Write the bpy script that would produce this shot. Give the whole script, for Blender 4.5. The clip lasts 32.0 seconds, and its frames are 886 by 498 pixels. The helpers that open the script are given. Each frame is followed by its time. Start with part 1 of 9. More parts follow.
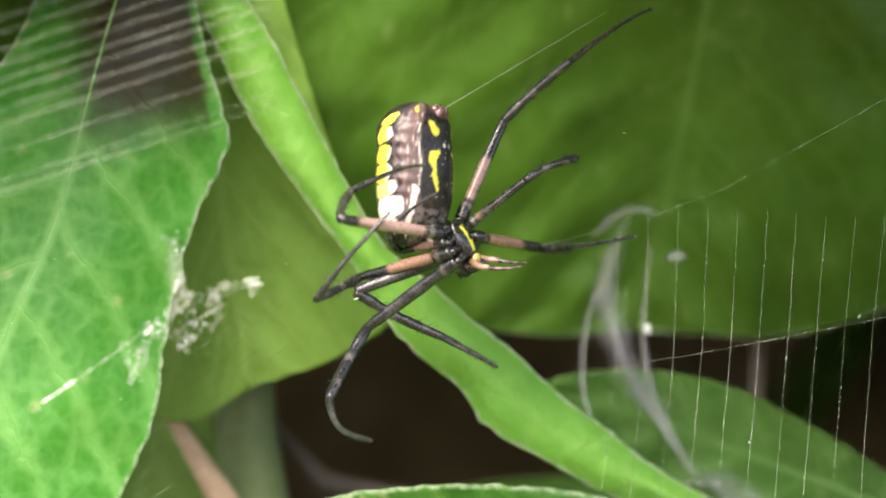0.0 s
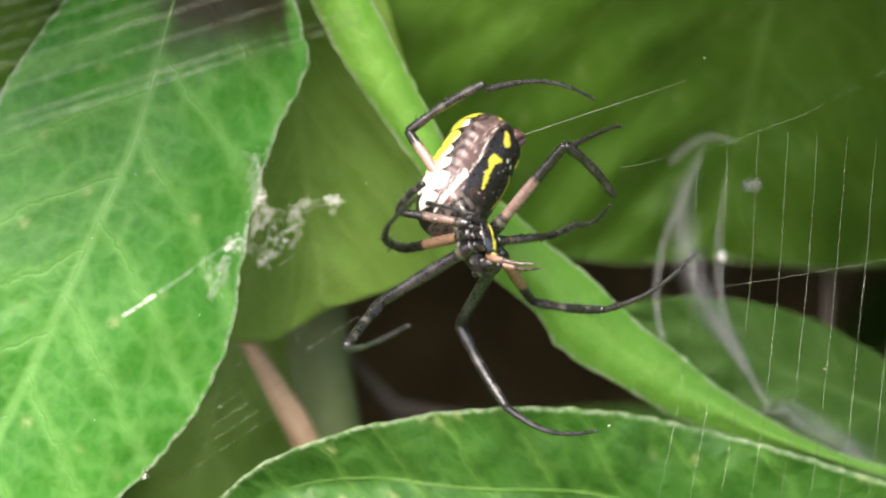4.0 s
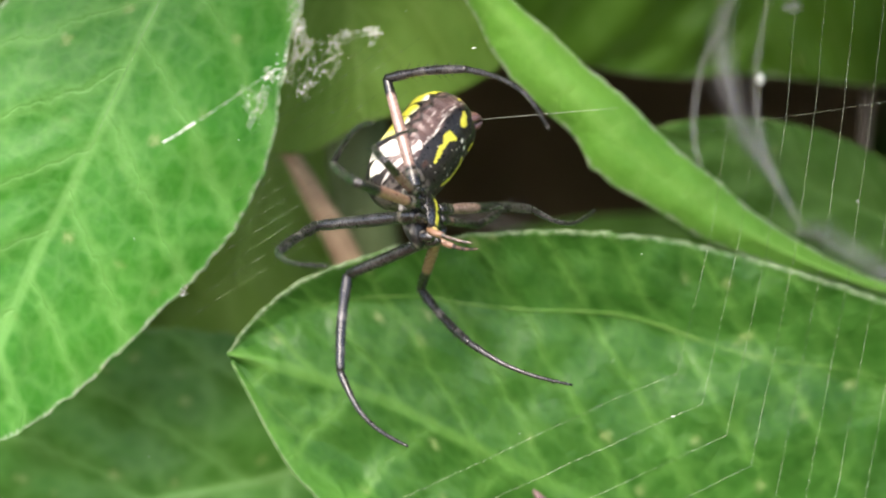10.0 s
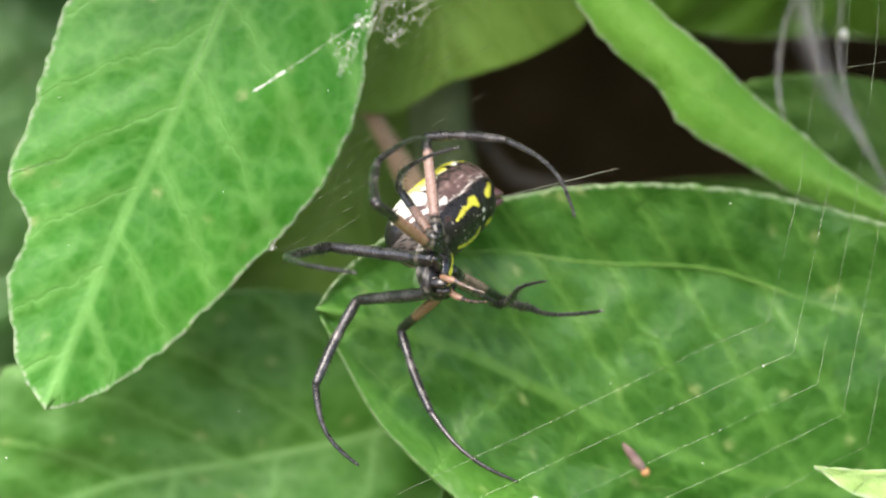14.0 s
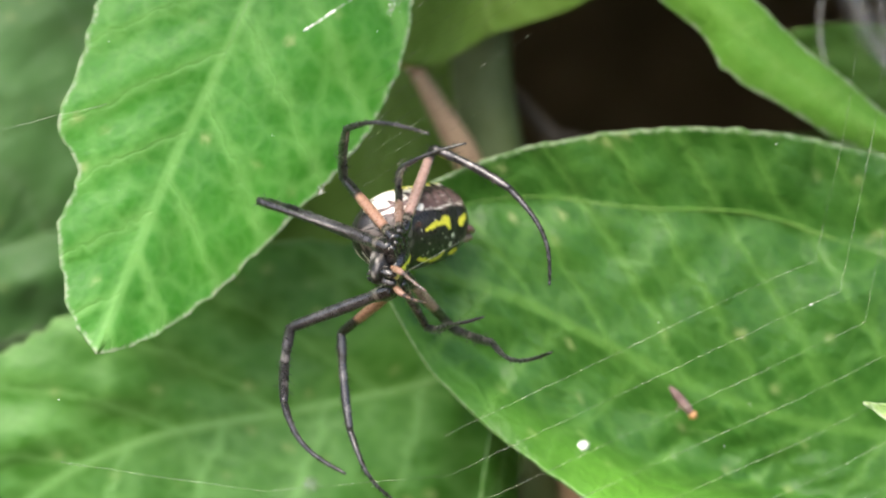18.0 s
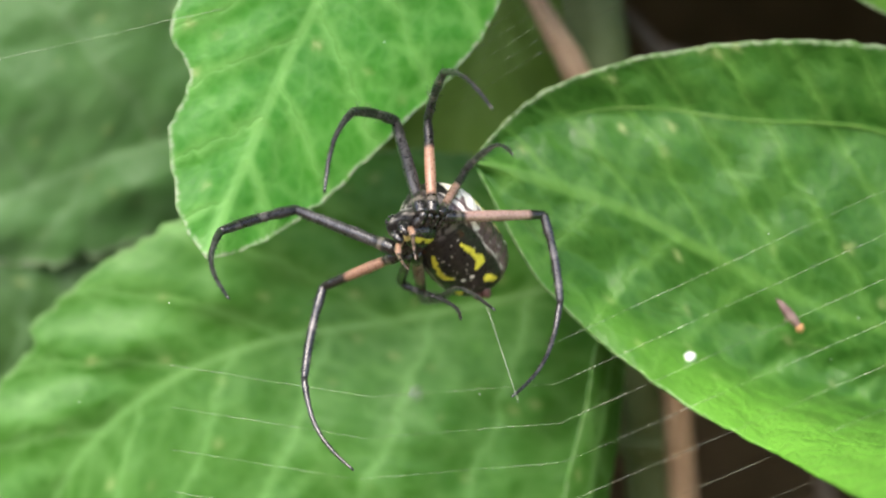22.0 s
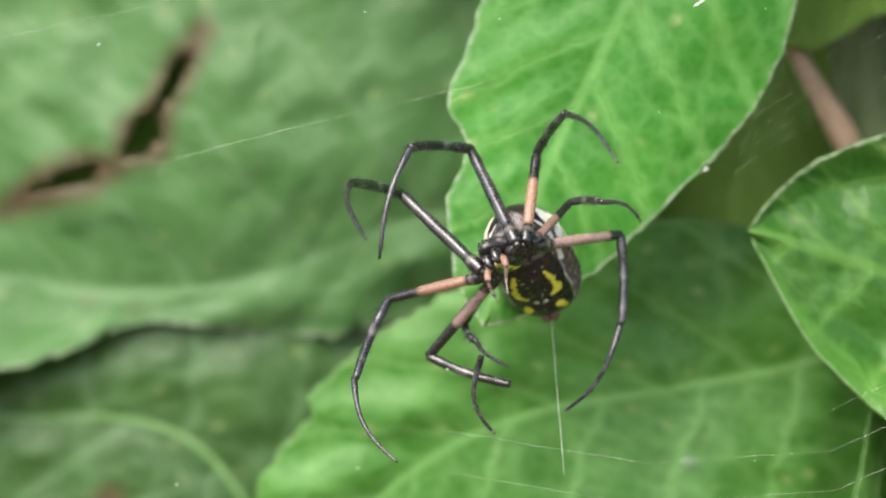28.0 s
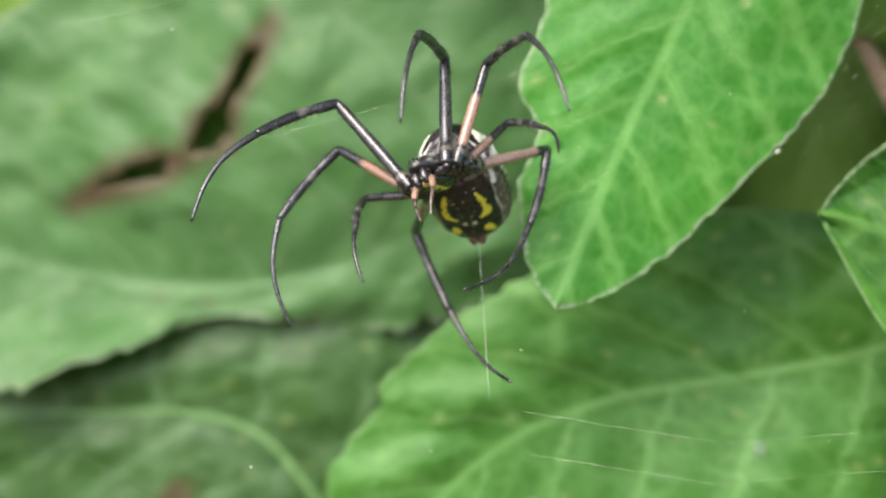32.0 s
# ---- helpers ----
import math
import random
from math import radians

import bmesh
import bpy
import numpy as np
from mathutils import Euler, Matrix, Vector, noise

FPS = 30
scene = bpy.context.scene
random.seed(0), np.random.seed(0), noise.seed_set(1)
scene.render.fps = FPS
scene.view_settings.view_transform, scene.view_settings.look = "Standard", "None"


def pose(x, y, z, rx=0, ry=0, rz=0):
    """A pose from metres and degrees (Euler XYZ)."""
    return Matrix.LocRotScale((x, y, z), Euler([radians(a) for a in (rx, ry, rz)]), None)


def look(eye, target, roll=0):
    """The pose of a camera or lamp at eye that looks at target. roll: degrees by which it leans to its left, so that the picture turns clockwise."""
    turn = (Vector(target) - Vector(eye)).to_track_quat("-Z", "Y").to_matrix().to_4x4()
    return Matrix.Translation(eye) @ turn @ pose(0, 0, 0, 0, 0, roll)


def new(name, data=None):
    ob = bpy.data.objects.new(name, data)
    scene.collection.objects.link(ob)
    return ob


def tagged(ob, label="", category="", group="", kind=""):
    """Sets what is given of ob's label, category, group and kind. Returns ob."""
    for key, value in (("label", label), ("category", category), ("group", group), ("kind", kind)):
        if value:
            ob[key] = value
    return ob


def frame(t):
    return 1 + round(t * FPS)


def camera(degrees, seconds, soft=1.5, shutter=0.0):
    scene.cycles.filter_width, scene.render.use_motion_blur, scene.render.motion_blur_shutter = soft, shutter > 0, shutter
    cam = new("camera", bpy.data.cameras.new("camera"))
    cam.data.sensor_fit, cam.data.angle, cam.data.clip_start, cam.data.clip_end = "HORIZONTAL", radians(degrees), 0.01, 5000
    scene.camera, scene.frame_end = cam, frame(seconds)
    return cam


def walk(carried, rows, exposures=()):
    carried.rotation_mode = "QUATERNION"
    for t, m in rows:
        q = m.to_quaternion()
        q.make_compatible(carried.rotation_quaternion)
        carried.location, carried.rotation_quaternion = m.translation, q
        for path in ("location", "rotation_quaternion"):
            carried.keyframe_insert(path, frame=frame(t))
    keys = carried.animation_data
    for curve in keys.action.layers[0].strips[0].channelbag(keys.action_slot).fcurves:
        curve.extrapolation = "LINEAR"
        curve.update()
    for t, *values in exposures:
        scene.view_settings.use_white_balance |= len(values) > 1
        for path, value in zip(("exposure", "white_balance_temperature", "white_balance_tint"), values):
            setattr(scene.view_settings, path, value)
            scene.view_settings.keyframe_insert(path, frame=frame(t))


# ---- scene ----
cam = camera(17.0, 32.0, soft=2.0)
cam.data.dof.use_dof = True
cam.data.dof.focus_distance, cam.data.dof.aperture_fstop = 0.346, 11.0
PATH = [
    (0, look((0.01186, -0.34170, 0.50528), (0.05185, 0.00599, 0.50833), -1.54)),
    (0.5, look((0.01076, -0.34211, 0.50431), (0.05109, 0.00555, 0.50754), -1.28)),
    (1, look((0.01002, -0.34253, 0.50220), (0.05015, 0.00516, 0.50384), -1.07)),
    (1.5, look((0.00803, -0.34273, 0.49813), (0.04780, 0.00497, 0.50299), -0.98)),
    (2, look((0.00832, -0.34249, 0.49916), (0.04585, 0.00547, 0.50303), -1.13)),
    (2.5, look((0.00673, -0.34204, 0.50068), (0.04175, 0.00620, 0.50191), -1.23)),
    (3, look((0.00314, -0.34229, 0.49979), (0.03971, 0.00580, 0.49904), -0.64)),
    (3.5, look((0.00822, -0.34174, 0.49951), (0.04206, 0.00662, 0.49901), -0.86)),
    (5.5, look((0.00351, -0.34319, 0.51321), (0.04455, 0.00402, 0.49693), 0.21)),
    (6, look((0.00386, -0.34332, 0.51383), (0.04170, 0.00403, 0.49344), 0.40)),
    (6.5, look((0.00339, -0.34340, 0.51700), (0.03975, 0.00376, 0.49136), 0.75)),
    (7, look((-0.00088, -0.34436, 0.52076), (0.03947, 0.00196, 0.49019), 0.81)),
    (7.5, look((0.00432, -0.34403, 0.52253), (0.05227, 0.00071, 0.48569), 1.29)),
    (8, look((0.00704, -0.34441, 0.52189), (0.05600, -0.00079, 0.47685), 1.23)),
    (8.5, look((0.00773, -0.34478, 0.52242), (0.05137, -0.00019, 0.47938), 1.19)),
    (9, look((0.00835, -0.34482, 0.52417), (0.04435, 0.00058, 0.48054), 0.98)),
    (9.5, look((0.01002, -0.34512, 0.52229), (0.04008, 0.00097, 0.47968), 0.63)),
    (10, look((0.00919, -0.34471, 0.51642), (0.03765, 0.00211, 0.47892), 0.40)),
    (10.5, look((0.00608, -0.34426, 0.51849), (0.03774, 0.00213, 0.47960), 0.66)),
    (11, look((0.00564, -0.34411, 0.51903), (0.04188, 0.00180, 0.47991), 0.87)),
    (11.5, look((0.00992, -0.34428, 0.51650), (0.04484, 0.00187, 0.47828), 0.41)),
    (12, look((0.00491, -0.34398, 0.51254), (0.03957, 0.00217, 0.47406), 0.49)),
    (12.5, look((0.00404, -0.34409, 0.51054), (0.03551, 0.00242, 0.47261), 0.43)),
    (13, look((0.00372, -0.34431, 0.50946), (0.03426, 0.00239, 0.47249), 0.06)),
    (13.5, look((0.00398, -0.34486, 0.50795), (0.03224, 0.00230, 0.47353), -0.24)),
    (14, look((0.00351, -0.34553, 0.50532), (0.02713, 0.00219, 0.47317), -0.15)),
    (14.5, look((0.00393, -0.34600, 0.50418), (0.02594, 0.00190, 0.47280), -0.25)),
    (15, look((0.00474, -0.34640, 0.50357), (0.02586, 0.00157, 0.47240), -0.34)),
    (15.5, look((0.00417, -0.34639, 0.50170), (0.02494, 0.00149, 0.46931), -0.51)),
    (17.5, look((-0.00157, -0.34749, 0.49386), (0.01790, 0.00081, 0.46537), -0.50)),
    (18, look((-0.00203, -0.34811, 0.49333), (0.02119, 0.00009, 0.46648), -0.53)),
    (18.5, look((-0.00307, -0.34807, 0.49355), (0.02797, -0.00055, 0.46596), -0.27)),
    (19, look((-0.00396, -0.34744, 0.49327), (0.02875, -0.00019, 0.46417), 0.12)),
    (19.5, look((-0.00379, -0.34731, 0.49272), (0.02350, 0.00041, 0.46363), 0.14)),
    (20, look((-0.00365, -0.34762, 0.49161), (0.01660, 0.00063, 0.46304), 0.13)),
    (20.5, look((-0.00333, -0.34822, 0.49103), (0.01336, -0.00001, 0.45980), 0.07)),
    (21, look((-0.00371, -0.34841, 0.49049), (0.01087, -0.00044, 0.45579), 0.02)),
    (21.5, look((-0.00375, -0.34859, 0.49042), (0.00880, -0.00060, 0.45507), 0.09)),
    (22, look((-0.00534, -0.34879, 0.49028), (0.00814, -0.00076, 0.45577), 0.07)),
    (22.5, look((-0.00502, -0.34884, 0.48973), (0.00791, -0.00068, 0.45636), 0.08)),
    (23, look((-0.00477, -0.34875, 0.48951), (0.00541, -0.00025, 0.45878), 0.14)),
    (23.5, look((-0.00540, -0.34915, 0.49008), (0.00119, -0.00034, 0.46202), 0.32)),
    (24, look((-0.00658, -0.34968, 0.49110), (0.00039, -0.00139, 0.45731), 0.16)),
    (24.5, look((-0.00718, -0.35009, 0.49101), (0.00142, -0.00262, 0.44988), -0.15)),
    (25, look((-0.00786, -0.35051, 0.49121), (0.01102, -0.00337, 0.45071), -0.05)),
    (25.5, look((-0.00711, -0.35095, 0.49007), (0.01006, -0.00326, 0.45374), 0.22)),
    (26, look((-0.00764, -0.35145, 0.48934), (-0.00094, -0.00272, 0.46026), 0.42)),
    (26.5, look((-0.00862, -0.35184, 0.48760), (-0.01329, -0.00279, 0.46227), 0.27)),
    (28.5, look((-0.00867, -0.35325, 0.48629), (-0.02534, -0.00438, 0.46361), -0.34)),
    (29, look((-0.00940, -0.35334, 0.48516), (-0.02693, -0.00453, 0.46221), -0.22)),
    (29.5, look((-0.01130, -0.35354, 0.48486), (-0.02745, -0.00489, 0.45876), -0.22)),
    (30, look((-0.01269, -0.35321, 0.48447), (-0.03016, -0.00483, 0.45571), -0.24)),
    (30.5, look((-0.01335, -0.35376, 0.48310), (-0.03144, -0.00542, 0.45424), -0.21)),
    (31, look((-0.01274, -0.35411, 0.48030), (-0.03181, -0.00564, 0.45381), -0.40)),
    (31.5, look((-0.01353, -0.35472, 0.47877), (-0.03218, -0.00608, 0.45426), -0.44)),
    (32, look((-0.01383, -0.35496, 0.47649), (-0.03304, -0.00579, 0.46196), -0.64)),
]
walk(cam, PATH, exposures=[(0, 2.06, 7000, 14), (3, 1.9, 6950, 14), (6, 1.72, 6900, 14), (8, 1.74, 6850, 13), (10, 1.56, 6800, 13), (14, 1.48, 6750, 12), (20, 1.38, 6700, 12), (32, 1.38, 6600, 12)])

# ---- light ----
world = bpy.data.worlds.new("sky")
scene.world = world
world.use_nodes = True
wn = world.node_tree.nodes
sky = wn.new("ShaderNodeTexSky")
sky.sky_type, sky.sun_disc = "NISHITA", False
sky.sun_elevation, sky.sun_rotation = radians(49), radians(207)
sky.air_density, sky.dust_density, sky.ozone_density = 1.0, 3.0, 1.0
world.node_tree.links.new(sky.outputs[0], wn["Background"].inputs[0])
wn["Background"].inputs[1].default_value = 0.15

sun_data = bpy.data.lights.new("sun", "SUN")
sun_data.energy, sun_data.angle, sun_data.color = 1.65, radians(40), (1.0, 0.96, 0.9)
sun = new("sun", sun_data)
sun.matrix_world = look((-0.42, -0.84, 1.58), (0, 0, 0.5))
tagged(sun, kind="structure")

Z0 = 0.5          # height of the web's middle over the ground


def mm(x, y, z):
    """Millimetres round the web's middle, as a place in the world."""
    return Vector((x, y, z + Z0 * 1000)) / 1000


# ---- materials ----
def nodes_of(name):
    m = bpy.data.materials.new(name)
    m.use_nodes = True
    n, l = m.node_tree.nodes, m.node_tree.links
    return m, n, l, n["Principled BSDF"]


def math_node(n, l, op, a, b=None, clamp=False):
    q = n.new("ShaderNodeMath")
    q.operation, q.use_clamp = op, clamp
    for i, v in enumerate((a, b)):
        if v is None:
            continue
        if isinstance(v, (int, float)):
            q.inputs[i].default_value = v
        else:
            l.new(v, q.inputs[i])
    return q.outputs[0]


def ramp_node(n, l, value, a, b, lo=1.0, hi=0.0):
    q = n.new("ShaderNodeMapRange")
    q.interpolation_type = "SMOOTHSTEP"
    l.new(value, q.inputs["Value"])
    for key, v in (("From Min", a), ("From Max", b), ("To Min", lo), ("To Max", hi)):
        q.inputs[key].default_value = v
    return q.outputs[0]


def mix_node(n, l, fac, a, b):
    q = n.new("ShaderNodeMix")
    q.data_type = "RGBA"
    for i, v in ((0, fac), (6, a), (7, b)):
        if isinstance(v, (int, float)):
            q.inputs[i].default_value = v
        elif isinstance(v, tuple):
            q.inputs[i].default_value = (*v, 1)
        else:
            l.new(v, q.inputs[i])
    return q.outputs[2]


def noise_node(n, l, scale, detail=3, vector=None, rough=0.55):
    q = n.new("ShaderNodeTexNoise")
    q.inputs["Scale"].default_value, q.inputs["Detail"].default_value = scale, detail
    q.inputs["Roughness"].default_value = rough
    if vector is not None:
        l.new(vector, q.inputs["Vector"])
    return q.outputs["Fac"]


def leaf_material(name, dark, light, vein, spacing=9.0, slope=0.9, strength=0.6, gloss=0.45, edge=(0.42, 0.5, 0.34), through_light=0.25,
                  speck=0.5, net=2.6, crumple=0.4, wide=1.25):
    """Leaf blade: a net of veins laid out in millimetres along and across the blade."""
    m, n, l, bsdf = nodes_of(name)
    uv = n.new("ShaderNodeUVMap")
    uv.uv_map = "along"
    sep = n.new("ShaderNodeSeparateXYZ")
    l.new(uv.outputs[0], sep.inputs[0])
    fr = n.new("ShaderNodeUVMap")
    fr.uv_map = "rim"
    sepf = n.new("ShaderNodeSeparateXYZ")
    l.new(fr.outputs[0], sepf.inputs[0])
    s, d = sep.outputs[0], sep.outputs[1]
    wob = noise_node(n, l, 0.16, 3, uv.outputs[0])
    wob2 = noise_node(n, l, 0.6, 2, uv.outputs[0])
    a = math_node(n, l, "ABSOLUTE", d)
    side = math_node(n, l, "MULTIPLY", math_node(n, l, "GREATER_THAN", d, 0.0), 0.46)
    q = math_node(n, l, "SUBTRACT", s, math_node(n, l, "MULTIPLY", a, slope))
    q = math_node(n, l, "ADD", q, math_node(n, l, "MULTIPLY", wob, 5.0))
    q = math_node(n, l, "ADD", q, math_node(n, l, "MULTIPLY", wob2, 1.6))
    q = math_node(n, l, "ADD", math_node(n, l, "DIVIDE", q, spacing), side)
    near = math_node(n, l, "MULTIPLY", math_node(n, l, "PINGPONG", q, 0.5), spacing)
    second = ramp_node(n, l, near, 0.05, wide)
    second_core = ramp_node(n, l, near, 0.0, 0.4)
    rib = ramp_node(n, l, math_node(n, l, "ADD", a, math_node(n, l, "MULTIPLY", math_node(n, l, "SUBTRACT", wob2, 0.5), 0.4)), 0.25, 1.1)
    warp = n.new("ShaderNodeVectorMath")
    warp.operation = "ADD"
    wn3 = n.new("ShaderNodeTexNoise")
    wn3.inputs["Scale"].default_value = 0.35
    l.new(uv.outputs[0], wn3.inputs["Vector"])
    sc = n.new("ShaderNodeVectorMath")
    sc.operation = "SCALE"
    l.new(wn3.outputs["Color"], sc.inputs[0])
    sc.inputs["Scale"].default_value = 2.4
    l.new(uv.outputs[0], warp.inputs[0])
    l.new(sc.outputs[0], warp.inputs[1])

    def cells(scale, wide):
        v = n.new("ShaderNodeTexVoronoi")
        v.feature = "DISTANCE_TO_EDGE"
        v.voronoi_dimensions = "2D"
        v.inputs["Scale"].default_value = scale
        l.new(warp.outputs[0], v.inputs["Vector"])
        return ramp_node(n, l, v.outputs["Distance"], 0.0, wide)

    third = cells(1 / (net * 1.35), 0.27)
    fourth = cells(1 / (net * 0.55), 0.34)
    big = noise_node(n, l, 0.07, 3, uv.outputs[0])
    fine = noise_node(n, l, 1.4, 4, uv.outputs[0])
    tone = math_node(n, l, "ADD", math_node(n, l, "MULTIPLY", big, 0.75), math_node(n, l, "MULTIPLY", fine, 0.35))
    col = mix_node(n, l, ramp_node(n, l, tone, 0.35, 0.75, 0, 1), dark, light)
    col = mix_node(n, l, math_node(n, l, "MULTIPLY", fourth, 0.16 * strength), col, vein)
    patch = ramp_node(n, l, noise_node(n, l, 0.11, 2, uv.outputs[0]), 0.35, 0.65, 0.35, 1.0)
    col = mix_node(n, l, math_node(n, l, "MULTIPLY", math_node(n, l, "MULTIPLY", third, patch), 0.42 * strength), col, vein)
    col = mix_node(n, l, math_node(n, l, "MULTIPLY", second, 0.62 * strength), col, vein)
    col = mix_node(n, l, math_node(n, l, "MULTIPLY", rib, 0.8 * strength), col, vein)
    spots = n.new("ShaderNodeTexVoronoi")
    spots.voronoi_dimensions = "2D"
    spots.inputs["Scale"].default_value = 0.16
    l.new(uv.outputs[0], spots.inputs["Vector"])
    sp = ramp_node(n, l, math_node(n, l, "ADD", spots.outputs["Distance"], math_node(n, l, "MULTIPLY", fine, 0.3)), 0.14, 0.34)
    sp = math_node(n, l, "MULTIPLY", sp, ramp_node(n, l, noise_node(n, l, 0.09, 1, uv.outputs[0]), 0.52, 0.62, 0, 1))
    col = mix_node(n, l, math_node(n, l, "MULTIPLY", sp, speck), col, (0.42, 0.5, 0.2))
    rim = ramp_node(n, l, math_node(n, l, "ADD", sepf.outputs[0], math_node(n, l, "MULTIPLY", math_node(n, l, "SUBTRACT", fine, 0.5), 1.2)), 0.1, 0.72)
    broken = ramp_node(n, l, noise_node(n, l, 0.8, 3, uv.outputs[0]), 0.36, 0.6, 0.15, 0.85)
    col = mix_node(n, l, math_node(n, l, "MULTIPLY", rim, broken), col, edge)
    wear = n.new("ShaderNodeAttribute")
    wear.attribute_name = "wear"
    col = mix_node(n, l, wear.outputs["Fac"], col, mix_node(n, l, fine, (0.04, 0.022, 0.012), (0.2, 0.14, 0.085)))
    # light caught by a turned-up margin, put into the colour as paler green
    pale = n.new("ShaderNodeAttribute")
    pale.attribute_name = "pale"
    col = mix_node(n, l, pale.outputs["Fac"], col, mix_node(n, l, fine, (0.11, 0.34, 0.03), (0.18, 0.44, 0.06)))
    # shade near a leaf's base, put into its colour as brown
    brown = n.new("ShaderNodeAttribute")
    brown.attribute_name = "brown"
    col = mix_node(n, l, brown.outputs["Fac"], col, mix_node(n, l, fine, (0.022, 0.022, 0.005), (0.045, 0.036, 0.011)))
    l.new(col, bsdf.inputs["Base Color"])
    bsdf.inputs["Roughness"].default_value = gloss
    l.new(ramp_node(n, l, fine, 0.2, 0.8, gloss - 0.08, gloss + 0.14), bsdf.inputs["Roughness"])
    bsdf.inputs["Specular IOR Level"].default_value = 0.3
    h = math_node(n, l, "ADD", math_node(n, l, "MULTIPLY", second_core, -0.5), math_node(n, l, "MULTIPLY", third, -0.28))
    h = math_node(n, l, "ADD", h, math_node(n, l, "MULTIPLY", fourth, -0.12))
    h = math_node(n, l, "ADD", h, math_node(n, l, "MULTIPLY", fine, 0.4))
    h = math_node(n, l, "ADD", h, math_node(n, l, "MULTIPLY", noise_node(n, l, 0.28, 2, warp.outputs[0]), 4.0 * crumple))
    h = math_node(n, l, "ADD", h, math_node(n, l, "MULTIPLY", noise_node(n, l, 0.11, 1, warp.outputs[0]), 9.0 * crumple))
    bump = n.new("ShaderNodeBump")
    bump.inputs["Strength"].default_value, bump.inputs["Distance"].default_value = 0.38, 0.00035
    l.new(h, bump.inputs["Height"])
    l.new(bump.outputs[0], bsdf.inputs["Normal"])
    tr = n.new("ShaderNodeBsdfTranslucent")
    l.new(mix_node(n, l, 0.5, col, (0.22, 0.4, 0.03)), tr.inputs["Color"])
    l.new(bump.outputs[0], tr.inputs["Normal"])
    mixs = n.new("ShaderNodeMixShader")
    mixs.inputs[0].default_value = through_light
    l.new(bsdf.outputs[0], mixs.inputs[1])
    l.new(tr.outputs[0], mixs.inputs[2])
    l.new(mixs.outputs[0], n["Material Output"].inputs["Surface"])
    return m


def rough_material(name, a, b, scale=300, rough=0.7, bump_mm=0.4, spec=0.3):
    m, n, l, bsdf = nodes_of(name)
    tc = n.new("ShaderNodeTexCoord")
    f1 = noise_node(n, l, scale, 5, tc.outputs["Object"])
    f2 = noise_node(n, l, scale * 0.18, 3, tc.outputs["Object"])
    f = math_node(n, l, "ADD", math_node(n, l, "MULTIPLY", f1, 0.5), math_node(n, l, "MULTIPLY", f2, 0.5))
    l.new(mix_node(n, l, ramp_node(n, l, f, 0.35, 0.65, 0, 1), a, b), bsdf.inputs["Base Color"])
    bsdf.inputs["Roughness"].default_value = rough
    bsdf.inputs["Specular IOR Level"].default_value = spec
    bump = n.new("ShaderNodeBump")
    bump.inputs["Strength"].default_value, bump.inputs["Distance"].default_value = 0.6, bump_mm / 1000
    l.new(f1, bump.inputs["Height"])
    l.new(bump.outputs[0], bsdf.inputs["Normal"])
    return m


def painted_material(name, rough=0.4, scale=900, spec=0.5, bump_mm=0.1):
    """Colours of the animal's own markings, with fine grain."""
    m, n, l, bsdf = nodes_of(name)
    at = n.new("ShaderNodeAttribute")
    at.attribute_name = "paint"
    tc = n.new("ShaderNodeTexCoord")
    f = noise_node(n, l, scale, 4, tc.outputs["Object"])
    f2 = noise_node(n, l, scale * 3, 2, tc.outputs["Object"])
    hs = n.new("ShaderNodeHueSaturation")
    l.new(at.outputs["Color"], hs.inputs["Color"])
    l.new(ramp_node(n, l, f, 0.25, 0.75, 0.82, 1.15), hs.inputs["Value"])
    l.new(hs.outputs[0], bsdf.inputs["Base Color"])
    l.new(ramp_node(n, l, f2, 0.25, 0.75, rough - 0.12, rough + 0.15), bsdf.inputs["Roughness"])
    bsdf.inputs["Specular IOR Level"].default_value = spec
    bump = n.new("ShaderNodeBump")
    bump.inputs["Strength"].default_value, bump.inputs["Distance"].default_value = 0.5, bump_mm / 1000
    l.new(math_node(n, l, "ADD", f, math_node(n, l, "MULTIPLY", f2, 0.5)), bump.inputs["Height"])
    l.new(bump.outputs[0], bsdf.inputs["Normal"])
    return m


def silk_material(name, colour, clear, spec=0.5):
    m, n, l, bsdf = nodes_of(name)
    tc = n.new("ShaderNodeTexCoord")
    f = noise_node(n, l, 110, 2, tc.outputs["Object"])
    bsdf.inputs["Base Color"].default_value = (*colour, 1)
    bsdf.inputs["Roughness"].default_value = 0.35
    bsdf.inputs["Specular IOR Level"].default_value = spec
    tr = n.new("ShaderNodeBsdfTransparent")
    mixs = n.new("ShaderNodeMixShader")
    l.new(ramp_node(n, l, f, 0.35, 0.65, max(0.0, clear - 0.12), min(1.0, clear + 0.08)), mixs.inputs[0])
    l.new(bsdf.outputs[0], mixs.inputs[1])
    l.new(tr.outputs[0], mixs.inputs[2])
    l.new(mixs.outputs[0], n["Material Output"].inputs["Surface"])
    return m


LEAF_FRONT = leaf_material("leaf_front", (0.03, 0.19, 0.014), (0.055, 0.265, 0.023), (0.19, 0.45, 0.11), 10.5, 0.75, 0.8, 0.42, through_light=0.3, net=3.4, wide=1.9)
LEAF_MID = leaf_material("leaf_mid", (0.026, 0.106, 0.012), (0.046, 0.158, 0.021), (0.13, 0.3, 0.06), 11, 0.9, 0.75, 0.36, edge=(0.34, 0.44, 0.26), through_light=0.25, speck=0.5, net=3.6, crumple=1.3, wide=1.5)
LEAF_STRAP = leaf_material("leaf_strap", (0.1, 0.29, 0.03), (0.15, 0.36, 0.05), (0.22, 0.43, 0.09), 14, 0.5, 0.35, 0.5, through_light=0.25, speck=0.1, crumple=0.8)
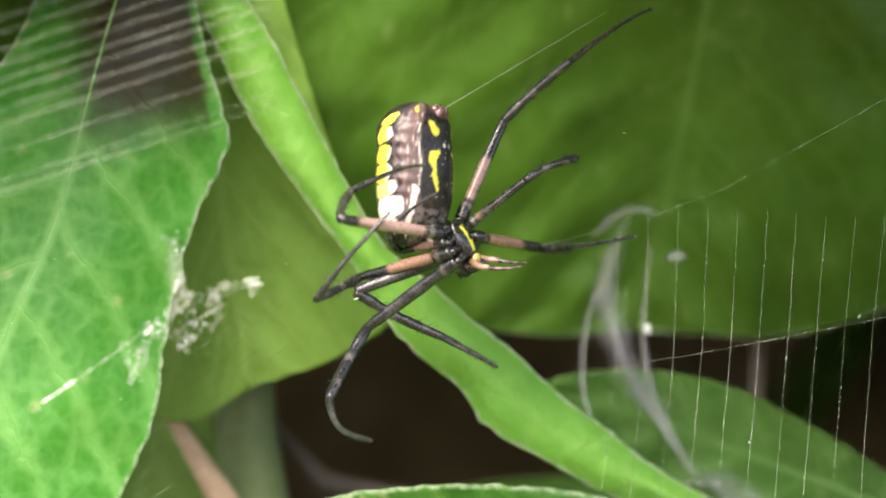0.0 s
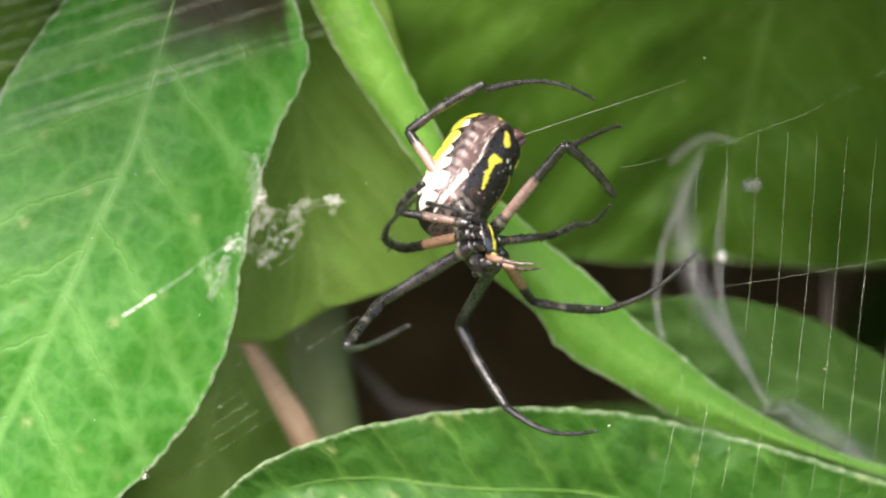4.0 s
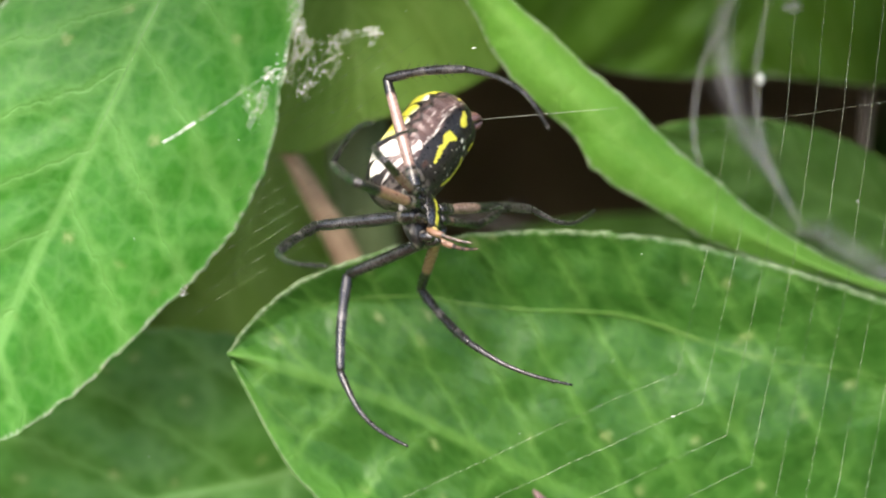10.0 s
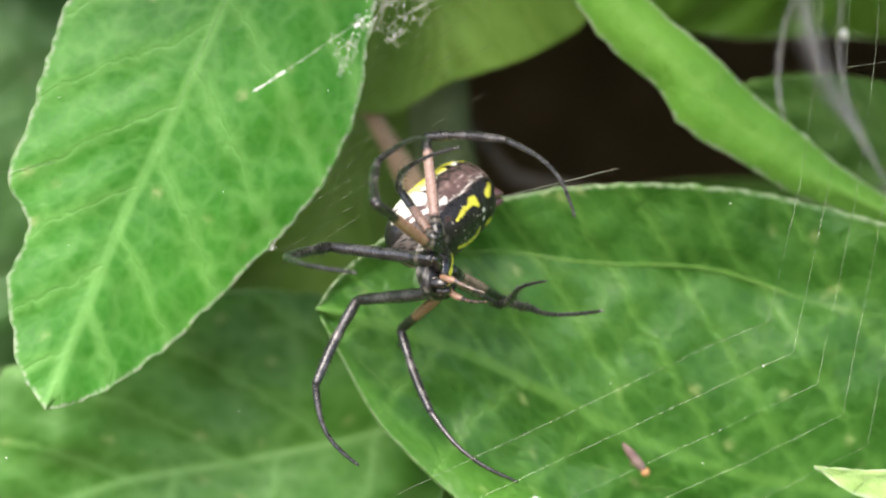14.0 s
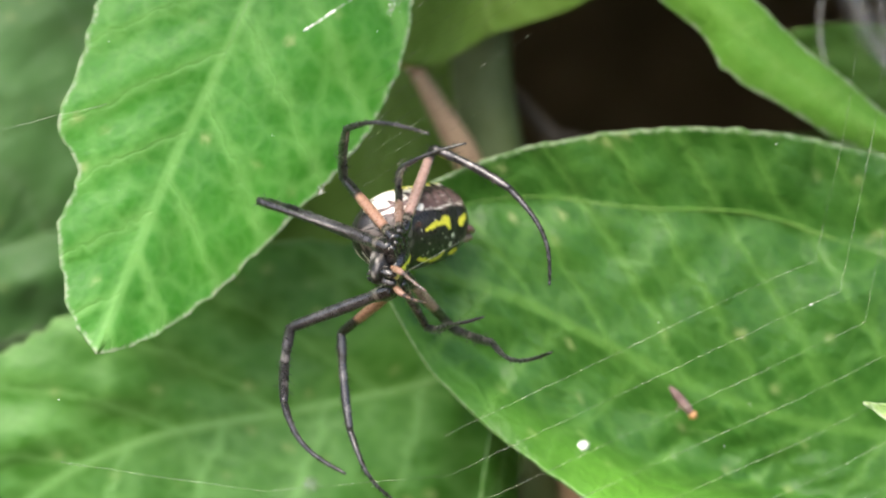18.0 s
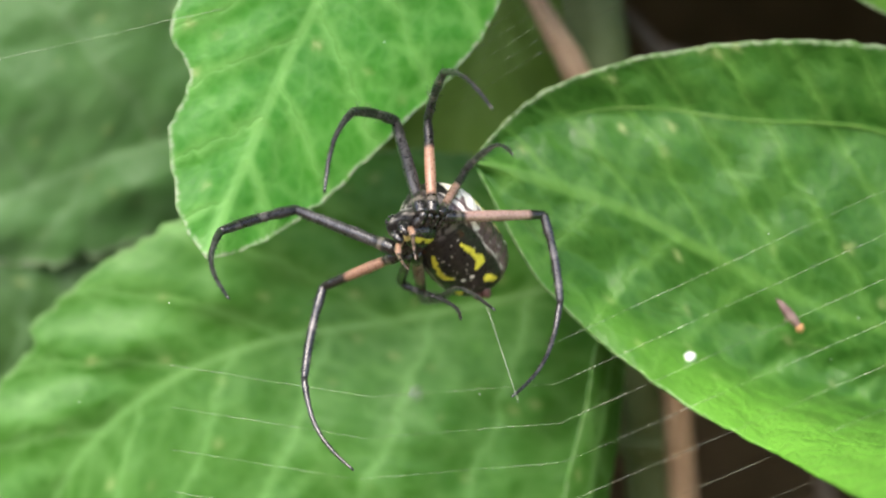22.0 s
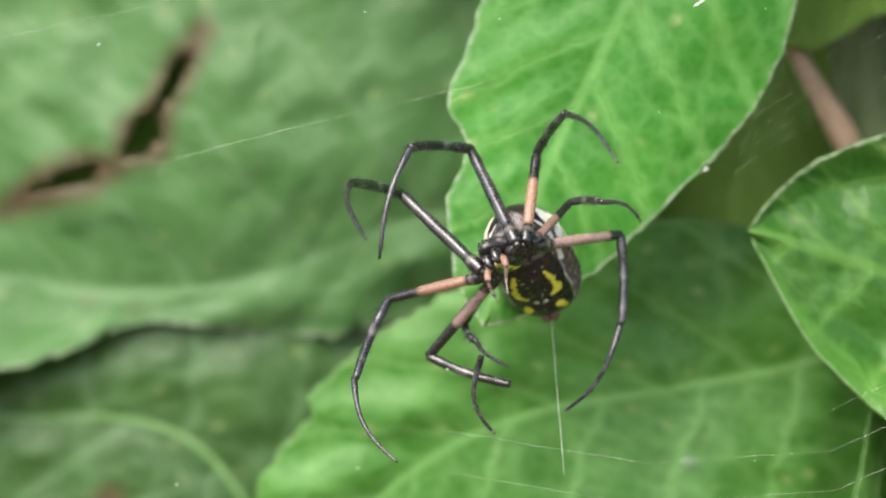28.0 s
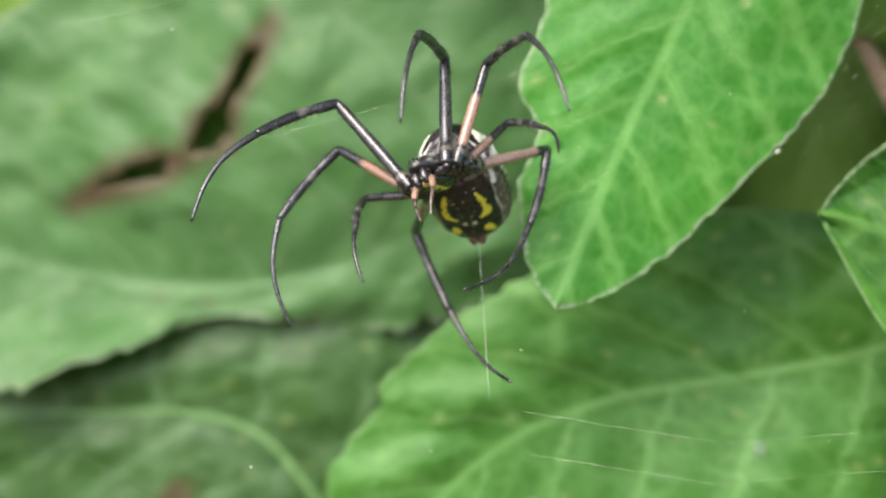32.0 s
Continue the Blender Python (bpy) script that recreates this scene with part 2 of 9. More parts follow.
# leaf_back and leaf_shade: greens set darker in place of shade behind the web
LEAF_BACK = leaf_material("leaf_back", (0.026, 0.085, 0.005), (0.048, 0.13, 0.01), (0.085, 0.19, 0.035), 10, 0.9, 0.6, 0.62, edge=(0.1, 0.19, 0.04), through_light=0.2, speck=0.2, net=4, crumple=0.8)
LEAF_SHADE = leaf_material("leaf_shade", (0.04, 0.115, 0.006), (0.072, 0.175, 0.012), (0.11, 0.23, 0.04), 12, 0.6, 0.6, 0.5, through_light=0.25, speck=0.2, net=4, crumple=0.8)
LEAF_OLIVE = leaf_material("leaf_olive", (0.125, 0.26, 0.035), (0.19, 0.35, 0.06), (0.24, 0.4, 0.09), 10, 0.9, 0.5, 0.5, edge=(0.15, 0.26, 0.04), through_light=0.25, speck=0.1, net=4)
LEAF_LOW = leaf_material("leaf_low", (0.036, 0.15, 0.013), (0.06, 0.2, 0.024), (0.15, 0.35, 0.09), 13, 0.8, 1.0, 0.45, edge=(0.17, 0.31, 0.11), through_light=0.22, speck=0.4, net=4.8, crumple=0.7)
LEAF_GREY = leaf_material("leaf_grey", (0.058, 0.165, 0.04), (0.1, 0.235, 0.073), (0.15, 0.28, 0.12), 17, 0.6, 0.9, 0.42, through_light=0.35, speck=0.3, net=6, crumple=1.2)
# leaf_dull: shade low in the thicket is partly in this darker green
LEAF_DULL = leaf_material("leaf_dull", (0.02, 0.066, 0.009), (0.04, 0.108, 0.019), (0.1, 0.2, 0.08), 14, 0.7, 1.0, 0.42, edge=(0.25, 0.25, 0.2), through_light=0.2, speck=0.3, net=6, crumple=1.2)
LEAF_BROWN = leaf_material("leaf_brown", (0.055, 0.085, 0.016), (0.1, 0.135, 0.03), (0.13, 0.18, 0.05), 10, 0.8, 0.5, 0.6, through_light=0.2, speck=0.1, net=4)
LEAF_PALE = leaf_material("leaf_pale", (0.3, 0.47, 0.13), (0.42, 0.56, 0.22), (0.14, 0.24, 0.07), 4.5, 0.6, 0.6, 0.5, through_light=0.2, speck=0.3, net=1.3)
TWIG = rough_material("twig_bark", (0.42, 0.28, 0.17), (0.6, 0.43, 0.28), 260, 0.65)
STEM = rough_material("stem_skin", (0.1, 0.14, 0.05), (0.15, 0.2, 0.085), 200, 0.6)
STALK = rough_material("dead_stalk", (0.07, 0.06, 0.045), (0.14, 0.12, 0.1), 220, 0.8)
SOIL = rough_material("soil", (0.075, 0.056, 0.032), (0.155, 0.115, 0.07), 60, 0.95, 4.0, 0.1)
PETIOLE = rough_material("petiole_skin", (0.12, 0.28, 0.06), (0.22, 0.4, 0.14), 500, 0.5, 0.1)
VEIN_LIGHT = rough_material("vein_light", (0.08, 0.27, 0.035), (0.12, 0.33, 0.06), 500, 0.5, 0.1)
VEIN_DARK = rough_material("vein_skin", (0.075, 0.19, 0.025), (0.13, 0.25, 0.05), 500, 0.5, 0.1)
DRY = rough_material("dry_seed", (0.12, 0.07, 0.07), (0.24, 0.16, 0.15), 900, 0.6, 0.1)
DRY_TIP = rough_material("dry_tip", (0.34, 0.17, 0.07), (0.44, 0.24, 0.11), 900, 0.6, 0.1)
SILK = silk_material("silk", (0.62, 0.65, 0.55), 0.45)
SILK_FINE = silk_material("silk_fine", (0.55, 0.6, 0.45), 0.81)
SILK_HAZE = silk_material("silk_haze", (0.5, 0.53, 0.42), 0.82)
SILK_GREY = silk_material("silk_grey", (0.46, 0.46, 0.47), 0.8)


def silk_sheet_material(name, colour):
    """Old matted silk: thickest in the middle of a sheet, streaked along it, ragged at its rims."""
    m, n, l, bsdf = nodes_of(name)
    uv, fr = n.new("ShaderNodeUVMap"), n.new("ShaderNodeUVMap")
    uv.uv_map, fr.uv_map = "along", "rim"
    sep, stretch = n.new("ShaderNodeSeparateXYZ"), n.new("ShaderNodeMapping")
    l.new(fr.outputs[0], sep.inputs[0])
    l.new(uv.outputs[0], stretch.inputs[0])
    stretch.inputs["Scale"].default_value = (0.1, 0.9, 1)
    streak = noise_node(n, l, 1.0, 4, stretch.outputs[0])
    body = ramp_node(n, l, sep.outputs[0], 0.0, 1.0)
    ends = ramp_node(n, l, sep.outputs[1], 0.0, 0.45, 0, 1)
    dense = math_node(n, l, "MULTIPLY", math_node(n, l, "MULTIPLY", body, ends), ramp_node(n, l, streak, 0.3, 0.7, 0.08, 0.42))
    bsdf.inputs["Base Color"].default_value = (*colour, 1)
    bsdf.inputs["Roughness"].default_value = 0.7
    tr, mixs = n.new("ShaderNodeBsdfTransparent"), n.new("ShaderNodeMixShader")
    l.new(dense, mixs.inputs[0])
    l.new(tr.outputs[0], mixs.inputs[1])
    l.new(bsdf.outputs[0], mixs.inputs[2])
    l.new(mixs.outputs[0], n["Material Output"].inputs["Surface"])
    return m


SILK_SHEET = silk_sheet_material("silk_sheet", (0.33, 0.33, 0.35))
SILK_CLUMP = rough_material("silk_clump", (0.7, 0.74, 0.66), (0.88, 0.9, 0.84), 900, 0.7, 0.2)
BODY = painted_material("spider_abdomen", 0.36, 700, 0.45, 0.12)
LIMB = painted_material("spider_limb", 0.3, 1100, 0.7, 0.02)
LIMB.node_tree.nodes["Principled BSDF"].inputs["Coat Weight"].default_value = 0.35
LIMB.node_tree.nodes["Principled BSDF"].inputs["Coat Roughness"].default_value = 0.2


# ---- building ----
def part(name, bm, material, parent=None, label="", smooth=True):
    me = bpy.data.meshes.new(name)
    bm.to_mesh(me)
    bm.free()
    me.materials.append(material)
    if smooth:
        me.polygons.foreach_set("use_smooth", [True] * len(me.polygons))
    ob = new(name, me)
    if parent is not None:
        ob.parent = parent
    if label:
        ob["label"] = label
    return ob


def blend(a, b, k):
    k = max(0.0, min(1.0, k))
    return tuple(x + (y - x) * k for x, y in zip(a, b))


def step(x, a, b):
    k = max(0.0, min(1.0, (x - a) / (b - a)))
    return k * k * (3 - 2 * k)


def spline(points, count):
    """A smooth line through the points, sampled evenly along its length."""
    p = [np.array(q, float) for q in points]
    p = [2 * p[0] - p[1]] + p + [2 * p[-1] - p[-2]]
    out = []
    for i in range(1, len(p) - 2):
        for t in np.linspace(0, 1, 24, endpoint=False):
            a, b, c, d = p[i - 1:i + 3]
            out.append(0.5 * (2 * b + (c - a) * t + (2 * a - 5 * b + 4 * c - d) * t * t + (3 * b - a - 3 * c + d) * t ** 3))
    out.append(p[-2])
    out = np.array(out)
    run = np.concatenate([[0], np.cumsum(np.linalg.norm(np.diff(out, axis=0), axis=1))])
    at = np.linspace(0, run[-1], count)
    return np.stack([np.interp(at, run, out[:, k]) for k in range(3)], 1), run[-1]


def tube(bm, line, radii, sides=8, closed=True, oval=1.0):
    """A tapered tube along a line (arrays in millimetres or metres, as given)."""
    line = [Vector(q) for q in line]
    ref = Vector((0.3, 0.9, 0.25)).normalized()
    rings = []
    for i, q in enumerate(line):
        t = (line[min(i + 1, len(line) - 1)] - line[max(i - 1, 0)]).normalized()
        x = (ref - t * ref.dot(t)).normalized()
        y = t.cross(x)
        ref = x
        rings.append([bm.verts.new(q + (x * math.cos(a) + y * oval * math.sin(a)) * radii[i])
                      for a in (2 * math.pi * k / sides for k in range(sides))])
    for a, b in zip(rings, rings[1:]):
        for k in range(sides):
            bm.faces.new((a[k], a[(k + 1) % sides], b[(k + 1) % sides], b[k]))
    if closed:
        bm.faces.new(rings[0][::-1])
        bm.faces.new(rings[-1])
    return rings


def leaf(label, mid, left, right, material, seed, puff=0.6, spacing=11.0, slope=0.9, curl=(0, 0), ripple=0.5, teeth=0.25, sag=(0.8, 0.8), holes=None, nu=90, nv=18,
         petiole=None, fold_vein=None, crease=None, vein_sides=(0, 1), ribs=True, rib_size=0.42, name="leaf", rib_material=None, dry=None):
    """A leaf between its midrib and its two margins, all from base to tip, in millimetres. dry: how far shade is
    painted in as brown.
    """
    rng = random.Random(seed)
    thing = new(name)
    tagged(thing, label, "leaf", "leaves round the web")
    M, length = spline(mid, nu)
    off = Vector(mm(*M[0]))
    thing.location = off
    sheet = bmesh.new()
    l1, l2 = sheet.loops.layers.uv.new("along"), sheet.loops.layers.uv.new("rim")
    wear, pale, brown = (sheet.verts.layers.float.new(k) for k in ("wear", "pale", "brown"))
    grid, info = [], {}
    edges = [spline(left, nu)[0], spline(right, nu)[0]]
    s_at = np.linspace(0, length, nu)
    fold = None
    if crease:
        at = [k[0] for k in crease[2]]
        soft = np.hanning(9)[1:-1] / np.hanning(9).sum()

        def line_of(j):
            raw = np.stack([np.interp(np.linspace(0, 1, nu), at, [k[j][x] for k in crease[2]]) for x in range(3)], 1)
            return np.stack([np.convolve(np.pad(raw[:, x], 3, mode="edge"), soft, "valid") for x in range(3)], 1)

        fold, edges[crease[0]] = line_of(1), line_of(2)

    def surface(side, i, v):
        a, b = M[i], edges[side][i]
        w = np.linalg.norm(b - a)
        q = a + (b - a) * v
        if crease and side == crease[0]:
            c, v0 = fold[i], crease[1]
            q = sum((a + (c - a) * x / v0 if x < v0 else c + (b - c) * (x - v0) / (1 - v0)) for x in (max(0, v - 0.07), v - 0.03 if v > 0.03 else v, v, min(1, v + 0.03), min(1, v + 0.07))) / 5
        n = np.array((0.0, -1.0, 0.0))
        rise = sag[side] * w * 0.16 * math.sin(math.pi * min(1, v * 1.02)) * math.sin(math.pi * min(1, i / nu * 1.1 + 0.05))
        d = w * v
        ph = (s_at[i] - slope * d) / spacing + (0.46 if side else 0)
        rise += puff * (math.sin(math.pi * ph) ** 2 - 0.5) * min(1, 3 * v) * min(1, (1 - v) * 4 + 0.3)
        rise += ripple * (noise.noise((q[0] * 0.05 + seed, q[2] * 0.05, seed * 3.1)) * 2.2 + noise.noise((q[0] * 0.16 + seed, q[2] * 0.16, 4.0))) * min(1, v * 2.5)
        if v > 0.66:
            rise += curl[side] * ((v - 0.66) / 0.34) ** 1.08 * min(1, (1 - i / nu) / 0.4)
        if crease and side == crease[0] and v > crease[1]:
            rise *= max(0.1, 1 - (v - crease[1]) / 0.12)
        q = q + n * rise
        if v > 0.85 and teeth:
            f = (v - 0.85) / 0.15
            q = q + (b - a) / max(w, 1e-6) * teeth * f * (noise.noise((s_at[i] * 0.55, seed, side * 7.0)) + 0.8 * noise.noise((s_at[i] * 1.7, seed, side * 7.0)))
        return q, d if side else -d

    for i in range(nu):
        row, place = [], {}
        for side in (0, 1):
            run, last = 0.0, None
            for k in range(nv + 1):
                q = surface(side, i, 1 - (1 - k / nv) ** 1.25)[0]
                run += 0.0 if last is None else float(np.linalg.norm(q - last))
                last = q
                place[k if side else -k] = (q, run if side else -run)
        for k in range(-nv, nv + 1):
            v = abs(k) / nv
            v = 1 - (1 - v) ** 1.25
            q, d = place[k]
            vert = sheet.verts.new(mm(*q) - off)
            info[vert] = (s_at[i], d, abs(d) * (1 / v - 1) if v else 9.0, i / nu)
            # paints the lit look of the creased margin, weaker towards the tip
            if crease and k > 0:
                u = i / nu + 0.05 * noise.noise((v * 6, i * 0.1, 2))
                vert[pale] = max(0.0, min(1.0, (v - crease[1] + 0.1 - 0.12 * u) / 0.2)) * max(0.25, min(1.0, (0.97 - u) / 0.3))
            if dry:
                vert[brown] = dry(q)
            if holes:
                vert[wear] = holes(q)[1]
            row.append((vert, q))
        grid.append(row)
    for a, b in zip(grid, grid[1:]):
        for k in range(2 * nv):
            quad = (a[k], a[k + 1], b[k + 1], b[k])
            if holes and sum(holes(q)[0] for _, q in quad) >= 3:
                continue
            try:
                f = sheet.faces.new([q[0] for q in quad])
            except ValueError:
                continue
            for loop in f.loops:
                s, d, v, u = info[loop.vert]
                loop[l1].uv, loop[l2].uv = (s, d), (v, u)
    bmesh.ops.delete(sheet, geom=[v for v in sheet.verts if not v.link_faces], context="VERTS")
    bmesh.ops.recalc_face_normals(sheet, faces=sheet.faces)
    blade = part("blade", sheet, material, thing)
    sol = blade.modifiers.new("thick", "SOLIDIFY")
    sol.thickness, sol.offset = 0.00032, 0
    if ribs:
        bm = bmesh.new()
        line = [mm(*(q + np.array((0, -0.03, 0)))) - off for q in M[1:-2]]
        tube(bm, line, [0.0008 * rib_size * (1 - 0.85 * i / nu) for i in range(len(line))], 7, oval=0.8)
        part("midrib", bm, rib_material or PETIOLE, thing, "pale raised midrib")
        for side in vein_sides:
            k = 0
            s0 = spacing * (0.55 if side else 0.95)
            while s0 < length * 0.93:
                pts = []
                i = min(nu - 2, int(s0 / length * (nu - 1)))
                w = np.linalg.norm(edges[side][i] - M[i])
                for v in np.linspace(0.02, 0.86, 14):
                    at = (s0 + slope * w * v + 0.5 * math.sin(v * 5 + k + seed)) / length * (nu - 1)
                    i = int(at)
                    if i >= nu - 2:
                        break
                    q = surface(side, i, v)[0] * (1 - at + i) + surface(side, i + 1, v)[0] * (at - i)
                    if holes and holes(q)[0]:
                        break
                    pts.append(mm(*(q + np.array((0, 0.07, 0)))) - off)
                if len(pts) > 3:
                    bm = bmesh.new()
                    tube(bm, pts, [0.00015 * rib_size / 0.42 * (1 - 0.75 * j / len(pts)) for j in range(len(pts))], 5, oval=0.8)
                    part("side_vein", bm, rib_material or (VEIN_LIGHT if material is LEAF_FRONT else VEIN_DARK), blade)
                s0 += spacing
                k += 1
    if fold_vein:
        side, v0 = fold_vein
        pts = [mm(*(surface(side, i, v0 + 0.02 * math.sin(i * 0.19))[0] + np.array((0, -0.1, 0)))) - off for i in range(int(nu * 0.25), int(nu * 0.93))]
        bm = bmesh.new()
        tube(bm, pts, [0.00032 * math.sin(math.pi * (0.06 + 0.9 * i / len(pts))) for i in range(len(pts))], 6, oval=0.8)
        part("edge_vein", bm, VEIN_DARK, blade, "pale vein along the fold")
    if petiole:
        line, _ = spline(petiole, 24)
        bm = bmesh.new()
        tube(bm, [mm(*q) - off for q in line], [0.00075 + 0.0002 * math.cos(i) for i in range(24)], 8)
        part("petiole", bm, PETIOLE, thing, "pale green leaf stalk")
    return thing

# ---- ground and thicket ----
def ground_sheet():
    bm = bmesh.new()
    rows = []
    axis = [-400, -60, -12, -4, -2] + [x * 0.1 for x in range(-15, 16)] + [2, 4, 12, 60, 400]
    for y in axis:
        row = []
        for x in axis:
            near = max(0.0, 1 - (abs(x) + abs(y)) / 3)
            z = 0.05 * near * noise.noise((x * 3, y * 3, 0)) + 0.03 * near * noise.noise((x * 11, y * 11, 2))
            row.append(bm.verts.new((x, y, z)))
        rows.append(row)
    for a, b in zip(rows, rows[1:]):
        for k in range(len(axis) - 1):
            bm.faces.new((a[k], a[k + 1], b[k + 1], b[k]))
    ob = part("ground", bm, SOIL)
    return tagged(ob, "dark brown crumbly garden soil under the plants", "ground", kind="structure")


def shade_backdrop():
    """A dark earth-brown bank, made up to stand for the shade that closes the view between the leaves."""
    bm = bmesh.new()
    rows = []
    for i in range(121):
        row = []
        for j in range(71):
            x = -1.8 + 3.7 * i / 120
            high = 1.02 * max(0.0, 1 - (abs(x - 0.05) / 1.8) ** 3)
            if j <= 40:
                z = -0.05 + high * j / 40
                y = 0.235 + 0.25 * max(0.0, z - 0.75) + 0.25 * max(0.0, abs(x) - 0.45)
            else:
                k = (j - 40) / 30
                z = -0.05 + high * (1 - k * k * (3 - 2 * k))
                y = 0.3 + 0.25 * max(0.0, abs(x) - 0.45) + 1.9 * k
            lump = min(1.0, high * 3)
            y += lump * (0.05 * noise.noise((x * 6, z * 6, 1)) + 0.02 * noise.noise((x * 22, z * 22, 5)))
            z += lump * 0.04 * noise.noise((x * 5, y * 5, 8)) * (j > 30)
            row.append(bm.verts.new((x, y, z)))
        rows.append(row)
    for a, b in zip(rows, rows[1:]):
        for k in range(70):
            bm.faces.new((a[k], a[k + 1], b[k + 1], b[k]))
    ob = part("shade_backdrop", bm, SOIL)
    return tagged(ob, "dark earth-brown backdrop for the shade behind the leaves", "bank", kind="structure")


def thicket(label, count, seed, place, size):
    """Many small bent leaves added out of view round the web, to keep light from the gaps."""
    rng = random.Random(seed)
    verts, faces, along, rim = [], [], [], []
    for _ in range(count):
        x, y, z = place(rng)
        L, w = rng.uniform(*size), rng.uniform(0.28, 0.4)
        m = pose(x / 1000, y / 1000, Z0 + z / 1000, rng.uniform(40, 130), rng.uniform(-50, 50), rng.uniform(-180, 180))
        base = len(verts)
        bend = rng.uniform(-0.4, 0.4)
        for i in range(7):
            u = i / 6
            half = L * w * math.sin(math.pi * u ** 0.8) ** 0.9 + 0.0003
            for k in (-1, -0.5, 0, 0.5, 1):
                verts.append(m @ Vector((half * k, L * (u - 0.5), -bend * L * (u - 0.5) ** 2 * 2 + 0.25 * half * abs(k))))
                along.append((u * L * 1000, half * k * 1000))
                rim.append((half * (1 - abs(k)) * 1000, u))
        for i in range(6):
            for k in range(4):
                a = base + i * 5 + k
                faces.append((a, a + 1, a + 6, a + 5))
    me = bpy.data.meshes.new("thicket")
    me.from_pydata(verts, [], faces)
    u1, u2 = me.uv_layers.new(name="along"), me.uv_layers.new(name="rim")
    for loop in me.loops:
        u1.data[loop.index].uv, u2.data[loop.index].uv = along[loop.vertex_index], rim[loop.vertex_index]
    me.polygons.foreach_set("use_smooth", [True] * len(me.polygons))
    me.materials.append(LEAF_BACK)
    ob = new("thicket", me)
    return tagged(ob, label, "foliage", kind="stuff")


ground_sheet()
shade_backdrop()


def above(rng):
    # a few leaves set to shade the top of the hanging leaf
    if rng.random() < 0.012:
        return rng.uniform(-58, -30), rng.uniform(-45, -15), rng.uniform(86, 102)
    x = rng.uniform(-190, 240)
    # further forward on the right, to darken the leaves behind
    return x, rng.uniform(-35 if x > 55 else 30, 200), rng.uniform(84, 260)


def beside(rng):
    s = rng.choice((-1, 1))
    return 20 + s * rng.uniform(125, 300), rng.uniform(40, 210), rng.uniform(-230, 120)


def below(rng):
    return rng.uniform(-220, 260), rng.uniform(40, 200), rng.uniform(-330, -125)


thicket("dense green leaves added out of view over the web as shade", 620, 11, above, (0.05, 0.1))
thicket("dense green leaves added out of view beside the web", 380, 12, beside, (0.05, 0.1))
thicket("dense green leaves added out of view under the web", 320, 13, below, (0.05, 0.1))

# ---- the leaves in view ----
def brown_shade(q):
    """How far the shade near the hanging leaf's base is painted on it as brown."""
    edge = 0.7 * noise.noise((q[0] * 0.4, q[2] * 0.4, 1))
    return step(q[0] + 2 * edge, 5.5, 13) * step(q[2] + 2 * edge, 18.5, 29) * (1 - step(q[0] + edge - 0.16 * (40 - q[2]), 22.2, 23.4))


leaf("broad bright green leaf hanging down, shade painted brown near its base",
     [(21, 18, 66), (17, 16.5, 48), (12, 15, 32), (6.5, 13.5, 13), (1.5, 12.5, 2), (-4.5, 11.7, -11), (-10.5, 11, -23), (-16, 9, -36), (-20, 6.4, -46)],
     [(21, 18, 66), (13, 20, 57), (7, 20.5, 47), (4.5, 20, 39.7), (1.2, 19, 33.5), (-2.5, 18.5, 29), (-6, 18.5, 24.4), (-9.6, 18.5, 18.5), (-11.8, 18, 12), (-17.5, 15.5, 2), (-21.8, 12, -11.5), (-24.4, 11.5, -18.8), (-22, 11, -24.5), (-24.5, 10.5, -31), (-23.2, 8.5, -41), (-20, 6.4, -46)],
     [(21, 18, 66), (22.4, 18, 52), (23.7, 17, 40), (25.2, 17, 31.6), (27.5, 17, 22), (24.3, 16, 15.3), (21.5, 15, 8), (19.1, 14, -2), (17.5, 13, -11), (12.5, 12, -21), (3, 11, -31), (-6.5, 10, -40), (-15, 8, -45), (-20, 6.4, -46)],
     LEAF_FRONT, 3, teeth=0.5, puff=0.55, spacing=10.5, slope=0.75, sag=(0.4, 0.5), dry=brown_shade, nu=120, nv=22, petiole=[(21, 18, 66), (22, 19, 76), (26, 26, 92)])

# out of view, added to cast shade on the hanging leaf's top
leaf("unseen green leaf added to shade the hanging one",
     [(6, 36, 60), (2, 20, 53), (-4, 2, 48), (-10, -16, 44), (-16, -36, 41)],
     [(6, 36, 60), (-16, 26, 55), (-34, 4, 48), (-32, -20, 43), (-16, -36, 41)],
     [(6, 36, 60), (25, 26, 57), (26, 8, 51), (9, -16, 45), (-16, -36, 41)],
     LEAF_BACK, 43, puff=0.4, spacing=10, sag=(0, 0))

# another added leaf beyond the view, blocking sun from the right-hand leaves
leaf("unseen green leaf added to shade the web's far side",
     [(140, 16, 58), (104, 2, 53), (80, -16, 49), (60, -34, 46), (44, -52, 44)],
     [(140, 16, 58), (108, 18, 57), (74, 9, 53), (51, -8, 49), (38, -30, 46), (44, -52, 44)],
     [(140, 16, 58), (134, -12, 53), (118, -36, 48), (84, -52, 45), (44, -52, 44)],
     LEAF_BACK, 45, puff=0.4, spacing=10, sag=(0, 0))

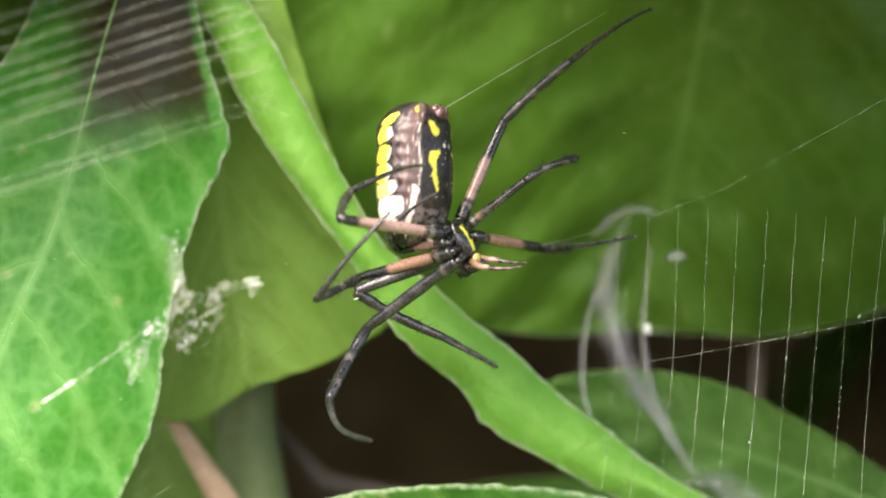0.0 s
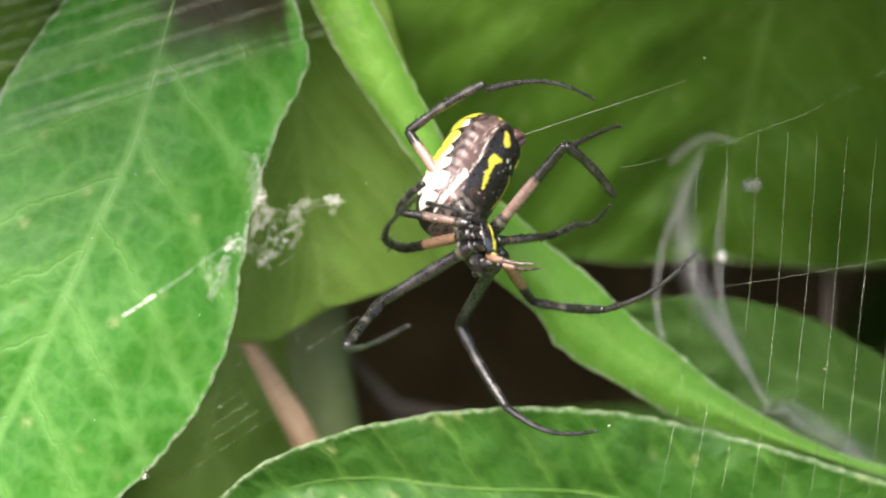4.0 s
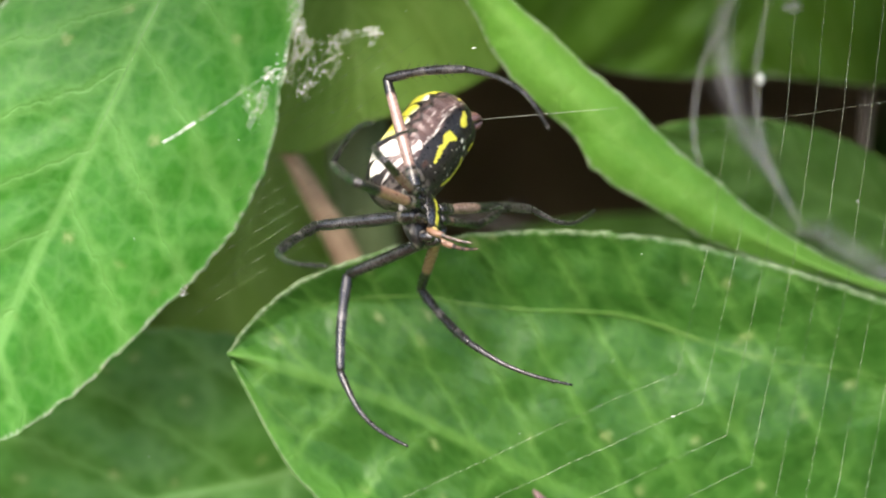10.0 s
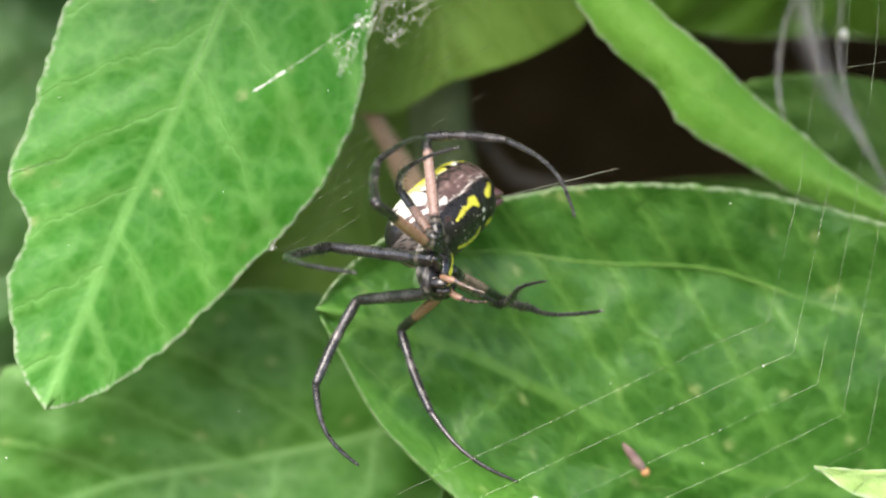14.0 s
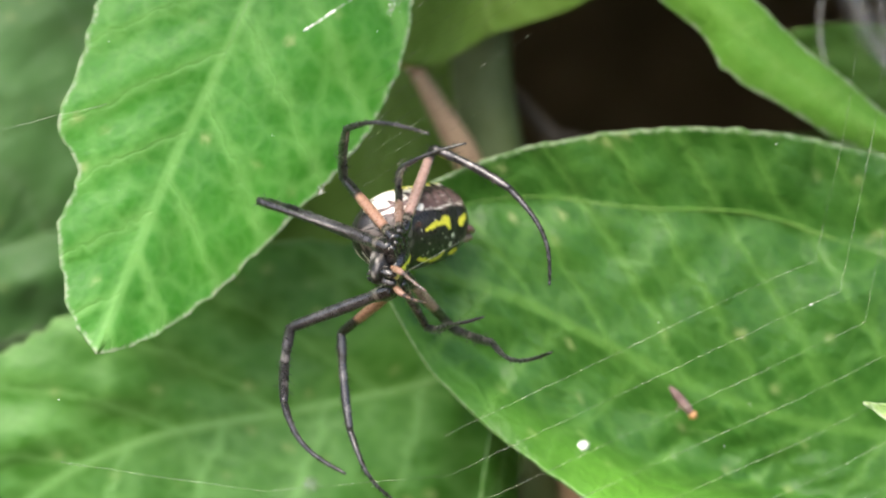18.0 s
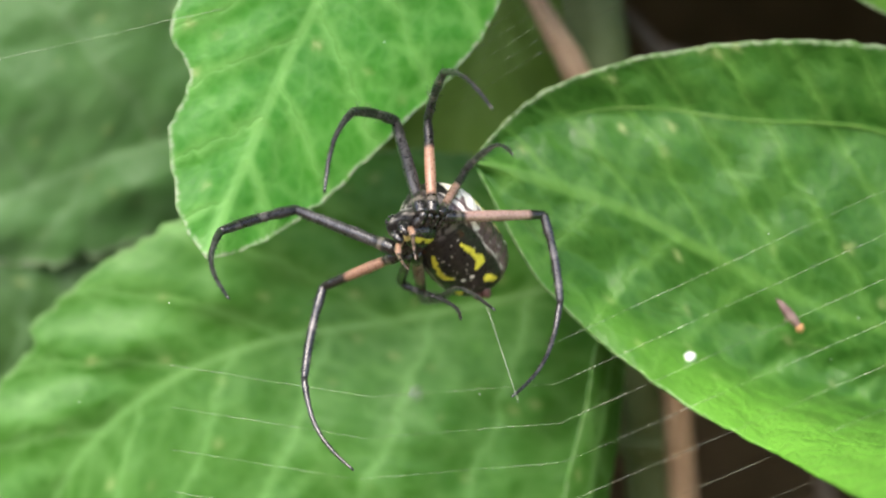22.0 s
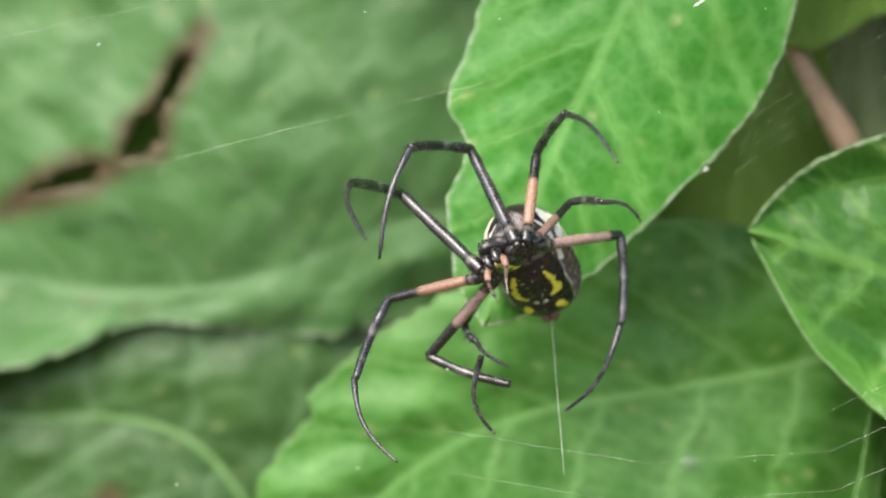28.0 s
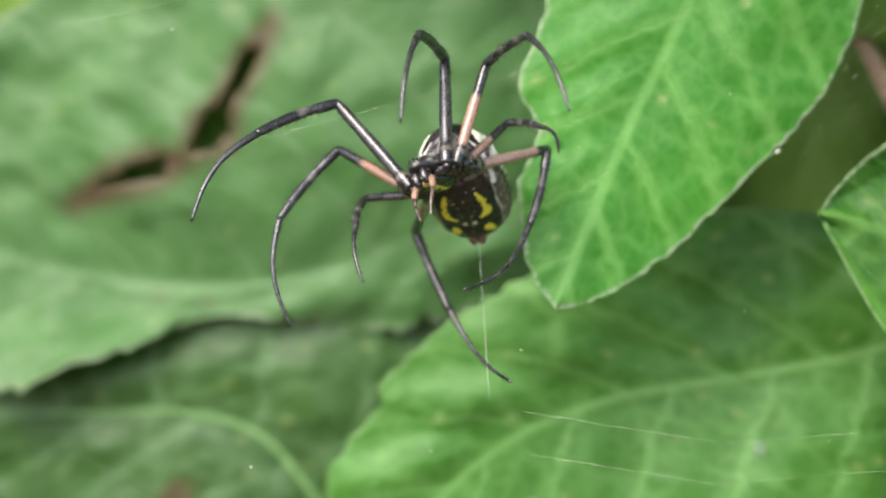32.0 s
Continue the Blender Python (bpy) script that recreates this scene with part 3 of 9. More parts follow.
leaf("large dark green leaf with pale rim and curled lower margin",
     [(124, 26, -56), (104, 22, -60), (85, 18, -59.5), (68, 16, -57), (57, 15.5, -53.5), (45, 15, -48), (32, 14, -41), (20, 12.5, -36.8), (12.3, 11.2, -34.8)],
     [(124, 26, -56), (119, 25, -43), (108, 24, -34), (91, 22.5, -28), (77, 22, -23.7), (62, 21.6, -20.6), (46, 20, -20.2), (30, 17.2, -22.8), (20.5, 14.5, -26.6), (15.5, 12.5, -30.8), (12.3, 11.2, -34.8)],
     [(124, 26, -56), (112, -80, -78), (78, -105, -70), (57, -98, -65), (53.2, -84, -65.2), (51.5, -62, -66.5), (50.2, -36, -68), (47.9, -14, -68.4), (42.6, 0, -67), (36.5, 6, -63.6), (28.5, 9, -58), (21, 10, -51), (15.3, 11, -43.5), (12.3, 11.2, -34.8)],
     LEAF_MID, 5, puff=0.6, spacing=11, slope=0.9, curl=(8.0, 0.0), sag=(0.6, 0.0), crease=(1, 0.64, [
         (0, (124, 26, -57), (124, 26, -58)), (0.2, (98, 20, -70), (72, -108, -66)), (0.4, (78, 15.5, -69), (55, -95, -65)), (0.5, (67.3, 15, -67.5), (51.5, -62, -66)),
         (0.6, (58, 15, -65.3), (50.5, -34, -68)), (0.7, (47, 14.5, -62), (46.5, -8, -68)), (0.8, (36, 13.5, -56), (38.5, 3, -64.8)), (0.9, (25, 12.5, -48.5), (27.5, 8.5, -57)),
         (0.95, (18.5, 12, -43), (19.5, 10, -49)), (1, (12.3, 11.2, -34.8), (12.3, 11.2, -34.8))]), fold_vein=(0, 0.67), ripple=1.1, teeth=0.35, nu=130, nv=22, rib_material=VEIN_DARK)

leaf("bright yellow-green leaf folded into a long strap across the others",
     [(12, 20, 66), (27, 17, 38.7), (37, 17, 19), (44, 17.3, 8.4), (52, 17.5, -0.6), (60.5, 17, -9.2), (70, 18, -16.6), (78, 19, -21.4), (90, 20, -26.8), (104, 22, -30.6), (122, 25, -35)],
     [(12, 20, 66), (24.3, 18.5, 38), (29.3, 18.5, 26.5), (33.7, 18.5, 19), (41.8, 18.5, 7.5), (45, 18.7, 1.5), (49.4, 19, -4), (55, 19, -8.6), (58, 18.5, -13.4), (65.5, 19, -18), (74.5, 20, -23), (91, 21, -28), (104, 22.5, -31.3), (122, 25, -35)],
     [(12, 20, 66), (30, 19, 39.6), (36.4, 19, 27.4), (41, 19, 18.2), (46, 19.5, 9.3), (51.8, 19.5, 4.2), (57, 19.5, -0.6), (62, 19.5, -4.6), (67, 19.5, -9.6), (72.8, 20, -14), (80, 21, -19.8), (92, 22, -26.4), (104, 23, -30), (122, 25, -35)],
     LEAF_STRAP, 7, puff=0.12, spacing=14, slope=0.5, sag=(0.8, 1.2), ripple=0.25, teeth=0.35, rib_size=0.16, rib_material=LEAF_STRAP, nu=110, nv=8)

leaf("shaded olive green leaf behind the web",
     [(30, 24, 70), (27, 27, 40), (27, 32, 16), (30, 36, -8.5)],
     [(30, 24, 70), (20, 27, 50), (12, 32, 30), (8, 36, 8), (13, 38, -9), (22, 38, -12.5), (30, 36, -8.5)],
     [(30, 24, 70), (34, 27, 45), (42, 32, 18), (49, 35, 2), (42, 36, -4.5), (30, 36, -8.5)],
     LEAF_OLIVE, 9, puff=0.5, spacing=10, sag=(0.5, 0.6))

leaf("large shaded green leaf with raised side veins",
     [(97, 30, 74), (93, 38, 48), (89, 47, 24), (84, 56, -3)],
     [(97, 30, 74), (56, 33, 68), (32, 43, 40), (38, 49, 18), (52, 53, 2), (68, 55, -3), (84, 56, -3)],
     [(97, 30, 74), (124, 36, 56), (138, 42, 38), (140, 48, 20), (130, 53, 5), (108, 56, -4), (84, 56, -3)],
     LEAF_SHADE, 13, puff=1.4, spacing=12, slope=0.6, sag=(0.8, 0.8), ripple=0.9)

leaf("mid green leaf with grey silk spun over it",
     [(140, 40, -40), (116, 37, -28), (94, 35, -19), (76, 34, -12), (66, 33, -9)],
     [(140, 40, -40), (128, 38, -31), (113, 37, -22), (104, 37, -16.3), (94, 37, -10.9), (85.7, 36, -8.4), (75, 34.5, -7.4), (66, 33, -9)],
     [(140, 40, -40), (124, 36, -44), (108, 34, -38), (90, 33, -30), (74, 33, -20), (66, 33, -9)],
     LEAF_BACK, 15, puff=0.6, spacing=10, sag=(0.5, 0.5))

leaf("wide mid green leaf with a coarse net of pale veins",
     [(36, 36, -48), (22, 33, -53), (4, 31.5, -56.5), (-14, 31, -59.5), (-28, 30, -65.5), (-38, 30, -75), (-44, 30.5, -88)],
     [(36, 36, -48), (26, 35, -40), (10, 34, -35), (-8, 33, -36), (-20, 32, -41.3), (-28, 31.5, -45.3), (-35.5, 30.5, -50), (-40, 30.2, -54), (-43.7, 30, -57.6), (-43, 30, -59.4), (-45.4, 30, -62), (-49.3, 30, -67), (-50.6, 30, -71), (-48.6, 30, -77), (-44, 30.5, -88)],
     [(36, 36, -48), (33, 33, -66), (29.5, 31, -84), (16, 31, -104), (-14, 32, -110), (-35, 32, -103), (-44, 30.5, -88)],
     LEAF_LOW, 17, puff=0.9, spacing=13, slope=0.8, sag=(0.4, 0.4), ripple=0.9, teeth=0.6, nu=120, nv=22)

leaf("thin green leaf seen edge on, pale along its rim",
     [(31, 22, -56), (29.8, 20, -62), (28.6, 19, -70), (27, 19, -80), (25, 20, -94)],
     [(31, 22, -56), (28, 18, -58.5), (26.8, 17, -65), (24.6, 16.5, -74), (23, 17, -84), (25, 20, -94)],
     [(31, 22, -56), (32, 24, -62), (31.5, 24, -70), (30, 24, -80), (28.5, 23, -88), (25, 20, -94)],
     LEAF_LOW, 19, puff=0.1, ripple=0.2, sag=(0.3, 0.3), teeth=0.3, nv=8, rib_size=0.2)


def bite(q):
    """The eaten strip in the old leaf: whether a place lies in it, and how brown it is."""
    line = ((-59, -9), (-62, -14), (-65.5, -20), (-67.5, -24), (-71, -27.5), (-76, -29), (-81, -30.5), (-88, -34))
    wide = (-0.2, 0.9, 0.9, 2.5, 0.0, 1.8, 1.4, -0.2)
    best = 99
    for (ax, az), (bx, bz), wa, wb in zip(line, line[1:], wide, wide[1:]):
        k = max(0, min(1, ((q[0] - ax) * (bx - ax) + (q[2] - az) * (bz - az)) / ((bx - ax) ** 2 + (bz - az) ** 2)))
        best = min(best, math.hypot(q[0] - ax - k * (bx - ax), q[2] - az - k * (bz - az)) - wa - k * (wb - wa))
    best += 0.5 * noise.noise((q[0] * 0.7, q[2] * 0.7, 3))
    spot = min(math.hypot((q[0] - x) * 0.6, q[2] - z) for x, z in ((-75.8, -46.8), (-68.9, -47.3), (-53.4, -49.5))) + 1.6
    return best < 0, max(0.0, min(1.0, 1 - min(best, spot) / 2.8)) if min(best, spot) < 2.8 else 0.0


leaf("old greyish green leaf with a brown-edged eaten strip",
     [(0, 52, -24), (-18, 50, -32), (-34, 50, -36.5), (-48, 51, -42), (-64, 52, -45.5), (-84, 54, -44), (-108, 56, -40)],
     [(0, 52, -24), (-6, 54, 0), (-24, 56, 14), (-56, 56, 12), (-84, 56, 2), (-104, 57, -16), (-108, 56, -40)],
     [(0, 52, -24), (-14, 53, -42), (-30, 53, -48), (-41, 52, -51), (-52, 51, -51), (-62, 50, -49.5), (-71, 49, -50), (-79, 47, -53.5), (-88, 46.5, -56), (-97, 48, -59), (-107, 52, -52), (-108, 56, -40)],
     LEAF_GREY, 21, puff=0.5, spacing=17, slope=0.6, sag=(0.7, 0.3), ripple=1.2, teeth=1.8, holes=bite, nu=150, nv=46, rib_size=0.25)

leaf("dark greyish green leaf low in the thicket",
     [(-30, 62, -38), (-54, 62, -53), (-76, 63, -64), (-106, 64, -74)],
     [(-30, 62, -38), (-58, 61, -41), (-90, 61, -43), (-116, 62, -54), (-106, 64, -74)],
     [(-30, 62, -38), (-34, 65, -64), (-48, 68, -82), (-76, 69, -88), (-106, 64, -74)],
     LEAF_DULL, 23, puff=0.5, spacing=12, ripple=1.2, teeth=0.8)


def decay(q):
    """Rotten brown spots of the low leaf."""
    d = min(math.hypot((q[0] + 73.4) * 0.9, q[2] + 74.2) - 1.2, math.hypot(q[0] + 79, (q[2] + 52) * 1.6) - 0.8)
    return False, max(0.0, min(1.0, 1 - d / 1.6)) * 0.85


leaf("greyish green leaf with a jagged rim and a brown spot",
     [(-46, 54, -100), (-50, 53, -86), (-54, 52.5, -75.5), (-62, 52.5, -66), (-73, 53, -62.7), (-84, 54, -63), (-100, 56, -63), (-114, 58, -64)],
     [(-46, 54, -100), (-28, 55, -78), (-27, 55.5, -54), (-38, 55, -46), (-52, 54.5, -44.5), (-64, 54.5, -43.5), (-73, 54.5, -44), (-86, 56, -46), (-102, 58, -50), (-114, 58, -64)],
     [(-46, 54, -100), (-60, 54, -106), (-86, 56, -102), (-108, 58, -88), (-114, 58, -64)],
     LEAF_DULL, 25, puff=0.5, spacing=14, slope=0.5, ripple=1.0, teeth=3.0, sag=(0.3, 0.5), holes=decay, nu=110, nv=30, rib_size=0.6)

leaf("dull green leaf behind the eaten one",
     [(-20, 66, 30), (-44, 63, 10), (-68, 61, -14), (-98, 61, -40)],
     [(-20, 66, 30), (-60, 66, 32), (-100, 66, 10), (-116, 64, -20), (-98, 61, -40)],
     [(-20, 66, 30), (-12, 66, -6), (-30, 64, -38), (-66, 61, -52), (-98, 61, -40)],
     LEAF_OLIVE, 33, puff=0.6, spacing=12)

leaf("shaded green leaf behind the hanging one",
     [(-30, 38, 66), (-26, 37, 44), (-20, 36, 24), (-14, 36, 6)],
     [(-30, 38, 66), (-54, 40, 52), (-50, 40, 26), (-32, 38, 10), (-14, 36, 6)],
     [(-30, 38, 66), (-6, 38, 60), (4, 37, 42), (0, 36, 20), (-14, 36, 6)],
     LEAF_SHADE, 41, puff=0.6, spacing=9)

leaf("shaded brownish leaf behind the hanging one",
     [(4, 44, 66), (6, 43, 50), (10, 42, 36), (14, 42, 22)],
     [(4, 44, 66), (-6, 44, 56), (-8, 43, 40), (0, 42, 26), (14, 42, 22)],
     [(4, 44, 66), (18, 43, 56), (22, 42, 42), (22, 42, 28), (14, 42, 22)],
     LEAF_BROWN, 39, puff=0.5, spacing=8)

leaf("dull olive leaf in the shade behind the twig",
     [(26, 66, 14), (20, 66, -8), (14, 66, -32), (8, 67, -60)],
     [(26, 66, 14), (6, 67, 10), (-8, 67, -10), (-10, 67, -42), (8, 67, -60)],
     [(26, 66, 14), (30, 65, -4), (29, 65, -22), (26, 66, -46), (8, 67, -60)],
     LEAF_OLIVE, 35, puff=0.6, spacing=9)

leaf("pale yellowish leaf tip with brown lines, close to the web",
     [(118, -14, -50), (104, -12.5, -47), (90, -11.5, -50.5), (78, -11, -52.5), (69.2, -10.5, -51.3)],
     [(118, -14, -50), (110, -11, -35), (100, -10.5, -43.2), (91, -10.5, -49.2), (85, -10.5, -51.2), (77, -10.5, -51.8), (69.2, -10.5, -51.3)],
     [(118, -14, -50), (112, -14, -66), (98, -13, -62), (86, -12, -57.5), (79, -11.5, -55.8), (73.5, -11, -54.4), (69.2, -10.5, -51.3)],
     LEAF_PALE, 27, puff=0.25, spacing=4.5, slope=0.6, ripple=0.3, sag=(1.2, 1.2), rib_size=0.2, rib_material=TWIG, teeth=0.2)

leaf("green leaf at the far side of the web",
     [(142, 12, 14), (130, 11, 6), (120, 10, 0), (110.5, 9, -3)],
     [(142, 12, 14), (124, 12, 16), (110.5, 11, 9), (107.8, 10, 3), (108, 9, -1), (110.5, 9, -3)],
     [(142, 12, 14), (138, 11, -6), (124, 10, -11), (114, 9, -7), (110.5, 9, -3)],
     LEAF_MID, 29, puff=0.4, spacing=8)

leaf("dull green leaf in the shade under the strap leaf",
     [(20, 74, -46), (44, 72, -36), (66, 72, -29), (92, 74, -24)],
     [(20, 74, -46), (40, 74, -31), (64, 75, -24.5), (92, 74, -24)],
     [(20, 74, -46), (44, 71, -46), (72, 71, -38), (92, 74, -24)],
     LEAF_BACK, 31, puff=0.5, spacing=9)


# ---- twigs and stems ----
def stick(name, label, category, points, radii, material, seed, rings=40, knots=0.08):
    rng = random.Random(seed)
    line, _ = spline(points, rings)
    off = mm(*line[-1])
    bm = bmesh.new()
    rad = [np.interp(i / (rings - 1), np.linspace(0, 1, len(radii)), radii) * (1 + knots * noise.noise((i * 0.4, seed, 0))) / 1000 for i in range(rings)]
    rad[0] *= 0.55
    tube(bm, [mm(*q) - off for q in line], rad, 14)
    ob = part(name, bm, material)
    ob.location = off
    return tagged(ob, label, category)


twig = stick("twig", "tan dry twig standing behind the leaves", "twig", [(20.4, 46, -12.2), (24, 46, -18.5), (28.5, 46, -27), (34, 47, -40), (42, 50, -70), (48, 60, -200), (50, 70, -505)],
      [1.8, 2.0, 2.1, 2.2, 2.4, 3, 3.4], TWIG, 1, knots=0.04)
for q, r in (((33, 46.8, -37.6), 2.2), ((41, 49.6, -66), 2.4)):
    knot = bmesh.new()
    at = mm(*q) - twig.location
    d = Vector((0.42, 0.02, -0.9)) / 1000
    tube(knot, [at + d * z for z in (-0.9, -0.3, 0.3, 0.9)], [r * k / 1000 for k in (0.97, 1.04, 1.03, 0.97)], 14)
    part("knot", knot, TWIG, twig, "thickened ring on the twig")
tip = bmesh.new()
at = mm(20.4, 46, -12.2) - twig.location
tube(tip, [at + Vector((0.1, 0, -0.4)) / 1000, at + Vector((-0.2, 0, 0.3)) / 1000, at + Vector((-0.5, 0, 1.2)) / 1000], [0.0014, 0.0011, 0.0003], 9)
part("broken_tip", tip, TWIG, twig, "splintered end of the twig")
plant_stem = stick("plant_stem", "grey-green plant stem beside the dry twig", "stem", [(34, 62, 40), (31, 56, 10), (29.5, 54, -8), (31, 53, -20), (33, 53, -34), (40, 56, -80), (46, 66, -220), (48, 72, -505)],
      [3.6, 4.2, 4.6, 4.7, 4.8, 5.2, 5.4, 5.6], STEM, 2)
for q, r in (((39.5, 56, -77), 5.3), ((45.6, 65, -210), 5.5)):
    node_ring = bmesh.new()
    at = mm(*q) - plant_stem.location
    tube(node_ring, [at + Vector((0, 0, z)) / 1000 for z in (-1.2, -0.4, 0.4, 1.2)], [r * k / 1000 for k in (0.98, 1.07, 1.07, 0.98)], 14)
    part("stem_node", node_ring, STEM, plant_stem, "swollen ring on the stem")
stick("dead_stalk", "grey dead stalk lying in the shade", "stalk", [(34, 78, -14), (37, 76, -20), (43, 75, -24), (52, 76, -27), (64, 80, -31), (70, 90, -120), (72, 95, -505)],
      [1.2, 1.4, 1.5, 1.5, 1.6, 2, 2.4], STALK, 3)
stick("dead_stalk", "grey dead stalk standing behind the silk", "stalk", [(103, 62, 14), (102, 62, 0), (101.5, 62, -14), (104, 64, -60), (108, 70, -200), (112, 76, -505)],
      [0.8, 1.1, 1.2, 1.6, 2, 2.2], STALK, 4)


# ---- silk ----
def threads(label, lines, r, material=None, beads=0, seed=1, category="web thread", name="web_threads"):
    rng = random.Random(seed)
    bm = bmesh.new()
    for pts in lines:
        pts = [np.array(q, float) for q in pts]
        dense = []
        for a, b in zip(pts, pts[1:]):
            k = max(2, int(np.linalg.norm(b - a) / 3))
            dense += [a + (b - a) * i / k for i in range(k)]
        dense.append(pts[-1])
        dense = [q + np.array([rng.gauss(0, 0.02), rng.gauss(0, 0.05), rng.gauss(0, 0.03)]) for q in dense]
        tube(bm, [mm(*q) for q in dense], [r * rng.uniform(0.8, 1.15) / 1000 for _ in dense], 5)
        for _ in range(beads):
            i = rng.randrange(len(dense) - 1)
            f = rng.random()
            q = dense[i] * (1 - f) + dense[i + 1] * f
            d = (dense[i + 1] - dense[i]) / np.linalg.norm(dense[i + 1] - dense[i])
            h = rng.uniform(0.3, 1.3)
            tube(bm, [mm(*(q - d * h / 2)), mm(*q), mm(*(q + d * h / 2))], [r * 0.6 / 1000, r * rng.uniform(1.8, 3.2) / 1000, r * 0.6 / 1000], 5)
    ob = part(name, bm, material or SILK)
    return tagged(ob, label, category, kind="stuff")


threads("fine parallel web threads over the hanging leaf",
        [[(-10, -20, z - 2.8), (2.8, -20, z + 1.1), (20, -20, z + 6.3), (31, -20, z + 9.6)] for z in (14.8, 15.9, 19.1, 21.9, 23.6, 25.4, 26.7, 28.4, 30.0, 31.8, 33.4)], 0.06, SILK_HAZE, 0, 2)
threads("slanting web threads with bright beads beside the spider",
        [[(8 + 0.7 * k, -5, -28 + 2.1 * k), (20 + 0.7 * k, -4, -20.5 + 2.1 * k), (30 + 0.5 * k - 4 * (k % 3), -3, -14.5 + 2.05 * k - 2.5 * (k % 3))] for k in range(12)], 0.0105, SILK_FINE, 6, 3)
threads("spiral web threads bent where they cross the spokes",
        [[(-24, -3, -57.6 - 5.0 * k), (-0.2 - k, -3, -61.5 - 4.9 * k), (21.5 + 0.5 * k, -3, -60 - 4.7 * k), (60 + 1.5 * k, -3, -42.5 - 4.6 * k), (68 + 3 * k, -3, -39 - 3.7 * k),
          (72 + 3.35 * k, -3, -20 - 0.6 * k), (74 + 3.4 * k, -3, -5.1 + 0.42 * k), (75 + 3.5 * k, -3, 13 - 0.3 * k)][(2 if k < 0 else 3 if k > 6 else 0):] for k in range(-1, 12)], 0.028, SILK_FINE, 1, 4)
threads("long straight supporting thread of the web",
        [[(66, -3, -7.2), (74, -3, -5.5), (83.3, -3, -4.2), (96, -3, -2.2), (120, -3, 2)], [(62, -3, 8.4), (74, -3, 10.9), (84, -3, 14.5), (89, -3, 17), (120, -3, 33)]], 0.026, SILK_FINE, 5, 5)
threads("slanting threads over the eaten leaf", [[(-95, 4, -14), (-70, 2, -9), (-40, 0, -3)], [(-60, 2, -26), (-40, 1, -21), (-18, 0, -16)], [(-80, 4, -62), (-62, 2, -74), (-50, 2, -80)]], 0.035, SILK_FINE, 1, 7)

def silk_tangle(label, path, seed, spread=0.5, beads=26, strands=7, big=0.16):
    """A crumpled chain of silk: tiny beads and loose loops along a line."""
    rng = random.Random(seed)
    thing = new("silk_tangle")
    tagged(thing, label, "silk", "silk tangles on the web")
    line, length = spline(path, 40)
    off = mm(*line[0])
    thing.location = off
    bm = bmesh.new()
    for k in range(beads):
        q = line[rng.randrange(40)] + np.array([rng.gauss(0, spread * 0.5), rng.gauss(0, 0.3), rng.gauss(0, spread * 0.5)])
        r = big * rng.uniform(0.2, 1.0) ** 2 + 0.02
        a = rng.uniform(0, math.pi)
        d = Vector((math.cos(a), 0.2, math.sin(a))) * r * rng.uniform(0.8, 2.2)
        p = Vector(q)
        tube(bm, [mm(*(p - d)) - off, mm(*(p - d * 0.4)) - off, mm(*(p + d * 0.5)) - off, mm(*(p + d)) - off], [r * 0.3 / 1000, r * 0.9 / 1000, r * rng.uniform(0.6, 1.0) / 1000, r * 0.25 / 1000], 6)
    tagged(part("beads", bm, SILK_CLUMP, thing), "white beads of crumpled silk", kind="stuff")
    for k in range(strands):
        bm = bmesh.new()
        a, b = sorted((rng.randrange(36), rng.randrange(36)))
        pts = []
        j = np.array([rng.gauss(0, spread), rng.gauss(0, 0.3), rng.gauss(0, spread)])
        for i in range(a, b + 4):
            f = (i - a) / max(1, b + 3 - a)
            w = 0.8 * spread
            pts.append(line[i] + j * math.sin(math.pi * f) + np.array([w * noise.noise((i * 0.5, k, seed)), 0, w * noise.noise((i * 0.5, k, seed + 9))]))
        tube(bm, [mm(*p) - off for p in pts], [0.000026 * rng.uniform(0.7, 1.5)] * len(pts), 5)
        part("strand", bm, SILK, thing)
    return thing


silk_tangle("white crumpled chain of silk on the web", [(28.5, -12, 5.1), (27, -12, 4.9), (24.9, -12, 4.2), (23.4, -12, 2.9), (22.8, -12, 1.8), (21.4, -12, 0.1)], 1, 1.3, 34, 12, 0.07)
silk_tangle("small white knot at the end of a silk chain", [(28.9, -12, 4.6), (28.4, -12, 5.0), (27.9, -12, 4.9)], 2, 0.6, 16, 6, 0.11)
silk_tangle("white hanging chain of silk on the web", [(20.1, -12, 10.1), (19.9, -12, 7.1), (20.2, -12, 5.0), (19.8, -12, 2.4), (18.5, -12, 0.5), (16.9, -12, 0.1)], 3, 1.3, 34, 12, 0.07)
silk_tangle("small white knot of silk on the web", [(20.5, -12, 5.5), (20.1, -12, 4.9), (19.8, -12, 4.4)], 4, 0.6, 16, 6, 0.11)
silk_tangle("small white knot of silk on the web", [(17.6, -12, 0.6), (17, -12, 0.1), (16.4, -12, -0.2)], 5, 0.6, 16, 6, 0.11)
silk_tangle("little knot of silk at the leaf's rim", [(7.4, 8, -26.4), (7, 8, -26.8), (6.7, 8, -27.5)], 8, 0.5, 9, 4, 0.05)
silk_tangle("loose white scraps of silk on the web", [(22.6, -11, -0.4), (21.4, -11, -1.2), (20.1, -11, -2.1)], 6, 0.5, 20, 6, 0.07)
silk_tangle("loose white scraps of silk on the web", [(16.8, -11, -1.0), (15.4, -11, -3.2), (14.6, -11, -6.2)], 7, 0.8, 24, 8, 0.06)
threads("white band of thick silk on the web", [[(5.0, -11, -7.6), (7.1, -12, -6.2), (8.2, -12, -5.5)]], 0.06, SILK_CLUMP, 6, 9, name="silk_band")
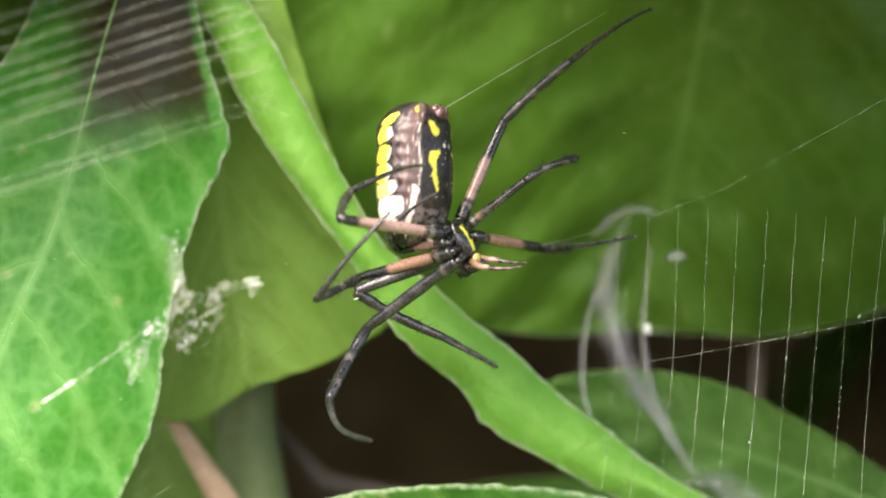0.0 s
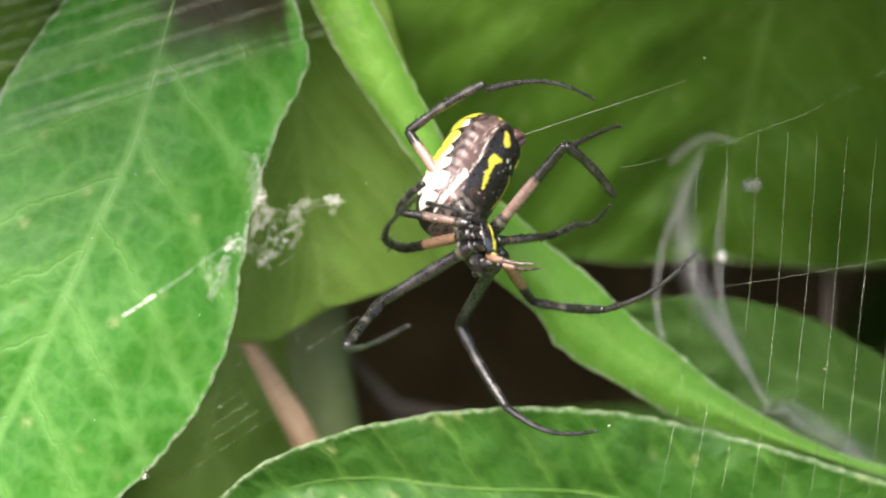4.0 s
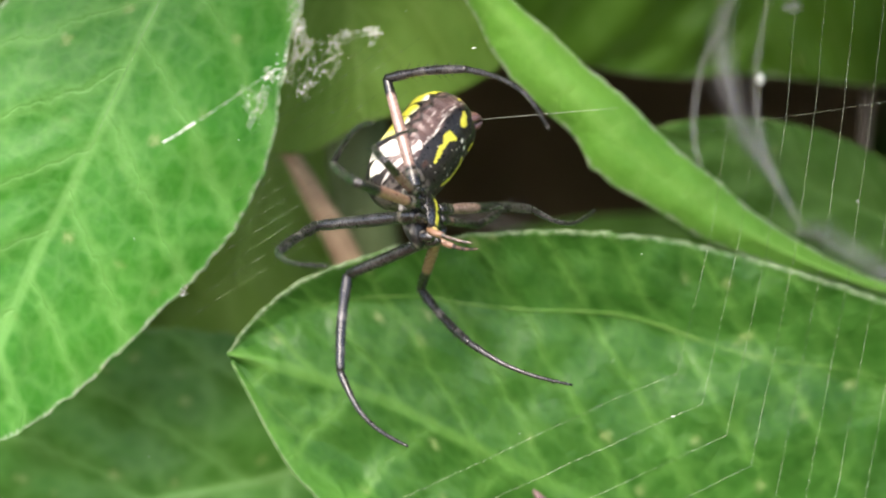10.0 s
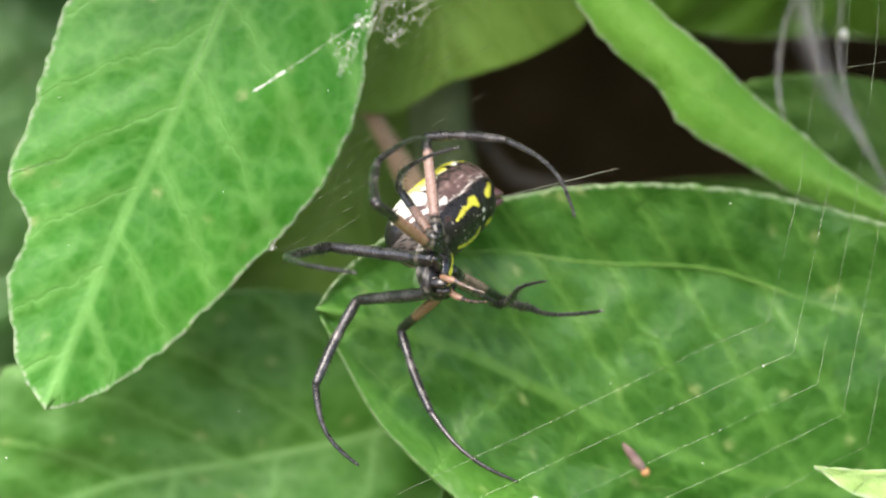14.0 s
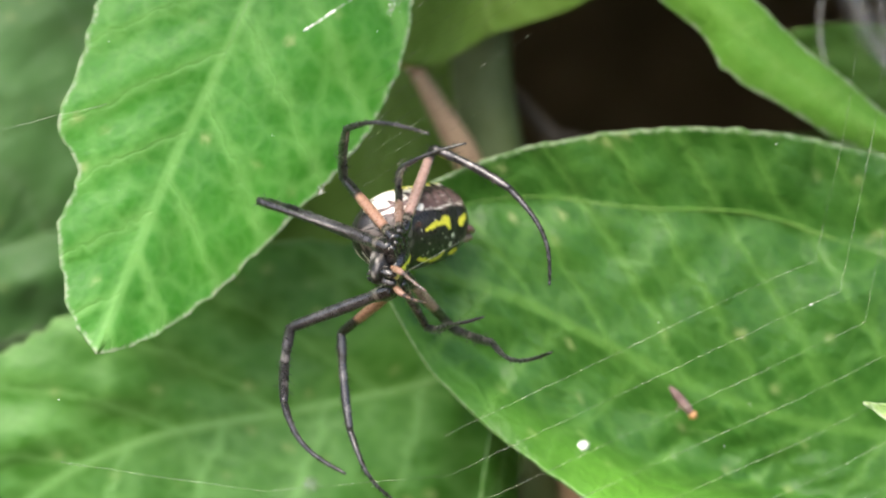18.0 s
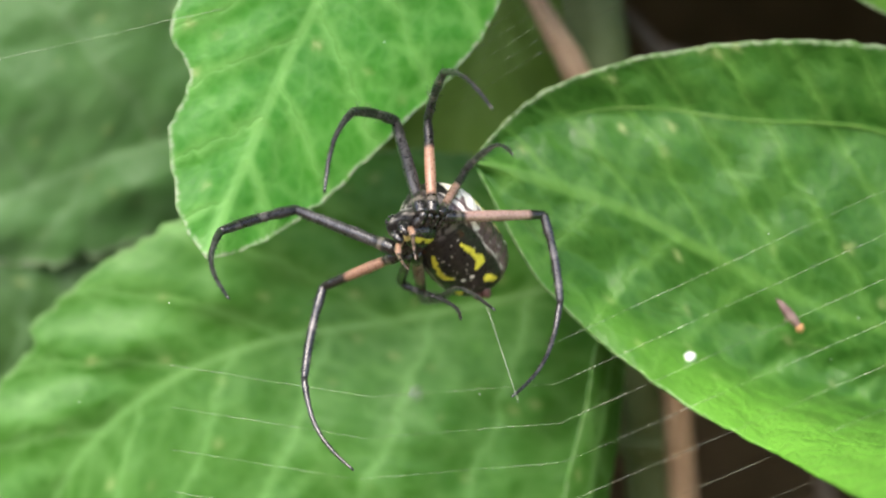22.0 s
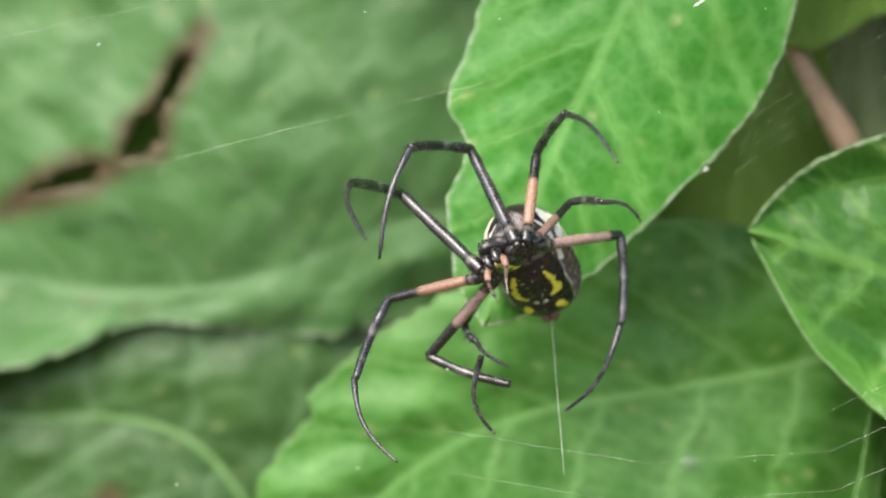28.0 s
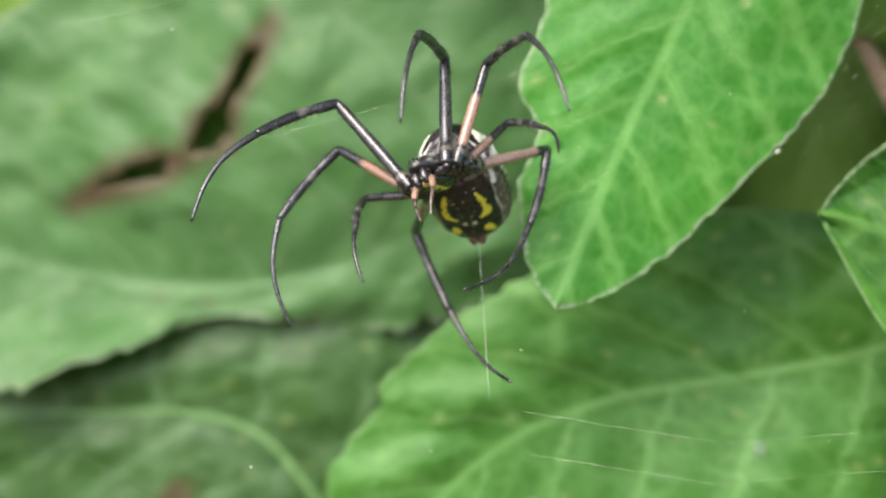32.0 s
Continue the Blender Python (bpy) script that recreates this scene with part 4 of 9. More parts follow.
threads("white band of thick silk on the web", [[(8.0, -12, -5.6), (11.7, -12, -3.2), (16.4, -12, -0.1)]], 0.03, SILK, 10, 10, name="silk_band")


def silk_veil():
    """Grey retreat of old silk, from thin bent sheets and strands."""
    rng = random.Random(31)
    thing = new("silk_veil")
    tagged(thing, "dusty grey veil of old silk spun between leaves", "silk")
    off = mm(80, 32, -6)
    thing.location = off
    runs = [([(78.6, 31, 13.5), (77.4, 31, 9.5), (75.6, 31, 4), (76.2, 31, -2), (78.3, 31, -8.2), (82, 31, -13.7), (85.6, 30.5, -20.2), (87.6, 30, -23.6)], (1.6, 3.2, 4.6, 6.2, 4.6, 3.0, 2.0, 3.4)),
            ([(77, 31.5, 3), (76.8, 31.5, -3), (78.8, 31.5, -8.6), (82.1, 31.5, -13.8), (85.8, 31, -20.4)], (1.6, 2.4, 2.0, 1.4, 1.2)),
            ([(81.4, 31, 8), (80.8, 31, 3.6), (80.2, 31, -2.8), (81.1, 31, -10.1), (83.4, 31, -15)], (0.8, 1.0, 1.5, 1.8, 1.4)),
            ([(75.5, 30, 4.5), (73.5, 29, 1.7), (72.1, 29, -4), (71.8, 28, -10), (72.6, 25, -14.4)], (0.9, 1.2, 1.4, 1.2, 1.6)),
            ([(74, 31, 9.4), (76.2, 31, 11.6), (79, 31, 13), (83, 31, 12.4)], (1.2, 1.6, 1.6, 1.0)),
            ([(84.2, 28, -21.6), (86.5, 29, -22.1), (89.6, 30, -22.2)], (1.0, 1.2, 1.2)),
            ([(86.6, 30, -19.5), (90, 30.5, -23), (95, 31, -26), (101, 32, -30)], (3, 6, 6, 5))]
    for r, wide in runs:
        line, length = spline(r, 40)
        bm = bmesh.new()
        l1, l2 = bm.loops.layers.uv.new("along"), bm.loops.layers.uv.new("rim")
        grid = []
        for i in range(40):
            u = i / 39
            t = line[min(39, i + 1)] - line[max(0, i - 1)]
            side = np.array((-t[2], 0, t[0])) / np.linalg.norm(t)
            w = np.interp(u, np.linspace(0, 1, len(wide)), wide) / 2 * (1 + 0.25 * noise.noise((i * 0.3, wide[0], 1)))
            row = []
            for k in range(-6, 7):
                f = k / 6
                y = 1.1 * (f * f - 0.5) * w * 0.5 + 0.5 * noise.noise((f * 2, i * 0.15, wide[0]))
                q = line[i] + side * w * f + np.array((0, y, 0))
                row.append((bm.verts.new(mm(*q) - off), (u * length, w * f), (abs(f), min(u, 1 - u) * 2)))
            grid.append(row)
        for a, b in zip(grid, grid[1:]):
            for k in range(12):
                quad = (a[k], a[k + 1], b[k + 1], b[k])
                f = bm.faces.new([v[0] for v in quad])
                for loop, v in zip(f.loops, quad):
                    loop[l1].uv, loop[l2].uv = v[1], v[2]
        part("sheet", bm, SILK_SHEET, thing, "thin grey silk sheet")
        for _ in range(3):
            bm = bmesh.new()
            j, k = rng.gauss(0, wide[1] * 0.25), rng.gauss(0, wide[1] * 0.3)
            tube(bm, [mm(*(q + np.array((j * math.sin(math.pi * i / 39) + k * (1 - i / 39), 0.3, 0)))) - off for i, q in enumerate(line)], [0.00004] * 40, 5)
            part("strand", bm, SILK_FINE, thing)
    return thing


silk_veil()


# ---- specks ----
def speck(name, label, category, place, size, material, seed, stretch=(1, 1, 1), turn=0):
    bm = bmesh.new()
    bmesh.ops.create_icosphere(bm, subdivisions=3, radius=0.001 * size)
    for v in bm.verts:
        v.co *= 1 + 0.35 * noise.noise(v.co * 900 / size + Vector((seed, 0, 0)))
        v.co = Vector((v.co.x * stretch[0], v.co.y * stretch[1], v.co.z * stretch[2]))
    ob = part(name, bm, material)
    ob.matrix_world = pose(0, 0, 0)
    ob.location = mm(*place)
    ob.rotation_euler = (0, radians(turn), 0)
    return tagged(ob, label, category)


speck("silk_dot", "tiny white dot of silk on the dark green leaf", "speck", (39.0, 10.9, -58.8), 0.7, SILK_CLUMP, 1)
speck("silk_dot", "small pale dot on the wide leaf", "speck", (5.7, 27.8, -65.6), 0.9, SILK_GREY, 2)
speck("silk_dot", "white downy bit on the shaded leaf", "speck", tuple((67.1, 43.0, 39.2)), 1.4, SILK_CLUMP, 3, (0.9, 1, 1.2))
speck("silk_dot", "tiny pale dot in the silk veil", "speck", (80.5, 30, -2.3), 0.6, SILK_CLUMP, 4, (0.8, 1, 1.1))
speck("silk_dot", "small pale speck over the silk veil", "speck", (85.2, 34, 6.8), 1.0, SILK_GREY, 5, (1.3, 1, 0.7))
speck("pale_scrap", "pale downy scrap caught low in the thicket", "speck", (-61.5, 40, -78), 1.9, SILK_GREY, 6, (0.7, 0.6, 1.3), -35)


def seed_husk():
    thing = new("seed_husk")
    tagged(thing, "dry brown husk with an orange end on the dark leaf", "husk")
    off = mm(51.3, 10.4, -53.6)
    thing.location = off
    a, b = mm(49.6, 10.5, -51.6) - off, mm(52.4, 10.2, -55.2) - off
    bm = bmesh.new()
    tube(bm, [a.lerp(b, k) for k in (0, 0.15, 0.4, 0.65, 0.85, 1)], [0.0001, 0.0004, 0.0006, 0.00062, 0.0005, 0.0003], 10)
    part("husk", bm, DRY, thing)
    bm = bmesh.new()
    bmesh.ops.create_icosphere(bm, subdivisions=2, radius=0.0006)
    for v in bm.verts:
        v.co += b
    part("husk_end", bm, DRY_TIP, thing, "orange end")
    bm = bmesh.new()
    tube(bm, [a.lerp(b, 0.6), a.lerp(b, 0.6) + Vector((-0.0009, -0.0001, -0.0007))], [0.00016, 0.00006], 6)
    part("bristle", bm, DRY, thing)
    return thing


seed_husk()


def dust():
    """Specks of pollen and fluff on the leaves and threads."""
    rng = random.Random(77)
    bm = bmesh.new()
    for _ in range(30):
        x, z = rng.uniform(-95, 105), rng.uniform(-72, 24)
        q = mm(x, rng.uniform(-4, 7), z)
        r = 0.0001 * rng.uniform(0.3, 0.8)
        d = Vector((rng.uniform(-1, 1), rng.uniform(-0.3, 0.3), rng.uniform(-1, 1))).normalized() * r * rng.uniform(1, 4)
        tube(bm, [q - d, q, q + d], [r * 0.4, r, r * 0.4], 5)
    return tagged(part("dust_specks", bm, SILK_CLUMP), "pale specks of pollen and fluff caught in the web", "dust", kind="stuff")


dust()


# ---- the spider ----
BLACK, GREY, PINK, ORANGE = (0.012, 0.011, 0.011), (0.10, 0.09, 0.09), (0.36, 0.235, 0.2), (0.33, 0.185, 0.125)
YELLOW = (0.72, 0.68, 0.07)
FEMUR = {"one": (14.9, 11.8, 13.9), "two": (13.2, 11.8, 13.4), "three": (9.0, 6.5, 8.1), "four": (14.1, 10.8, 15.7)}     # femur, tibia and foot of each pair of legs, in millimetres


def paint(bm, colour_of):
    layer = bm.verts.layers.float_color.new("paint")
    for v in bm.verts:
        v[layer] = (*colour_of(v.co * 1000), 1)


def body_part(name, parent, centre, size, colour_of, material, label="", rows=20, turn=0.0, lump=0.0, taper=0.0):
    """An egg-shaped part of the body with its own colours; centre and half sizes in millimetres."""
    bm = bmesh.new()
    bmesh.ops.create_uvsphere(bm, u_segments=rows + 8, v_segments=rows, radius=1)
    m = Matrix.Rotation(radians(turn), 3, "X")
    for v in bm.verts:
        q = v.co.copy()
        k = 1 + taper * q.y + lump * noise.noise(q * 3 + Vector(centre))
        q = m @ Vector((q.x * size[0] * k, q.y * size[1], q.z * size[2] * k))
        v.co = (q + Vector(centre)) / 1000
    paint(bm, colour_of)
    return part(name, bm, material, parent, label)


def along(a):
    """The abdomen's middle line and fullness at a millimetres behind its centre: how far it lies towards the back, and the size of its section."""
    k = (a - 0.45) / 8.45
    full = math.sqrt(max(0.0, 1 - abs(k) ** (4 if k > 0 else 2.4)))
    return float(np.interp(a, (-8, -4, 0.8, 5, 8.9), (-0.3, -0.5, 0.3, 1.3, 0.9))), full


def near_line(p, line, wide):
    """How far p lies inside a stroke of the given half widths along a line."""
    best = -9.0
    for (ax, ay), (bx, by), wa, wb in zip(line, line[1:], wide, wide[1:]):
        k = max(0, min(1, ((p[0] - ax) * (bx - ax) + (p[1] - ay) * (by - ay)) / ((bx - ax) ** 2 + (by - ay) ** 2)))
        best = max(best, wa + k * (wb - wa) - math.hypot(p[0] - ax - k * (bx - ax), p[1] - ay - k * (by - ay)))
    return best


def abdomen_colour(a, deg, lat, side):
    """a: millimetres behind the centre; deg: degrees from the middle of the underside; lat: millimetres from the middle plane."""
    w = noise.noise((a * 0.55, deg * 0.05, side * 4.0))
    f = noise.noise((a * 1.9, deg * 0.12, side * 9.0))
    col = blend(BLACK, (0.026, 0.022, 0.021), step(f, -0.2, 0.4))
    # brown flank with pale streaks along it
    flank = step(deg, 46 + 7 * w, 53 + 7 * w) * (1 - step(deg, 88, 94)) * step(a, -6.6, -5.4)
    col = blend(col, (0.115, 0.073, 0.07), flank)
    streak = noise.noise((a * 0.5 + deg * 0.02, deg * 0.21, side * 3.0)) + 0.3 * f
    col = blend(col, (0.34, 0.24, 0.22), flank * step(streak, 0.1, 0.38) * 0.4)
    col = blend(col, (0.72, 0.66, 0.62), 0.5 * flank * step(noise.noise((a * 0.8 - deg * 0.03, deg * 0.34, side * 6.0)), 0.36, 0.5) * (1 - step(deg, 72, 82)))
    col = blend(col, BLACK, 0.85 * (1 - step(abs(deg - 84 - 4 * math.sin(a * 2.6 + 0.6)), 2, 5)) * step(a, -6, -5))
    rim = near_line((deg / 9, a), ((6.0, 6.4), (5.8, 4.0), (5.5, 1.6), (5.7, -0.6)), (0.05, 0.12, 0.16, 0.06))
    col = blend(col, (0.72, 0.68, 0.62), step(rim + 0.12 * f, -0.05, 0.1))
    # small white flecks in the black field
    fleck = noise.noise((a * 2.1, deg * 0.24, side * 5.0))
    col = blend(col, (0.6, 0.56, 0.5), 0.8 * step(fleck, 0.5, 0.58) * (1 - step(deg, 50, 56)) * step(a, -2.5, -1.5) * (1 - step(a, 6, 7)))
    # pale front of the underside and the cream line beside the leg roots
    col = blend(col, (0.26, 0.23, 0.21), 0.6 * (1 - step(a, -3.6, -2.4)) * (1 - step(deg, 48, 58)) * step(f, -0.35, 0.1))
    edge = near_line((deg / 9, a), ((7.0, -7.0), (7.2, -5.0), (6.7, -3.2), (6.2, -1.4), (6.9, -0.6)), (0.3, 0.6, 0.55, 0.6, 0.1))
    col = blend(col, (0.84, 0.8, 0.74), step(edge + 0.25 * f, 0.0, 0.16))
    # crooked yellow stripes of the underside, with the spots behind them
    bent = (lat + 0.12 * f, a + 0.2 * w)
    stripe = near_line(bent, ((1.95, -0.95), (2.15, 0.1), (2.5, 0.95), (2.35, 1.5), (2.65, 2.3), (2.45, 3.1), (1.65, 3.5)), (0.2, 0.42, 0.34, 0.26, 0.5, 0.56, 0.3)) if deg < 80 else -1
    spot = near_line(bent, ((2.0, 5.75), (2.45, 6.7)), (0.62, 0.36)) if deg < 90 else -1
    patch = near_line((deg / 9, a), ((7.3, 7.75), (7.9, 8.15)), (0.26, 0.3))
    col = blend(col, YELLOW, step(max(stripe, spot, patch) + 0.1 * f, -0.02, 0.1))
    if deg < 60:
        col = blend(col, (0.9, 0.88, 0.82), step(0.3 - math.hypot(lat - 0.62, a - 4.38), -0.04, 0.06))
        brick = math.hypot((lat - 2.6 + 0.25 * f) / 0.4, (a + 2.2 + 0.3 * w) / 0.7)
        col = blend(col, (0.06, 0.026, 0.016), 1 - step(brick, 0.6, 1.0))
    # ovals along the shoulder of the back: white in front, run together and yellow behind
    slant = a + 0.03 * (deg - 112) + 0.25 * w
    for at, mid, ra, rd, gold in ((-6.5, 96, 0.85, 22, 0.15), (-4.3, 105, 1.4, 33, 0.0), (-2.0, 110, 1.05, 25, 0.75), (-0.15, 114, 1.03, 21, 1.0), (2.05, 114, 1.07, 20, 1.0), (4.25, 112, 1.03, 18, 1.0), (6.2, 110, 0.88, 16, 1.0)):
        inside = step(1 - math.hypot((slant - at) / ra, (deg - mid + 3 * w) / rd) + 0.16 * f, -0.03, 0.07)
        col = blend(col, blend((0.92, 0.9, 0.82), YELLOW, gold * step(deg, mid - 17 + 8 * w, mid - 9 + 8 * w)), inside)
    back = (1 - step(abs((a * 0.42) % 1 - 0.5), 0.22, 0.3)) * step(deg, 158, 161) * (1 - step(deg, 166, 170))
    col = blend(col, YELLOW, 0.7 * back * step(a, -4, -3) * (1 - step(a, 6, 7)))
    end = 1 - step(math.hypot((a - 8.6) * 0.9, deg / 38), 0.75, 1.1)
    return blend(col, (0.13, 0.065, 0.062), end)


def make_abdomen(spider):
    """Its length runs along y, its underside faces z."""
    bm = bmesh.new()
    layer = bm.verts.layers.float_color.new("paint")
    nu, na = 150, 168
    rings = []
    for i in range(nu + 1):
        k = -math.cos(math.pi * i / nu)
        a = 0.45 + 8.45 * k
        rise, full = along(a)
        ring = []
        for j in range(na):
            ang = 2 * math.pi * j / na
            deg = abs((math.degrees(ang) + 180) % 360 - 180)
            side = 1 if math.sin(ang) > 0 else -1
            fold = 1 + 0.012 * math.sin(a * 4.4 + deg * 0.04) * step(deg, 50, 70) * (1 - step(deg, 105, 120)) + 0.012 * noise.noise((a * 0.7, math.cos(ang) * 2, math.sin(ang) * 2))
            hump = 1 + 0.06 * math.exp(-((deg - 120) / 24) ** 2) * math.exp(-((a + 4.5) / 2) ** 2)
            x, z = math.sin(ang) * 5.1 * full * fold * hump, math.cos(ang) * 4.5 * full * fold * hump - rise
            if i in (0, nu) and j:
                ring.append(ring[0])
                continue
            v = bm.verts.new(Vector((x, a, z)) / 1000)
            v[layer] = (*abdomen_colour(a, deg, abs(x), side), 1)
            ring.append(v)
        rings.append(ring)
    for p, q in zip(rings, rings[1:]):
        for j in range(na):
            f = []
            for v in (p[j], p[(j + 1) % na], q[(j + 1) % na], q[j]):
                if v not in f:
                    f.append(v)
            if len(f) > 2:
                bm.faces.new(f)
    bmesh.ops.recalc_face_normals(bm, faces=bm.faces)
    abdomen = part("abdomen", bm, BODY, spider, "black abdomen with yellow and white marks and brown flanks")
    for x, y, z, r in ((-0.62, 7.9, 1.7, 0.6), (0.62, 7.9, 1.7, 0.6), (-0.5, 8.1, 0.9, 0.55), (0.5, 8.1, 0.9, 0.55), (0, 7.9, 1.3, 0.5)):
        bm = bmesh.new()
        p = Vector((x, y, z))
        tube(bm, [(p - Vector((0, 0.7, 0.2))) / 1000, p / 1000, (p + Vector((-x * 0.2, 0.5, 0.2))) / 1000, (p + Vector((-x * 0.4, 0.85, 0.4))) / 1000], [r / 1000, r / 1000, r * 0.8 / 1000, r * 0.3 / 1000], 10)
        paint(bm, lambda q: (0.12, 0.06, 0.058))
        part("spinneret", bm, LIMB, abdomen, "brown spinneret")
    return abdomen


def limb(bm, length, radii, colour, bow=0.0, rings=26, sides=10, start=0.0):
    """A leg joint along +z, its colours given along its length."""
    layer = bm.verts.layers.float_color.get("paint") or bm.verts.layers.float_color.new("paint")
    line, rad = [], []
    for i in range(rings):
        u = i / (rings - 1)
        line.append(Vector((0, bow * math.sin(math.pi * u), start + (length - start) * u)) / 1000)
        rad.append(np.interp(u, np.linspace(0, 1, len(radii)), radii) / 1000)
    got = tube(bm, line, rad, sides)
    for i, ring in enumerate(got):
        u = i / (rings - 1)
        for v in ring:
            v[layer] = (*colour(u, noise.noise(v.co * 900)), 1)


def bristles(bm, length, radii, count, rng, size=0.5, bow=0.0):
    layer = bm.verts.layers.float_color.get("paint")
    for _ in range(count):
        u = rng.uniform(0.08, 0.97)
        r = np.interp(u, np.linspace(0, 1, len(radii)), radii)
        a = rng.uniform(0, 2 * math.pi)
        d = Vector((math.cos(a), math.sin(a), 0.9))
        p = Vector((math.cos(a) * r * 0.9, math.sin(a) * r * 0.9 + bow * math.sin(math.pi * u), length * u))
        e = p + d.normalized() * size * rng.uniform(0.5, 1.2)
        x = d.cross(Vector((0, 0, 1))).normalized() * 0.035
        y = d.cross(x).normalized() * 0.035
        vs = [bm.verts.new(q / 1000) for q in (p + x, p - x * 0.5 + y, p - x * 0.5 - y, e)]
        for v in vs:
            v[layer] = (0.02, 0.018, 0.018, 1)
        for t in ((0, 1, 3), (1, 2, 3), (2, 0, 3)):
            bm.faces.new([vs[k] for k in t])


def make_leg(spider, pair, seed, dark=0.0):
    """One leg in three joints; the foot is hung on the femur, as the tibia is."""
    rng = random.Random(seed)
    L = FEMUR[pair]
    pale, upto = {"one": (GREY, 0.85), "two": (ORANGE, 0.68), "three": (blend(ORANGE, GREY, 0.45), 0.62), "four": (PINK, 0.84)}[pair]
    thick = {"three": 0.82, "one": 1.14}.get(pair, 1.0)

    if pair == "four" and dark:
        upto = 0.6

    def femur_colour(u, f):
        col = blend(pale, BLACK, step(u, upto - 0.03, upto + 0.03))
        if pair == "one":
            col = blend((0.02, 0.019, 0.021), (0.06, 0.058, 0.06), step(f, -0.2, 0.5) * (1 - step(u, 0.75, 0.9)))
        col = blend(BLACK, col, step(u, 0.17, 0.22))
        col = blend(col, blend(BLACK, (0.06, 0.055, 0.055), step(f, -0.2, 0.5)), dark * step(u, 0.2, 0.3))
        return blend(col, (0.42, 0.37, 0.3), 0.25 * step(u, 0.1, 0.12) * (1 - step(u, 0.14, 0.16)))

    def tibia_colour(u, f):
        band = (1 - step(abs(u - 0.42), 0.05, 0.09)) * 0.55 + (1 - step(abs(u - 0.8), 0.03, 0.07)) * 0.4
        return blend(blend((0.012, 0.011, 0.012), (0.038, 0.036, 0.04), step(f, -0.2, 0.5)), (0.2, 0.185, 0.175), band * step(f, -0.3, 0.3))

    def foot_colour(u, f):
        return blend(blend((0.018, 0.017, 0.018), (0.05, 0.048, 0.052), step(f, -0.2, 0.5)), BLACK, step(u, 0.75, 0.9))

    fr = [r * thick for r in (0.75, 0.85, 0.62, 0.66, 0.7, 0.68, 0.66, 0.62, 0.6, 0.62, 0.5)]
    tr = [r * thick for r in (0.56, 0.6, 0.62, 0.5, 0.52, 0.54, 0.56, 0.55, 0.52, 0.5, 0.42)]
    mr = [r * thick for r in (0.4, 0.42, 0.34, 0.3, 0.28, 0.26, 0.25, 0.24, 0.22, 0.2, 0.14)]
    bm = bmesh.new()
    limb(bm, L[0], fr, femur_colour, rings=44)
    bristles(bm, L[0], fr, 34, rng, 0.75)
    femur = part("leg", bm, LIMB, spider, {"one": "glossy dark grey upper leg", "two": "orange and black upper leg", "three": "short brownish upper leg", "four": "pinkish upper leg with black end"}[pair] if dark < 0.5 else "glossy black upper leg")
    bm = bmesh.new()
    limb(bm, L[1], tr, tibia_colour, rings=36, bow=0.4)
    bristles(bm, L[1], tr, 48, rng, 1.15, 0.4)
    tibia = part("tibia", bm, LIMB, femur, "black lower leg with faint pale rings")
    bm = bmesh.new()
    limb(bm, L[2], mr, foot_colour, rings=30, bow=0.11 * L[2])
    bristles(bm, L[2], mr, 56, rng, 0.6, 0.11 * L[2])
    foot = part("foot", bm, LIMB, femur, "thin dark curved foot")
    return femur, tibia, foot


